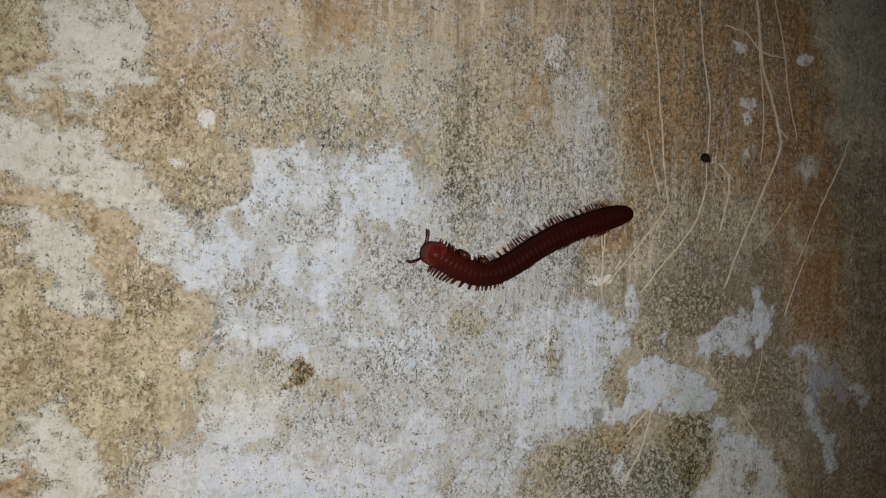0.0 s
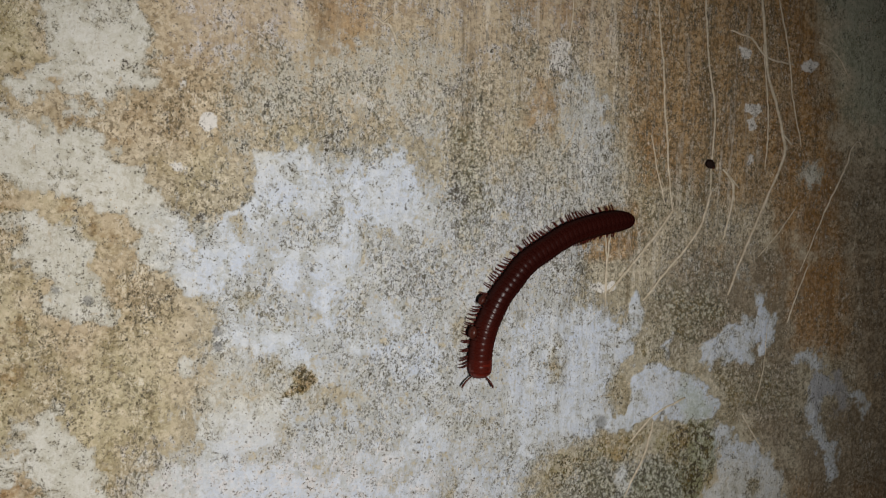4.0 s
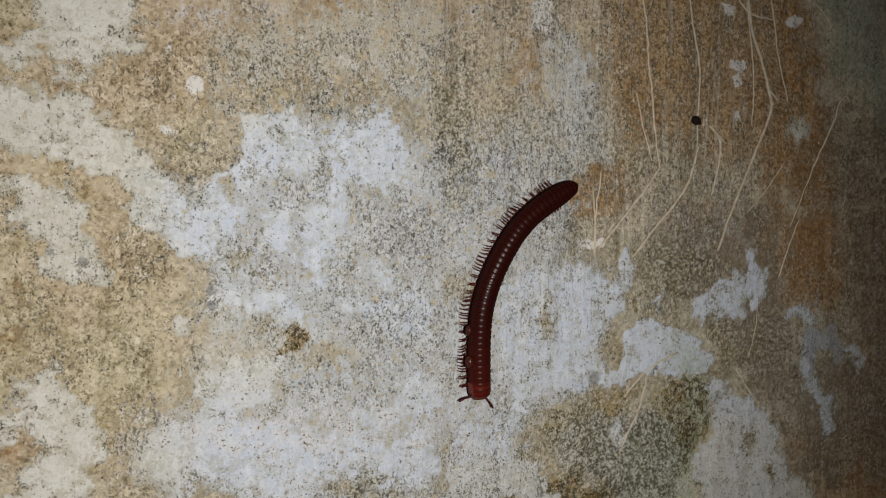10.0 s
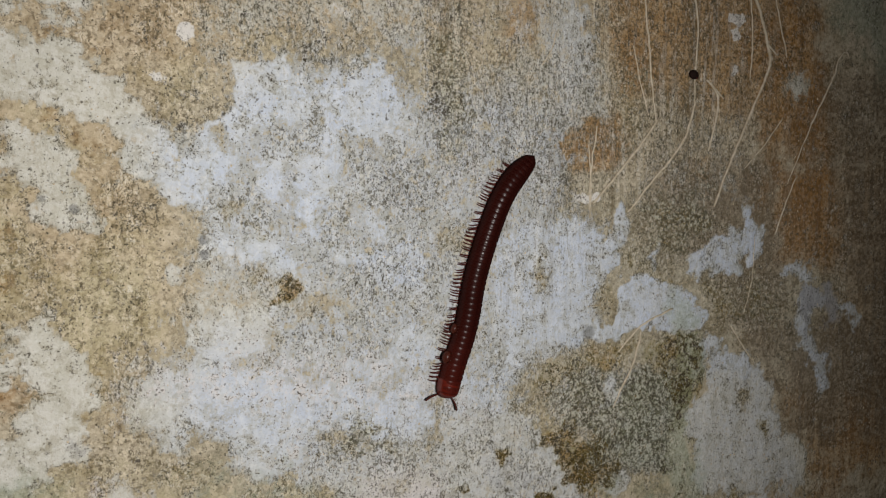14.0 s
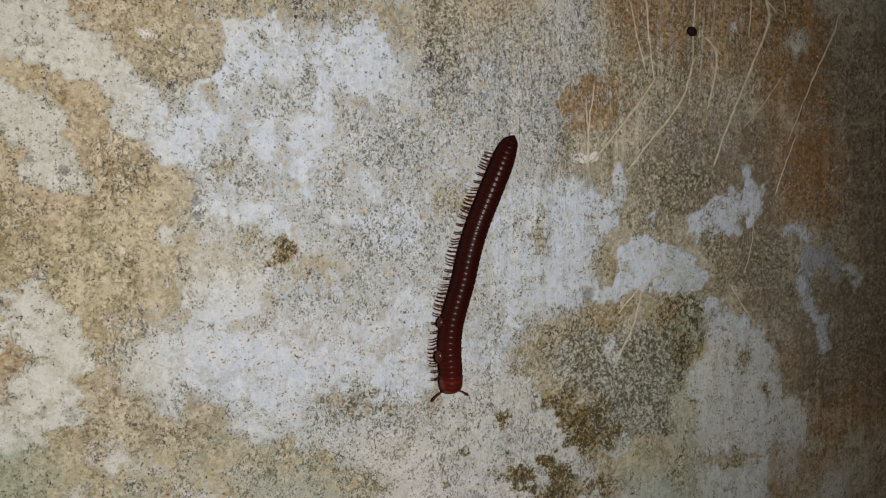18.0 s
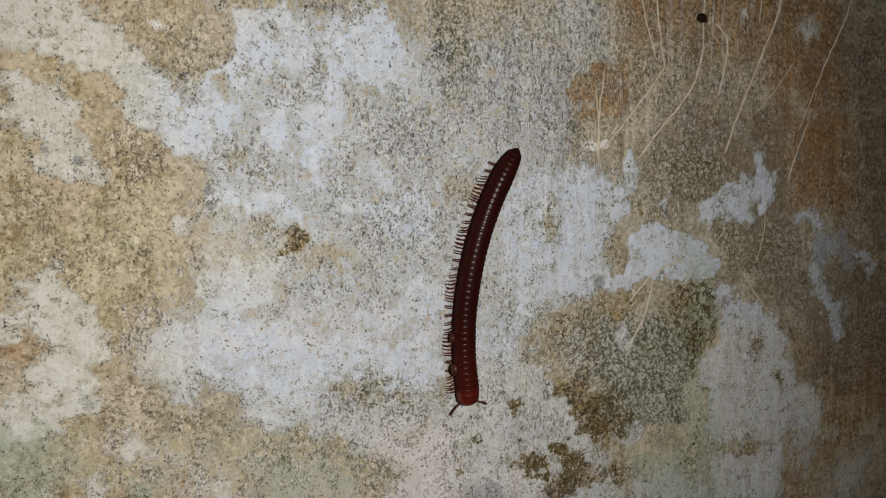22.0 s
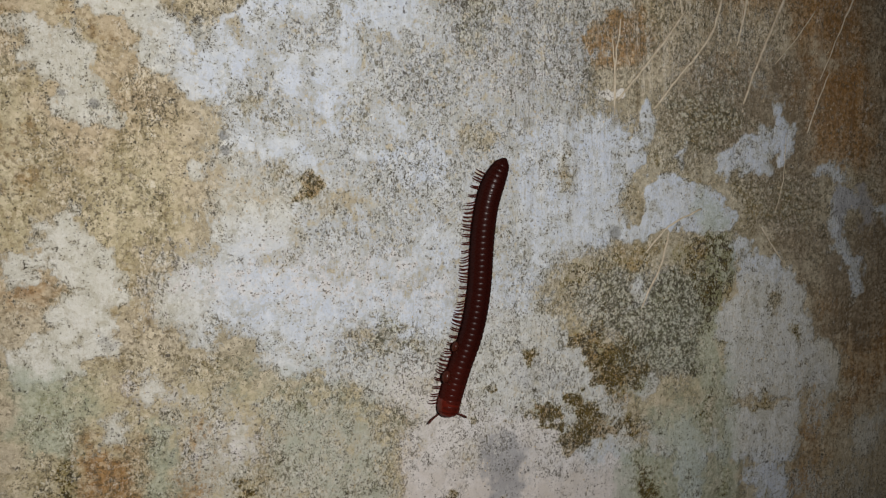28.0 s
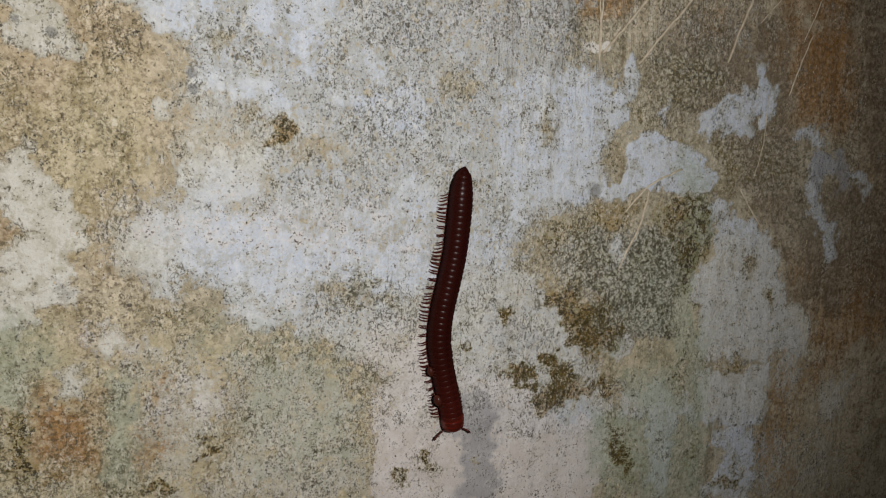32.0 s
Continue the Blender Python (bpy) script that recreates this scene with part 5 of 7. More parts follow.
patch(MOSS, 0.55, [(22.1, -6.5), (27.8, -6.9), (30.3, -9.8), (28.8, -12.4), (28.1, -17.1), (24.9, -17.2), (21.6, -13.9), (20.7, -10.4)], 2.1, FINE)
patch(MOSS, 0.57, [(28.3, -0.1), (33.2, 1.0), (40.9, -2.1), (39.3, -4.8), (32.6, -5.1), (29.0, -6.3)], 2.1, FINE)
patch(MOSS, 0.44, [(38.6, 14.5), (49.0, 14.4), (49.3, 5.9), (46.0, 0.4), (40.9, -2.1), (34.1, 1.0), (33.0, 6.5)], 3.8, FINE)
patch(MOSS, 0.46, [(49.5, 22.7), (57.7, 21.3), (57.0, 15.7), (53.6, 11.5), (50.7, 14.3)], 3, FINE)
patch(MOSS, 0.55, [(50.9, -8.6), (60.9, -8.3), (68.6, -10.8), (66.9, -15.1), (59.4, -17.5), (55.6, -14.3)], 2.4, FINE)
patch(MOSS, 0.41, [(59.4, -17.5), (67.1, -19.6), (71.3, -27.4), (61.8, -27.9), (56.9, -23.1)], 3, FINE)
patch(MOSS, 0.51, [(-3.3, 65.9), (0.9, 68.8), (2.6, 59.0), (8.4, 60.2), (10.0, 58.4), (5.7, 54.3), (1.4, 52.7), (-1.6, 58.7)], 3, FINE)
patch(MOSS, 0.46, [(-8.6, 56.9), (-0.1, 55.1), (-1.2, 42.7), (-6.8, 43.6)], 3, FINE)
patch(MOSS, 0.64, [(17.5, 60.3), (22.9, 61.4), (22.2, 58.7), (18.3, 58.4)], 1.5, FINE)
patch(MOSS, 0.51, [(-105.4, 58.6), (-97.8, 63.3), (-97.8, 54.6), (-101.2, 50.5), (-105.4, 51.1)], 2.2, FINE)
patch(MOSS, 0.39, [(-105.6, 14.9), (-99.6, 16.7), (-97.9, 6.8), (-99.7, -3.0), (-95.3, -5.3), (-99.7, -9.0), (-105.7, -10.4)], 4.5, FINE)
patch(MOSS, 0.46, [(-100.6, -18.8), (-95.3, -18.5), (-94.9, -23.6), (-100.6, -22.8)], 2.4, FINE)
patch(MOSS, 0.63, [(13.7, -27.5), (23.1, -28.4), (46.3, -29.2), (49.1, -35.3), (46.5, -40.8), (47.5, -45.2), (44.9, -47.8), (45.9, -55.3), (43.3, -58.5), (34.7, -56.5), (29.6, -52.9), (23.1, -54.7), (19.9, -45.9), (13.7, -43.7), (10.6, -39.2), (7.6, -36.2), (4.7, -37.1), (3.2, -33.0), (7.7, -29.5)], 4.5, FINE)
patch(MOSS, 1, [(46.4, -30.7), (53.4, -31.7), (54.6, -37.3), (51.0, -41.3), (46.9, -45.5), (45.6, -37.8)], 0.96, FINE)
patch(MOSS, 0.9, [(51.1, -48.6), (53.8, -47.5), (55.6, -49.2), (53.8, -50.8)], 0.56, FINE)
patch(MOSS, 0.8, [(74.1, -47.4), (77.2, -47.8), (79.1, -52.4), (77.8, -54.5), (75.6, -51.9)], 1.2, FINE)
patch(MOSS, 0.55, [(64.6, -38.7), (68.0, -36.8), (71.9, -39.5), (72.4, -43.8), (69.0, -44.9), (66.1, -43.1)], 1.5, FINE)
patch(MOSS, 0.69, [(64.7, -61.9), (66.6, -62.9), (67.1, -67.6), (65.0, -67.3)], 1, FINE)
patch(MOSS, 1.1, [(6.1, -44.3), (8.3, -42.3), (11.4, -43.4), (14.1, -45.6), (16.8, -47.0), (12.9, -47.9), (6.4, -47.0)], 0.72, FINE)
patch(MOSS, 1.1, [(14.1, -51.4), (18.3, -50.6), (23.1, -51.9), (23.4, -57.6), (19.9, -56.3), (15.2, -54.2)], 0.72, FINE)
patch(MOSS, 0.95, [(-5.9, -44.0), (0.5, -44.3), (0.9, -47.3), (-1.3, -50.2), (-4.2, -48.5), (-6.2, -48.5)], 0.72, FINE)
patch(MOSS, 0.95, [(-15.1, -51.8), (-11.1, -52.1), (-10.0, -53.8), (-13.9, -54.0)], 0.64, FINE)
patch(MOSS, 1.1, [(6.4, -57.2), (9.8, -55.8), (11.8, -58.5), (11.3, -60.2), (7.5, -59.8)], 0.64, FINE)
patch(MOSS, 1.1, [(-1.9, -58.5), (2.2, -59.9), (4.9, -59.1), (6.5, -63.1), (5.9, -65.8), (3.7, -63.3), (-0.8, -63.0)], 0.72, FINE)
patch(MOSS, 0.8, [(-3.6, -55.3), (-1.9, -56.2), (-0.7, -60.5), (-2.9, -59.4)], 1.5, FINE)
patch(MOSS, 1, [(6.7, -64.5), (11.3, -63.3), (15.2, -65.3), (13.6, -70.0), (8.9, -71.2), (4.4, -69.6)], 0.96, FINE)
patch(MOSS, 1, [(14.4, -63.8), (19.9, -66.2), (23.1, -64.6), (24.0, -69.1), (19.9, -71.2), (15.2, -68.8)], 0.88, FINE)
patch(MOSS, 0.8, [(23.5, -64.7), (29.7, -65.0), (31.4, -66.8), (27.2, -68.2), (23.5, -67.8)], 1.5, FINE)
patch(MOSS, 0.8, [(-19.0, -57.3), (-16.7, -57.9), (-17.3, -60.2), (-18.8, -59.7)], 1.4, FINE)
patch(MOSS, 0.69, [(-10.8, -60.0), (-6.5, -59.7), (-6.1, -61.5), (-10.1, -61.8)], 1.5, FINE)
patch(MOSS, 0.51, [(-33.5, -39.9), (-29.7, -39.8), (-23.3, -42.5), (-21.9, -40.2), (-20.7, -42.9), (-23.4, -46.3), (-29.8, -44.7)], 2.4, FINE)
patch(MOSS, 0.55, [(-46.8, -38.6), (-40.7, -35.2), (-35.9, -38.3), (-36.1, -42.0), (-41.0, -42.5), (-44.6, -43.1)], 2.2, FINE)
patch(MOSS, 0.57, [(-79.1, -34.6), (-71.1, -37.4), (-69.6, -38.8), (-63.9, -41.4), (-64.0, -44.8), (-71.3, -41.4), (-77.6, -42.6)], 2.4, FINE)
patch(MOSS, 0.55, [(-63.9, -41.4), (-58.5, -44.5), (-50.6, -47.0), (-53.2, -53.7), (-58.8, -50.4), (-61.9, -46.3)], 2.2, FINE)
patch(MOSS, 0.64, [(-59.2, -46.8), (-54.8, -49.3), (-55.4, -51.5), (-58.2, -49.9)], 1.8, FINE)
patch(MOSS, 0.51, [(-44.4, -54.1), (-35.2, -55.7), (-34.1, -60.9), (-41.6, -60.8)], 3, FINE)
patch(MOSS, 0.46, [(-104.8, -40.3), (-97.7, -40.4), (-95.1, -44.0), (-98.3, -49.9), (-105.4, -48.5)], 3, FINE)
patch(MOSS, 0.51, [(-87.7, -16.5), (-83.1, -18.0), (-83.1, -26.5), (-84.8, -30.6), (-87.7, -30.2), (-88.3, -25.9)], 2.2, FINE)
patch(MOSS, 0.55, [(-87.9, -31.2), (-84.9, -32.2), (-85.0, -34.3), (-87.9, -33.4)], 1.5, FINE)
patch(MOSS, 0.41, [(-93.7, -35.7), (-85.2, -36.5), (-86.4, -40.1), (-92.0, -38.1)], 3, FINE)
patch(MOSS, 0.51, [(-83.8, -46.5), (-74.9, -49.3), (-74.1, -53.4), (-80.2, -53.3)], 3, FINE)
patch(MOSS, 0.8, [(44.2, -63.1), (47.8, -63.7), (48.0, -67.5), (45.2, -67.3)], 1, FINE)
patch(MOSS, 0.55, [(54.1, -64.7), (63.5, -67.0), (66.4, -70.6), (59.7, -67.6)], 1.8, FINE)
patch(MOSS, 0.69, [(56.4, -66.4), (64.3, -66.7), (64.9, -62.2), (67.1, -63.2), (68.6, -71.2), (64.6, -70.3), (58.7, -68.0)], 1.2, FINE)
patch(MOSS, 0.6, [(47.9, -57.9), (51.0, -58.2), (52.6, -71.9), (49.9, -72.3)], 1.5, FINE)
patch(MOSS, 0.69, [(53.2, -81.3), (56.3, -84.9), (54.8, -89.3), (58.1, -93.1), (52.3, -93.6), (51.6, -96.6), (49.7, -96.2), (52.8, -87.4)], 1.4, FINE)
patch(MOSS, 0.8, [(59.1, -101.3), (60.2, -98.3), (69.0, -98.5), (66.3, -89.8), (70.8, -91.5), (71.8, -102.3), (65.5, -103.0)], 1.5, FINE)
patch(MOSS, 0.98, [(24.1, -73.5), (29.0, -72.8), (31.0, -79.0), (34.7, -84.1), (36.1, -93.5), (30.0, -93.1), (25.9, -84.0)], 3.2, FINE)
patch(MOSS, 1.1, [(26.1, -81.1), (31.1, -81.3), (33.1, -86.9), (31.6, -91.1), (27.3, -88.7)], 2.4, FINE)
patch(MOSS, 1.1, [(-69.6, -63.0), (-66.5, -63.3), (-67.6, -66.3), (-68.6, -69.6), (-69.4, -68.9), (-69.0, -66.0)], 0.56, FINE)
patch(MOSS, 0.95, [(-79.8, -70.6), (-74.7, -70.8), (-71.7, -72.6), (-72.8, -74.1), (-75.9, -73.0), (-78.1, -75.3), (-80.1, -74.9)], 0.8, FINE)
patch(MOSS, 0.9, [(-22.9, -75.1), (-20.8, -74.8), (-20.2, -79.6), (-21.9, -80.6), (-23.2, -78.3)], 0.72, FINE)
patch(MOSS, 0.9, [(-28.1, -78.3), (-25.2, -78.1), (-26.1, -81.1), (-25.6, -83.6), (-27.7, -82.1)], 0.72, FINE)
patch(MOSS, 0.8, [(-20.5, -82.2), (-17.5, -83.5), (-17.8, -86.1), (-20.0, -84.7)], 1.2, FINE)
patch(MOSS, 0.64, [(-10.5, -80.8), (-7.9, -80.8), (-8.6, -82.9), (-10.2, -82.6)], 1.2, FINE)
patch(MOSS, 0.51, [(-105.0, -59.0), (-97.2, -60.4), (-85.3, -63.6), (-86.0, -74.8), (-106.0, -70.5)], 3.8, FINE)
patch(MOSS, 0.6, [(-84.3, -63.8), (-80.4, -64.0), (-81.6, -67.7), (-84.0, -66.1)], 1.8, FINE)
patch(MOSS, 0.8, [(-84.3, -70.6), (-80.8, -70.7), (-80.6, -74.8), (-84.0, -73.5)], 1.2, FINE)
patch(MOSS, 0.28, [(-63.4, -55.9), (-50.1, -56.7), (-36.0, -67.6), (-36.3, -82.9), (-62.0, -73.9)], 4.5, FINE)
patch(MINT, 0.7, [(-83.6, -52.9), (-79.9, -55.7), (-80.7, -69.0), (-84.9, -72.7), (-84.5, -59.3)], 3, FINE)
patch(MINT, 0.6, [(-98.8, -37.2), (-92.8, -38.9), (-93.3, -46.1), (-98.6, -45.4)], 3, FINE)
patch(FILM, 0.9, [(-60.8, -45.3), (-48.4, -48.6), (-46.2, -53.8), (-48.8, -60.6), (-64.7, -57.5), (-66.4, -49.0)], 3, FINE)
patch(FILM, 0.9, [(-48.5, -41.6), (-40.5, -47.3), (-34.0, -57.9), (-34.0, -86.0), (-64.5, -79.4), (-63.1, -49.1)], 2, FINE)
patch(GRIT, 0.7, [(-60.4, 49.6), (-52.8, 52.3), (-36.7, 55.8), (-35.3, 41.1), (-43.5, 38.5), (-49.3, 42.7), (-58.1, 39.0), (-61.4, 44.2)], 3, FINE)
patch(GRIT, 0.8, [(-78.5, 22.6), (-75.5, 16.3), (-73.5, 10.0), (-80.4, 6.0), (-82.3, 10.3), (-81.4, 16.4)], 3, FINE)
patch(GRIT, 0.7, [(-72.6, 32.1), (-60.2, 33.5), (-61.2, 27.0), (-67.5, 25.8), (-71.6, 24.7), (-74.6, 28.9)], 3, FINE)
patch(GRIT, 0.8, [(-38.5, 15.7), (-26.0, 8.4), (-19.5, 8.2), (-18.4, 17.8), (-23.7, 22.7), (-37.4, 21.5)], 3, FINE)
patch(GRIT, 0.9, [(-20.6, 58.3), (-10.0, 59.2), (-8.1, 39.9), (-10.3, 19.0), (-19.8, 20.3)], 2.5, FINE)
patch(GRIT, 0.7, [(-38.3, 4.2), (-20.6, 1.0), (-23.0, -11.0), (-38.1, -5.1)], 3, FINE)
patch(GRIT, 0.9, [(-6.1, 66.8), (11.1, 69.8), (11.4, 61.0), (2.7, 57.8), (-3.0, 57.4)], 2, FINE)
patch(GRIT, 0.9, [(38.0, 70.0), (48.3, 71.0), (47.1, 58.6), (41.9, 58.2)], 2.5, FINE)
patch(GRIT, 0.9, [(40.6, 48.7), (51.0, 49.2), (51.4, 40.9), (40.9, 41.9)], 2.5, FINE)
patch(GRIT, 0.9, [(41.8, 20.0), (50.6, 17.1), (49.3, 5.9), (38.9, 6.3)], 3, FINE)
patch(GRIT, 1, [(13.7, -27.5), (46.3, -29.2), (47.5, -45.2), (43.3, -58.5), (23.1, -54.7), (19.9, -45.9), (7.6, -36.2)], 2, FINE)
patch(GRIT, 0.7, [(-79.2, -35.7), (-48.3, -47.4), (-34.0, -55.9), (-34.2, -63.4), (-81.3, -54.3)], 3, FINE)
patch(GRIT, 0.45, [(-59.8, -47.2), (-34.6, -55.3), (-34.4, -86.0), (-62.3, -79.9)], 3, FINE)
patch(GRIT, 1, [(-104.0, -47.7), (-84.4, -50.6), (-80.8, -71.3), (-86.0, -74.8), (-106.0, -70.5)], 3, FINE)
patch(GRIT, 0.8, [(-45.5, -35.8), (-34.7, -37.2), (-36.1, -44.4), (-44.6, -43.7)], 2, FINE)
patch(GRIT, 0.6, [(-30.9, -39.0), (-18.1, -45.8), (-21.1, -60.8), (-36.5, -54.2), (-45.9, -46.5)], 3, FINE)
patch(PALE, 0.55, [(-48.3, -47.4), (-34.0, -55.9), (-34.2, -63.4), (-62.5, -57.9), (-64.3, -50.6)], 5, FINE)
patch(PALE, 0.55, [(-65.0, -44.3), (-47.5, -47.6), (-34.0, -59.1), (-34.0, -86.0), (-69.9, -78.3), (-63.6, -60.5)], 5, FINE)
patch(PALE, 0.51, [(-83.1, -46.4), (-63.1, -49.1), (-63.7, -62.9), (-72.0, -77.8), (-81.1, -75.8), (-79.2, -60.2)], 5, FINE)
patch(BROWN, 1.1, [(11.7, 26.2), (13.9, 30.0), (19.9, 32.0), (28.8, 31.3), (30.8, 24.6), (27.6, 20.7), (19.9, 18.7), (15.4, 21.9), (12.4, 22.8)], 1.5, FINE)
patch(RUST, 0.51, [(13.9, 28.1), (21.4, 30.8), (29.2, 28.4), (26.1, 21.9), (18.4, 21.9)], 2.8, FINE)
patch(MOSS, 0.55, [(11.7, 26.2), (13.9, 30.0), (18.4, 30.1), (16.9, 23.1), (12.4, 22.8)], 3, FINE)
patch(RUST, 0.42, [(48.6, 22.7), (56.7, 22.0), (56.1, 15.7), (53.0, 12.2), (49.8, 15.7)], 2.8, FINE)
patch(MOSS, 0.46, [(22.7, 43.8), (32.5, 41.5), (34.6, 30.8), (29.8, 25.4), (26.4, 30.7)], 4.5, FINE)
strip(MOSS, 0, [(23.1, -33.2), (25.5, -30.0), (27.9, -30.0), (29.7, -33.2), (29.7, -36.7), (27.1, -38.2), (24.7, -36.4)], 1.2, FINE)
strip(MOSS, 0.18, [(-11.1, -41.7), (-5.5, -41.1), (3.1, -42.3), (5.3, -44.6), (4.6, -47.8), (13.7, -48.5), (18.3, -49.1), (14.4, -51.3), (14.4, -54.8), (6.0, -56.2), (4.5, -58.6), (-1.4, -57.9), (-7.2, -55.4), (-11.3, -50.7)], 1.5, FINE)
patch(MINT, 0.6, [(27.9, -31.6), (44.6, -31.2), (46.6, -46.6), (44.2, -58.7), (33.0, -54.8), (27.1, -46.9)], 4, FINE)
patch(MINT, 0.5, [(45.8, -49.4), (53.8, -50.5), (54.4, -80.8), (31.5, -76.3), (33.1, -67.8), (45.2, -68.5)], 3, FINE)
patch(SOIL_FALLOFF, 0.8, [(38.2, 22.7), (78.6, 22.8), (84.2, -7.3), (82.2, -46.7), (73.6, -35.1), (61.4, -20.6), (57.2, -8.7), (44.5, -5.1), (33.8, 6.4)], 6, FINE)
patch(SOIL_FALLOFF, 0.9, [(64.1, -17.7), (73.7, -22.9), (81.8, -32.6), (88.4, -45.7), (95.1, -56.1), (121.8, -59.7), (119.6, -21.6)], 4, FINE)
patch(MOSS, 0.69, [(45.5, -29.2), (52.6, -32.7), (51.8, -41.4), (47.5, -48.2), (46.8, -58.4), (51.4, -65.0), (48.0, -76.8), (45.3, -76.3), (46.0, -62.7), (43.2, -54.9), (44.9, -46.4)], 2.2, FINE)
patch(MOSS, 1, [(8.2, -64.8), (11.3, -62.6), (13.6, -65.8), (18.3, -65.9), (21.5, -67.2), (26.4, -65.9), (29.7, -65.0), (27.2, -68.2), (23.1, -69.6), (19.9, -71.4), (15.1, -70.3), (11.3, -68.1)], 0.8, FINE)
patch(BROWN, 0.9, [(11.4, -47.4), (23.1, -51.2), (23.9, -60.5), (19.9, -68.3), (13.6, -67.2), (18.3, -58.2)], 2, FINE)
patch(MOSS, 0.46, [(13.7, -43.7), (23.1, -50.5), (24.8, -64.9), (16.7, -66.3), (19.9, -57.0)], 4.5, FINE)
strip(COOL, 0.45, [(-16.4, -33.3), (13.7, -31.5), (46.3, -29.2), (87.9, -33.2), (95.8, -72.4), (85.9, -86.9), (-29.1, -64.4), (-33.8, -49.7), (-20.7, -45.4)], 4, FINE)
patch(COMB, 0.75, [(-27.4, 78.5), (61.7, 90.5), (64.9, 25.6), (30.3, 12.0), (19.9, -11.7), (-3.8, -20.2), (-11.6, 15.3), (-21.1, 21.5), (-24.0, 39.2)], 8, FINE)
patch(COMB, 0.45, [(-63.7, 73.6), (-27.4, 78.5), (-25.6, 50.9), (-34.1, 41.1), (-48.2, 43.8), (-62.5, 54.7)], 8, FINE)
patch(COMB, 0.35, [(-43.6, 40.7), (-21.4, 37.0), (-15.4, 3.2), (-20.3, -16.1), (-42.8, -11.8)], 8, FINE)
patch(COMB, 0.5, [(20.6, -68.6), (73.8, -64.1), (78.2, -110.4), (21.8, -98.1)], 6, FINE)
patch(MINT, 0.6, [(43.9, -10.7), (51.9, -12.6), (55.8, -18.7), (52.3, -21.5), (47.8, -20.8), (43.4, -19.0)], 1.5, FINE)
patch(GRIT, 0.6, [(13.8, 79.0), (75.2, 86.6), (81.4, 43.5), (69.2, 14.0), (30.1, 17.3), (24.4, 41.2)], 6, FINE)
patch(GRIT, 0.25, [(-103.0, 24.5), (-81.4, 18.5), (-71.5, 5.6), (-72.4, -7.1), (-83.2, -19.9), (-103.2, -6.7)], 6, FINE)
patch(GRIT, 0.3, [(-91.6, 46.4), (-75.7, 52.6), (-60.4, 50.7), (-61.3, 34.5), (-75.6, 34.1), (-85.2, 40.8)], 5, FINE)
# olive far-left edge; its darkening by the beam's falloff is painted in
patch(MOSS, 0.46, [(-106.3, 31.2), (-97.9, 29.4), (-97.9, 24.5), (-106.4, 24.5)], 3, FINE)
patch(FILM, 0.8, [(-108.1, 16.9), (-100.5, 16.7), (-98.8, -9.0), (-101.5, -16.7), (-108.3, -16.0)], 3, FINE)
patch(GRIT, 0.7, [(-9.6, 44.7), (24.1, 49.1), (29.6, 30.8), (19.1, 12.2), (-7.4, 10.3), (-10.6, 27.6)], 5, FINE)
patch(GRIT, 0.5, [(-15.0, -28.4), (4.7, -33.2), (13.6, -53.3), (26.4, -68.1), (13.6, -72.8), (-29.1, -64.4), (-30.0, -51.6)], 4, FINE)
patch(MOSS, 0.41, [(21.8, 47.6), (38.9, 47.2), (51.5, 38.1), (48.7, 20.0), (31.7, 18.7), (23.3, 28.0)], 7.5, FINE)
patch(SOIL_FALLOFF, 0.3, [(21.8, 47.6), (51.0, 47.8), (59.3, 25.6), (48.8, 17.2), (26.9, 17.4)], 6, FINE)
patch(MOSS, 0.55, [(-28.4, -39.3), (-22.6, -38.9), (-20.0, -41.7), (-22.7, -45.1), (-27.9, -43.8)], 2.2, FINE)
patch(MOSS, 0.46, [(-30.0, -49.1), (-26.1, -48.4), (-24.2, -51.3), (-26.9, -53.4), (-29.4, -52.3)], 2.2, FINE)
patch(MOSS, 0.51, [(-19.3, -40.6), (-15.3, -42.6), (-14.7, -45.7), (-17.4, -45.9)], 1.8, FINE)
patch(MOSS, 0.51, [(-9.6, -47.7), (-6.8, -48.8), (-7.1, -53.4), (-9.2, -52.4)], 1.8, FINE)
strip(PALE, 0.22, [(11.7, 26.2), (13.9, 30.0), (19.9, 32.0), (28.8, 31.3), (30.8, 24.6), (27.6, 20.7), (19.9, 18.7), (15.4, 21.9), (12.4, 22.8)], 1.8, FINE)
strip(PALE, 0.47, [(24.4, 41.2), (35.9, 40.3), (51.5, 36.7), (46.7, 25.5), (36.8, 17.3), (26.7, 22.7), (28.0, 30.7)], 3, FINE)
patch(SMUT, 0.75, [(-18.5, 39.5), (-17.3, 39.5), (-16.9, 34.1), (-15.5, 29.3), (-17.0, 28.5), (-18.2, 34.1)], 0.5, FINE)
patch(SMUT, 0.7, [(-14.2, 54.7), (-12.9, 54.8), (-13.0, 50.0), (-14.1, 50.5)], 0.5, FINE)
patch(SMUT, 0.65, [(-6.7, 63.1), (-4.3, 62.1), (-3.8, 59.7), (-5.2, 60.2)], 0.5, FINE)
patch(GRIT, 0.9, [(41.6, 24.1), (59.4, 22.8), (58.1, 11.4), (51.1, 5.9), (40.5, 9.0)], 2, FINE)
patch(MINT, 0.7, [(24.0, -72.0), (32.4, -73.3), (37.4, -86.1), (37.1, -96.8), (26.7, -94.6)], 3, FINE)
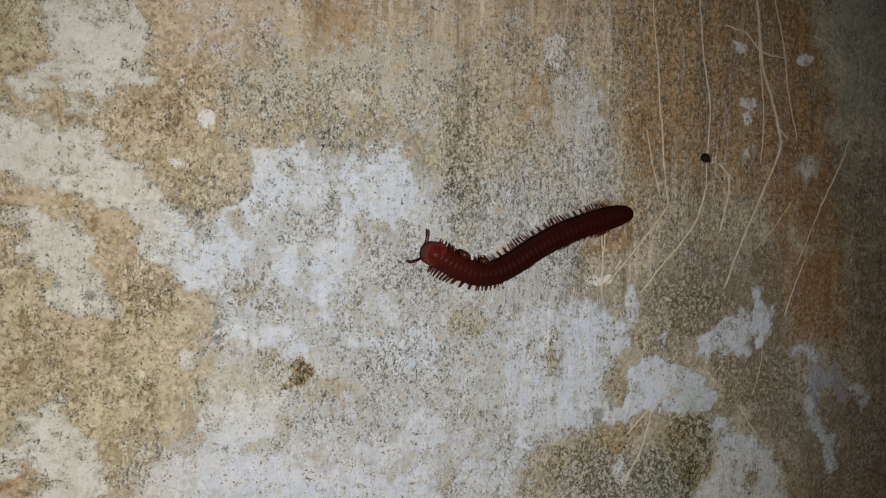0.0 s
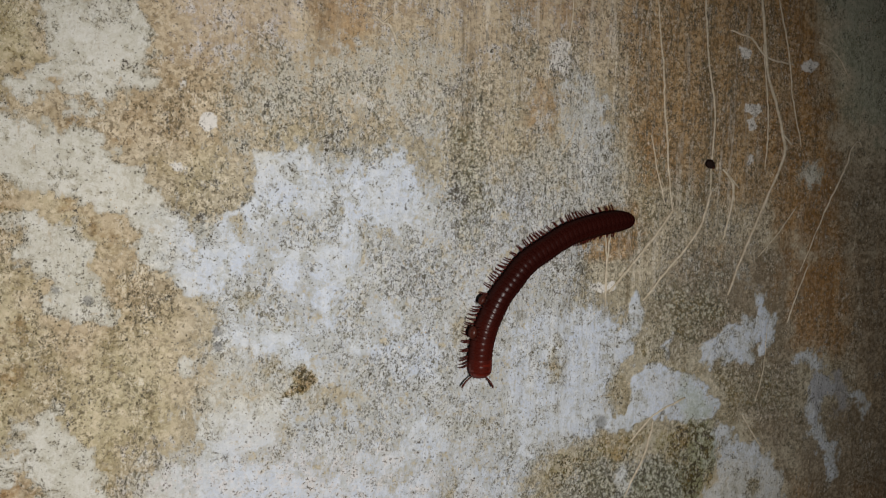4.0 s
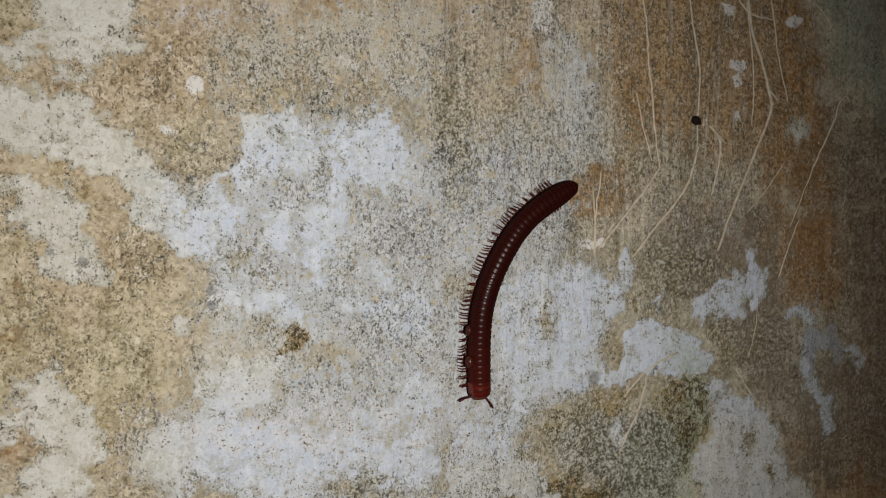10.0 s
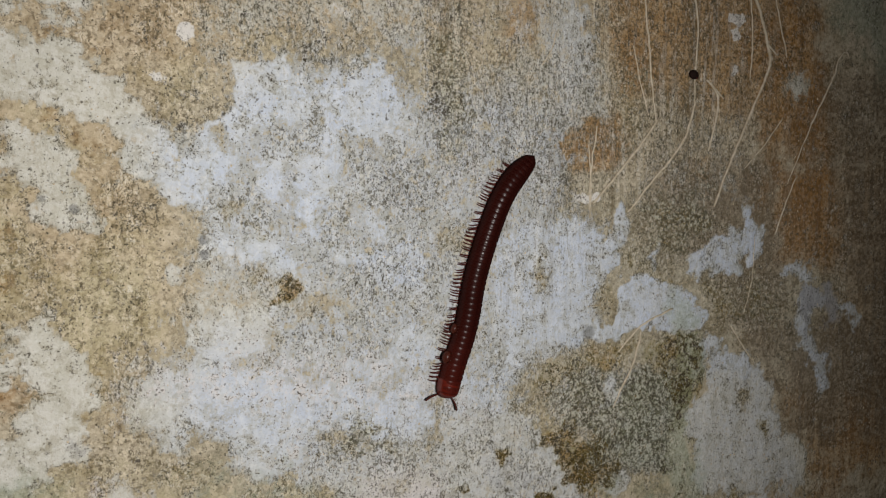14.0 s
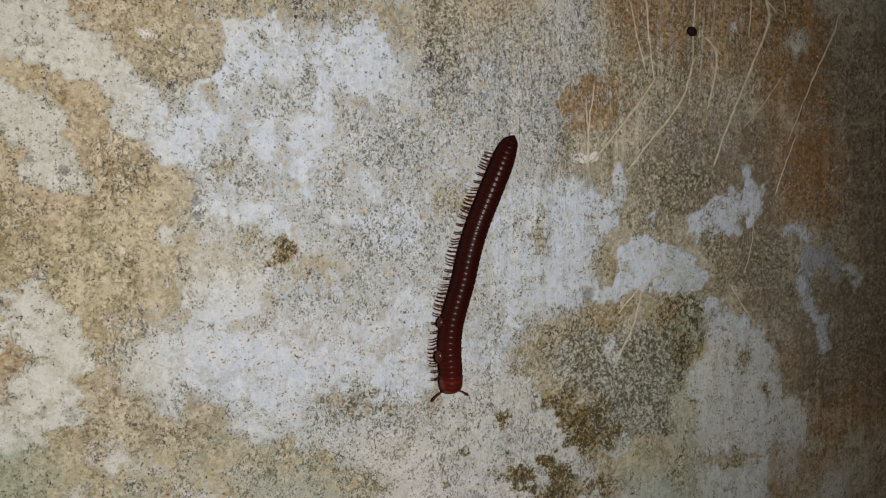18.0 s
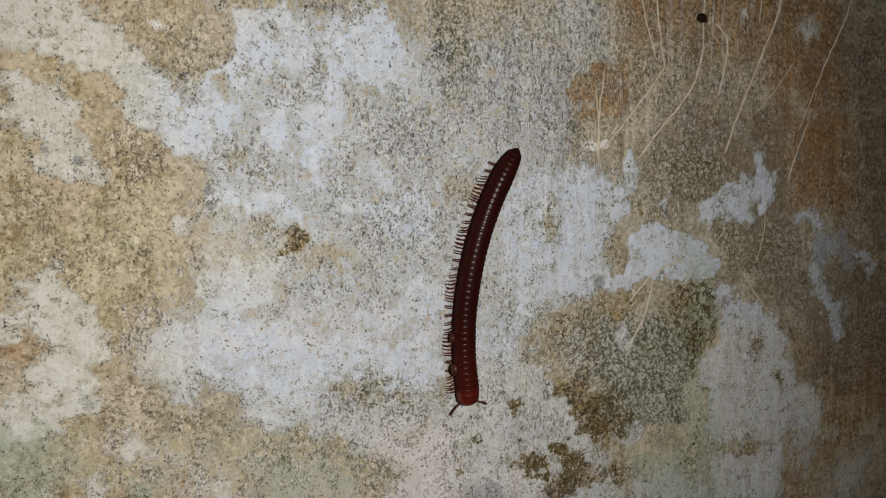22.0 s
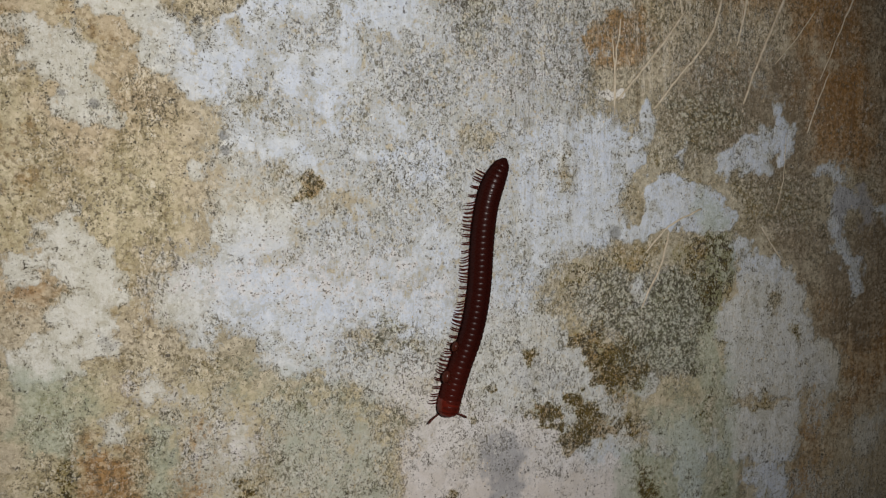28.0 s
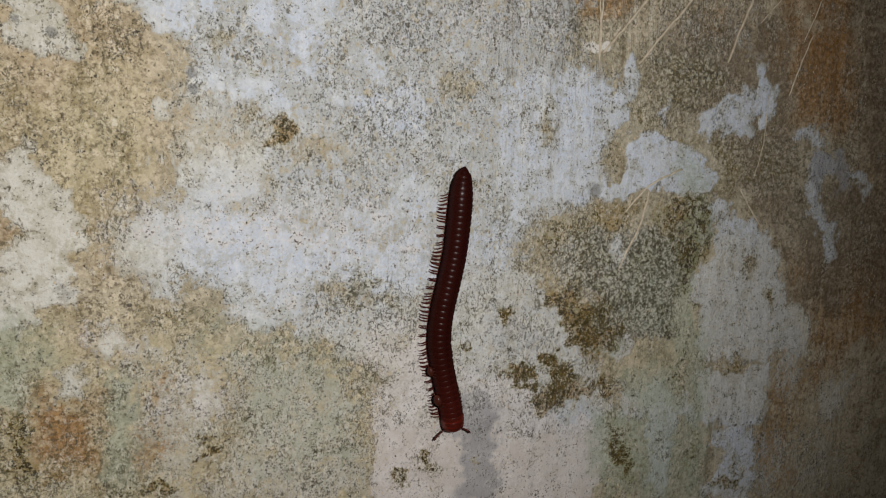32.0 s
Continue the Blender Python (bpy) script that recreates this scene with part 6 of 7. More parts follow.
patch(MOSS, 1, [(5.4, -46.3), (7.1, -42.4), (11.2, -40.9), (15.3, -38.9), (17.5, -42.1), (16.2, -45.7), (20.4, -45.0), (23.8, -43.4), (25.5, -46.7), (22.5, -48.9), (18.3, -50.9), (14.2, -51.6), (12.0, -48.9), (8.6, -47.3)], 0.8, FINE)
patch(MOSS, 0.95, [(-4.0, -44.7), (0.5, -44.6), (1.9, -46.6), (-0.0, -47.5), (-1.4, -49.7), (-3.6, -48.3)], 0.8, FINE)
patch(MOSS, 0.95, [(18.3, -48.4), (22.4, -45.7), (26.9, -46.9), (31.5, -51.2), (30.1, -54.8), (25.9, -58.1), (22.8, -58.4), (19.9, -54.8), (16.4, -55.0), (14.2, -52.9), (18.4, -52.1)], 0.96, FINE)
patch(BROWN, 1, [(18.3, -48.4), (22.4, -45.7), (26.9, -46.9), (31.5, -51.2), (30.1, -54.8), (25.9, -58.1), (22.8, -58.4), (19.9, -54.8)], 2, FINE)
patch(MOSS, 1, [(7.3, -56.3), (10.2, -55.5), (12.2, -57.7), (11.6, -60.0), (8.9, -59.0)], 0.64, FINE)
patch(MOSS, 1, [(-3.2, -55.6), (-0.6, -57.7), (2.0, -57.5), (4.1, -59.0), (6.0, -60.5), (5.5, -64.1), (2.8, -62.5), (0.2, -63.3), (-2.6, -60.5)], 0.72, FINE)
patch(MOSS, 0.95, [(7.4, -60.7), (13.0, -58.3), (16.5, -60.0), (20.1, -65.0), (15.9, -66.9), (10.4, -66.1)], 0.96, FINE)
patch(MOSS, 0.85, [(40.0, -21.7), (46.8, -20.8), (50.7, -23.6), (51.7, -40.3), (46.5, -43.7), (43.0, -37.0), (39.5, -29.1)], 3, FINE)
patch(MOSS, 0.95, [(41.4, -52.3), (44.6, -54.0), (44.8, -57.9), (41.6, -56.9)], 0.64, FINE)
patch(MOSS, 0.63, [(-39.4, -33.8), (-35.5, -32.5), (-32.2, -35.6), (-28.9, -38.7), (-26.0, -40.6), (-27.2, -43.3), (-31.2, -42.2), (-34.5, -40.8), (-38.0, -42.1), (-39.5, -38.7)], 2.2, FINE)
patch(GRIT, 0.9, [(-39.4, -33.8), (-35.5, -32.5), (-32.2, -35.6), (-28.9, -38.7), (-26.0, -40.6), (-27.2, -43.3), (-31.2, -42.2), (-34.5, -40.8), (-38.0, -42.1), (-39.5, -38.7)], 1.5, FINE)
patch(GRIT, 0.9, [(-40.4, -51.7), (-34.8, -53.6), (-26.8, -55.8), (-28.0, -60.2), (-40.6, -58.3)], 2, FINE)
patch(MOSS, 0.55, [(-39.4, -53.0), (-34.8, -53.6), (-26.8, -56.3), (-29.2, -60.0), (-38.4, -58.7)], 2.2, FINE)
patch(PALE, 0.66, [(-47.8, -35.5), (-35.9, -37.1), (-20.6, -39.1), (-16.7, -46.0), (-28.7, -50.5), (-46.0, -48.9), (-50.5, -44.6)], 2.5, FINE)
patch(PALE, 0.94, [(49.9, -3.4), (52.5, -1.4), (55.1, 1.1), (61.6, 1.8), (63.4, 2.8), (66.2, 2.3), (67.1, 6.7), (66.0, 9.7), (68.9, 8.1), (70.9, 5.1), (73.0, 1.3), (72.2, -4.6), (70.3, -5.2), (68.3, -2.1), (66.4, -4.3), (66.0, -7.2), (63.7, -6.3), (60.8, -4.4), (58.1, -6.0), (54.5, -7.9), (51.7, -7.1)], 0.88, FINE)
patch(BROWN, 1, [(22.9, 84.0), (78.9, 91.3), (85.7, 39.2), (59.0, 31.3), (37.6, 37.7), (27.5, 44.0)], 5, FINE)
patch(RUST, 0.3, [(24.4, 84.2), (75.0, 90.8), (81.0, 50.9), (49.5, 42.2), (28.7, 54.6)], 7, FINE)
patch(RUST, 0.68, [(79.6, 10.8), (97.0, 12.0), (99.8, -3.7), (89.4, -6.2), (81.0, -1.2)], 4.2, FINE)
patch(RUST, 0.42, [(103.7, -43.6), (119.5, -42.2), (123.0, -66.0), (102.3, -62.8)], 5.6, FINE)
patch(RUST, 0.38, [(80.4, -40.8), (92.8, -42.3), (93.1, -48.6), (84.8, -49.1)], 5.6, FINE)
patch(MOSS, 0.95, [(39.8, -23.2), (45.9, -21.6), (54.5, -23.1), (54.1, -28.9), (50.5, -30.7), (46.9, -28.1), (42.5, -27.0)], 0.96, FINE)
patch(MOSS, 0.8, [(46.1, -30.9), (53.3, -33.2), (52.6, -40.4), (49.1, -47.2), (46.6, -51.2), (43.8, -45.0), (45.4, -38.0)], 3, FINE)
patch(MOSS, 0.64, [(33.5, -1.8), (42.0, -5.1), (45.6, -9.5), (42.1, -10.7), (35.2, -6.1)], 2.2, FINE)
patch(MOSS, 0.66, [(19.0, -7.8), (26.2, -6.2), (27.8, -9.7), (25.5, -15.0), (20.7, -14.6)], 2.2, FINE)
patch(MOSS, 0.64, [(55.4, -9.4), (63.8, -10.7), (65.9, -18.2), (60.4, -22.2), (56.9, -17.5)], 3, FINE)
patch(SMUT, 0.6, [(57.8, -28.5), (61.6, -31.9), (64.5, -33.2), (61.6, -33.4), (58.4, -30.8)], 0.7, FINE)
patch(SOIL_FALLOFF, 0.5, [(75.7, -22.0), (85.9, -22.9), (88.5, -38.6), (95.1, -45.7), (84.6, -44.4), (77.1, -34.3)], 4, FINE)
patch(PALE, 0.61, [(13.7, -27.5), (23.1, -28.4), (46.3, -29.2), (49.1, -35.3), (46.5, -40.8), (47.5, -45.2), (44.9, -47.8), (45.9, -55.3), (43.3, -58.5), (34.7, -56.5), (29.6, -52.9), (23.1, -54.7), (19.9, -45.9), (13.7, -43.7), (10.6, -39.2), (7.6, -36.2), (4.7, -37.1), (3.2, -33.0), (7.7, -29.5)], 3.8, FINE)
patch(MOSS, 0.66, [(18.4, -23.2), (27.3, -23.4), (33.8, -21.2), (33.9, -26.8), (29.0, -30.5), (22.5, -32.5), (17.8, -30.6)], 3, FINE)
patch(BROWN, 0.7, [(18.4, -23.2), (27.3, -23.4), (30.6, -26.5), (22.5, -32.5), (17.8, -30.6)], 2, FINE)
patch(MOSS, 0.61, [(33.2, 13.2), (53.9, 12.8), (61.5, 5.4), (50.7, -1.3), (45.5, -5.3), (33.5, -1.8), (36.7, 6.3)], 4.5, FINE)
patch(GRIT, 0.9, [(33.2, 13.2), (53.9, 12.8), (61.5, 5.4), (50.7, -1.3), (45.5, -5.3), (33.5, -1.8), (36.7, 6.3)], 3, FINE)
patch(MOSS, 0.52, [(54.5, -7.2), (79.2, -7.2), (83.7, -19.6), (71.9, -24.7), (58.5, -20.6)], 4.5, FINE)
patch(GRIT, 0.7, [(54.5, -7.2), (79.2, -7.2), (83.7, -19.6), (71.9, -24.7), (58.5, -20.6)], 3, FINE)
strip(MOSS, 0.14, [(22.5, -32.5), (24.9, -30.0), (27.7, -30.3), (29.1, -33.2), (28.8, -37.4), (26.7, -38.2), (24.2, -36.1)], 1.5, FINE)
strip(MOSS, 0.23, [(11.4, -31.2), (15.2, -31.0), (16.0, -33.8), (13.7, -34.9)], 1.5, FINE)
strip(MOSS, 0.28, [(28.8, -45.7), (32.9, -47.6), (31.3, -50.3), (28.0, -49.1)], 1.5, FINE)
strip(MOSS, 0.28, [(36.2, -39.5), (40.5, -41.5), (39.7, -45.7), (36.2, -43.8)], 1.5, FINE)
strip(MOSS, 0.28, [(34.6, -50.7), (38.0, -50.5), (39.8, -54.4), (35.5, -54.5)], 1.5, FINE)
patch(PALE, 0.66, [(98.2, -78.7), (104.6, -76.3), (109.8, -82.1), (106.1, -88.4), (97.0, -86.9)], 2.5, FINE)
patch(PALE, 0.55, [(78.9, -55.3), (93.7, -58.5), (92.9, -69.7), (87.5, -78.8), (80.9, -74.5)], 3.8, FINE)
patch(PALE, 0.41, [(73.9, -86.3), (106.1, -88.4), (113.6, -110.8), (91.3, -113.2), (75.8, -106.5)], 5, FINE)
# the beam's cold centre, painted into the wash here too
patch(COOL, 1, [(-53.6, -9.5), (-22.4, -8.0), (-17.6, -23.2), (-19.3, -39.3), (-35.9, -37.1), (-45.3, -29.9), (-55.4, -24.1)], 5, FINE)
patch(PALE, 0.69, [(79.5, 43.4), (85.4, 45.2), (87.8, 39.3), (81.8, 37.6)], 1.9, FINE)
strip(GRIT, 0.1, [(-83.8, -38.5), (-69.9, -35.7), (-55.2, -40.6), (-39.2, -48.3), (-34.5, -61.3), (-35.3, -81.6), (-72.7, -73.8), (-81.6, -67.4), (-84.7, -53.5)], 4, FINE)
strip(GRIT, 0.25, [(-104.1, -36.3), (-91.1, -36.7), (-84.0, -42.8), (-85.7, -71.1), (-106.6, -66.8)], 3, FINE)
strip(SOIL_FALLOFF, 0.1, [(-104.1, -36.3), (-83.8, -38.5), (-61.6, -36.5), (-36.8, -48.6), (-34.5, -61.3), (-35.3, -81.6), (-106.6, -66.8)], 4, FINE)
patch(RUST, 0.85, [(-79.2, -51.6), (-74.6, -49.5), (-72.5, -52.0), (-72.4, -57.6), (-73.7, -62.0), (-76.3, -63.3), (-79.3, -65.6), (-81.7, -69.7), (-82.2, -63.9), (-79.6, -59.8), (-76.5, -58.1), (-77.9, -54.5)], 2.1, FINE)
patch(RUST, 0.68, [(-96.3, -53.8), (-91.2, -52.5), (-86.1, -52.7), (-85.8, -59.9), (-87.4, -66.3), (-93.1, -67.4), (-96.5, -62.3)], 2.8, FINE)
patch(MINT, 0.9, [(-104.3, -38.2), (-97.4, -38.5), (-96.6, -45.3), (-99.0, -53.4), (-105.5, -53.3)], 3, FINE)
patch(MINT, 0.8, [(-84.4, -49.2), (-81.0, -48.6), (-80.4, -56.4), (-81.4, -64.0), (-83.2, -69.4), (-86.1, -68.8), (-86.0, -59.9)], 2, FINE)
patch(MOSS, 0.48, [(-83.8, -47.1), (-79.4, -46.0), (-74.6, -49.5), (-75.8, -52.6), (-81.8, -53.9)], 3.8, FINE)
patch(MOSS, 0.46, [(-60.7, -41.1), (-50.8, -42.2), (-40.4, -48.2), (-36.9, -56.0), (-46.5, -54.6), (-55.5, -48.6)], 4.5, FINE)
patch(MOSS, 0.53, [(-67.9, -60.7), (-60.3, -60.8), (-59.3, -64.5), (-65.0, -68.3), (-69.2, -66.3)], 3, FINE)
patch(MOSS, 0.46, [(-46.7, -65.5), (-37.0, -63.4), (-35.2, -72.6), (-42.1, -76.3), (-48.6, -72.6)], 3.8, FINE)
patch(MINT, 0.42, [(-65.8, -36.1), (-53.0, -40.8), (-36.8, -49.8), (-34.5, -63.8), (-37.2, -78.6), (-60.8, -73.9), (-62.4, -56.9), (-70.3, -44.5)], 5, FINE)
patch(MINT, 0.8, [(42.4, -31.3), (49.4, -31.8), (52.0, -42.0), (48.1, -50.4), (51.0, -65.5), (45.8, -67.8), (43.0, -52.7)], 3, FINE)
patch(MINT, 0.85, [(21.4, -72.8), (31.2, -71.5), (38.4, -77.1), (41.3, -94.4), (23.9, -92.4), (20.9, -81.5)], 3, FINE)
patch(RUST, 0.94, [(-78.4, -50.0), (-74.1, -49.7), (-72.3, -52.6), (-72.3, -57.7), (-73.4, -62.1), (-76.8, -62.8), (-76.0, -58.2), (-76.8, -53.6)], 1.7, FINE)
patch(MOSS, 0.8, [(-101.7, -54.0), (-97.6, -53.6), (-96.6, -58.0), (-98.3, -62.0), (-94.7, -63.8), (-94.0, -67.2), (-103.0, -65.4)], 1.8, FINE)
patch(MOSS, 0.57, [(-80.5, -66.5), (-72.4, -66.9), (-71.5, -71.7), (-80.8, -71.0)], 1.8, FINE)
patch(RUST, 0.81, [(5.9, 19.8), (9.6, 26.0), (14.7, 29.2), (23.8, 31.3), (28.7, 32.7), (29.2, 26.2), (26.1, 20.4), (17.6, 18.2), (9.5, 17.0)], 2.8, FINE)
patch(MOSS, 0.46, [(11.7, 19.8), (20.7, 20.4), (25.3, 19.1), (19.2, 17.0), (12.4, 17.0)], 2.2, FINE)
patch(MINT, 1, [(47.8, -21.9), (54.5, -23.6), (53.9, -32.1), (51.1, -41.9), (52.9, -53.8), (49.2, -65.3), (46.0, -58.9), (45.7, -41.5), (46.7, -31.6)], 2.5, FINE)
patch(MOSS, 0.61, [(50.2, -30.4), (54.4, -31.4), (53.7, -40.7), (50.6, -47.7), (48.7, -41.7)], 2.2, FINE)
patch(RUST, 0.42, [(71.4, 25.9), (88.5, 28.1), (97.0, 8.6), (81.6, 2.7), (71.0, 12.3)], 5.6, FINE)

def spot(name, x, z, size, strength=1.0):
    far = np.hypot(GX - x, GZ - z) / size
    paint[name] = np.maximum(paint[name], strength * np.clip(1.6 - far, 0, 1))


for x, z, size in ((-88.9, 11.6, 0.9), (-66.6, 5.3, 0.9), (-66.6, 2.6, 0.9), (-54.4, 33.4, 0.3), (20.9, -19.6, 1.6), (-94, 13.5, 0.6), (-12, 9.0, 0.4)):
    spot(PIT, x, z, size)
for x, z, size in ((-70.4, 26.6, 0.96), (-65.7, 28.2, 0.72), (-67.0, 43.3, 0.4), (-25.9, 56.9, 0.72), (-24.8, 56.8, 0.56), (-23.2, 48.5, 0.64), (-17.8, 39.5, 0.48), (-16.7, 30.9, 0.88), (-16.0, 29.9, 0.64), (-17.8, 26.9, 0.48), (-45.4, 43.4, 0.64), (-43.9, 43.8, 0.72), (-38.9, 43.0, 0.64), (-42.5, 44.7, 0.48), (-48.3, 46.6, 0.48), (-13.9, 51.7, 0.64), (-13.2, 52.9, 0.64), (-11.2, 63.1, 0.48), (-23.4, 70.0, 0.72), (-4.7, 67.6, 0.48)):
    spot(SMUT, x, z, size * 0.6, 0.8)
for x, z, size in ((-6.2, 62.0, 0.8), (-36.6, 49.6, 0.4), (-58.2, 48.1, 0.72), (-58.7, 46.5, 0.64), (-72.6, 32.6, 0.64), (-54.7, 22.6, 0.48), (-25.4, -19.9, 0.64), (-24.4, -19.4, 0.48), (-22.1, -21.1, 0.56), (-64.6, -17.4, 0.4), (-64.8, -18.9, 0.48), (-36.3, -4.7, 0.48), (-45.8, -10.1, 0.64), (-69.5, -9.3, 0.64), (-96.1, 12.2, 0.64), (-97.3, -14.2, 0.72), (-84.2, 0.0, 0.56), (-87.0, -11.1, 0.48), (-76.0, 9.5, 0.56), (-82.5, 4.6, 0.56), (-95.6, -3.8, 0.8)):
    spot(SMUT, x, z, size * 0.6, 0.8)
spot(WHITE, 22.3, 12.6, 1.1, 0.9)
# away from the seen stretch the same stains go on at random
away = np.clip(np.maximum(np.maximum(-108 - GX, GX - 128), np.maximum(-118 - GZ, GZ - 88)) / 12, 0, 1)
wide = lattice(41, 60, GX, GZ) * 0.6 + lattice(42, 25, GX, GZ) * 0.4
paint[PALE] = np.maximum(paint[PALE], away * np.clip((wide - 0.35) * 3, 0, 0.8))
paint[BROWN] = np.maximum(paint[BROWN], away * np.clip((0.5 - wide) * 3, 0, 0.7))


def wall_relief():
    """Height of the crust over the wall's plane, in millimetres."""
    near = np.clip(1 - away * 2, 0, 1)
    relief = 0.10 * paint[PALE] + 0.12 * paint[WHITE] + 0.16 * paint[MOSS] - 0.25 * np.clip(paint[PIT], 0, 1)
    relief += 0.30 * (lattice(51, 9, GX, GZ) - 0.5) + 0.16 * (lattice(52, 2.2, GX, GZ) - 0.5)
    relief += 0.14 * (lattice(53, 1.3, GX, GZ * 0.12) - 0.5)
    return relief * near


RELIEF = wall_relief()


def build_wall():
    ny, nx = GX.shape
    front = np.stack([GX / 1000, -RELIEF / 1000, 1.2 + GZ / 1000], -1).reshape(-1, 3)
    back = front.copy()
    back[:, 1] = 0.24
    edge = np.concatenate([np.arange(nx), (np.arange(1, ny)) * nx + nx - 1, ny * nx - 2 - np.arange(nx - 1), (np.arange(ny - 2, 0, -1)) * nx])
    i = (np.arange(ny - 1)[:, None] * nx + np.arange(nx - 1)[None]).ravel()
    faces = np.stack([i, i + 1, i + nx + 1, i + nx], -1)
    rim = len(front) + np.arange(len(edge))
    sides = np.stack([edge, rim, np.roll(rim, -1), np.roll(edge, -1)], -1)
    verts = np.concatenate([front, back[edge]])
    data = bpy.data.meshes.new("wall")
    data.from_pydata(verts.tolist(), [], np.concatenate([faces, sides]).tolist() + [rim[::-1].tolist()])
    for name in FIELDS:
        values = np.concatenate([paint[name].ravel(), np.zeros(len(edge))]).astype(np.float32)
        data.attributes.new(name, "FLOAT", "POINT").data.foreach_set("value", values)
    data.polygons.foreach_set("use_smooth", np.ones(len(data.polygons), bool))
    data.materials.append(WALL)
    return tagged(new("wall_north", data), "weathered lime-washed wall mottled with ochre stains and algae", "wall", kind="structure")


build_wall()


# ---- mesh helpers ----
def lathe(rings, sides=20, caps=(True, True), squash=1.0):
    """A body turned about z from (z, radius) pairs."""
    bm = bmesh.new()
    loops = []
    for z, r in rings:
        loops.append([bm.verts.new((r * math.cos(a), squash * r * math.sin(a), z)) for a in (math.tau * k / sides for k in range(sides))])
    for a, b in zip(loops, loops[1:]):
        for k in range(sides):
            bm.faces.new((a[k], a[(k + 1) % sides], b[(k + 1) % sides], b[k]))
    if caps[0]:
        bm.faces.new(loops[0][::-1])
    if caps[1]:
        bm.faces.new(loops[-1])
    return bm


def tube(points, radii, sides=7, bm=None):
    """A tapered tube along points."""
    bm = bm or bmesh.new()
    pts = [Vector(p) for p in points]
    loops = []
    for k, (p, r) in enumerate(zip(pts, radii)):
        way = (pts[min(k + 1, len(pts) - 1)] - pts[max(k - 1, 0)]).normalized()
        side = way.cross(Vector((0, 1, 0.013))).normalized()
        other = side.cross(way)
        loops.append([bm.verts.new(p + r * (math.cos(a) * side + math.sin(a) * other)) for a in (math.tau * j / sides for j in range(sides))])
    for a, b in zip(loops, loops[1:]):
        for j in range(sides):
            bm.faces.new((a[j], a[(j + 1) % sides], b[(j + 1) % sides], b[j]))
    bm.faces.new(loops[0][::-1]), bm.faces.new(loops[-1])
    return bm


def mesh_of(name, bm, material_, smooth=True):
    bmesh.ops.recalc_face_normals(bm, faces=bm.faces)
    data = bpy.data.meshes.new(name)
    bm.to_mesh(data)
    bm.free()
    data.polygons.foreach_set("use_smooth", [smooth] * len(data.polygons))
    data.materials.append(material_)
    return data


def part(name, data, parent, m=None, label=""):
    ob = new(name, data)
    ob.parent = parent
    if m is not None:
        ob.matrix_basis = m
    return tagged(ob, label) if label else ob


def ball(bm, centre, size, u=14, v=10):
    m = Matrix.Translation(centre) @ Matrix.Diagonal((*size, 1))
    bmesh.ops.create_uvsphere(bm, u_segments=u, v_segments=v, radius=1, matrix=m)


# ---- loose grains on the wall ----
def grains(name, count, weight, small, large, mat, label, category, seed_):
    """Thousands of little crumbs stuck to the wall, thick where weight is high; sizes in millimetres."""
    rng = np.random.default_rng(seed_)
    seen = (GX > -110) & (GX < 134) & (GZ > -120) & (GZ < 90)
    odds = np.clip(weight, 0, None) * seen
    pick = rng.choice(odds.size, count, p=(odds / odds.sum()).ravel())
    x = GX.ravel()[pick] + rng.uniform(-0.3, 0.3, count)
    z = GZ.ravel()[pick] + rng.uniform(-0.3, 0.3, count)
    y = -RELIEF.ravel()[pick]
    size = small + (large - small) * rng.random(count) ** 2.5
    form = np.array([(1, 0, 0), (0.3, 0, 0.95), (-0.8, 0, 0.6), (-0.8, 0, -0.6), (0.3, 0, -0.95), (0.05, -0.7, 0.1), (-0.1, 0.6, 0)])
    turn = rng.uniform(0, math.tau, count)
    co = form[None] * size[:, None, None] * rng.uniform(0.7, 1.35, (count, 7, 1))
    cx = co[:, :, 0] * np.cos(turn)[:, None] - co[:, :, 2] * np.sin(turn)[:, None]
    cz = (co[:, :, 0] * np.sin(turn)[:, None] + co[:, :, 2] * np.cos(turn)[:, None]) * rng.uniform(0.8, 1.5, (count, 1))
    verts = np.stack([(cx + x[:, None]) / 1000, (co[:, :, 1] + y[:, None]) / 1000, 1.2 + (cz + z[:, None]) / 1000], -1).reshape(-1, 3)
    tris = np.array([(0, 1, 5), (1, 2, 5), (2, 3, 5), (3, 4, 5), (4, 0, 5), (1, 0, 6), (2, 1, 6), (3, 2, 6), (4, 3, 6), (0, 4, 6)])
    faces = (tris[None] + 7 * np.arange(count)[:, None, None]).reshape(-1, 3)
    data = bpy.data.meshes.new(name)
    data.from_pydata(verts.tolist(), [], faces.tolist())
    data.materials.append(mat)
    tagged(new(name, data), label, category, kind="stuff")


mottle = lattice(61, 6, GX, GZ) * 0.5 + lattice(62, 2.2, GX, GZ) * 0.5
bare = np.clip(1 - paint[PALE], 0.05, 1)
grains("moss_clumps", 5200, np.clip(paint[MOSS] - 0.62, 0, 1) * np.clip(mottle - 0.38, 0, 1), 0.07, 0.26, MOSSY, "dark olive moss clumps growing on the wall", "moss", 71)
grains("lime_crumbs", 5200, bare * np.clip(mottle - 0.45, 0, 1) ** 1.5 + 0.05 * paint[OCHRE] * np.clip(paint[RUST], 0, 0.6), 0.06, 0.22, CRUMB, "cream lime crumbs stuck to the bare plaster", "crumbs", 72)
grains("dirt_grains", 6000, bare * np.clip(mottle - 0.42, 0, 1) * (0.1 + paint[GRIT]), 0.05, 0.20, DIRT, "black dirt grains stuck to the wall", "dirt", 73)


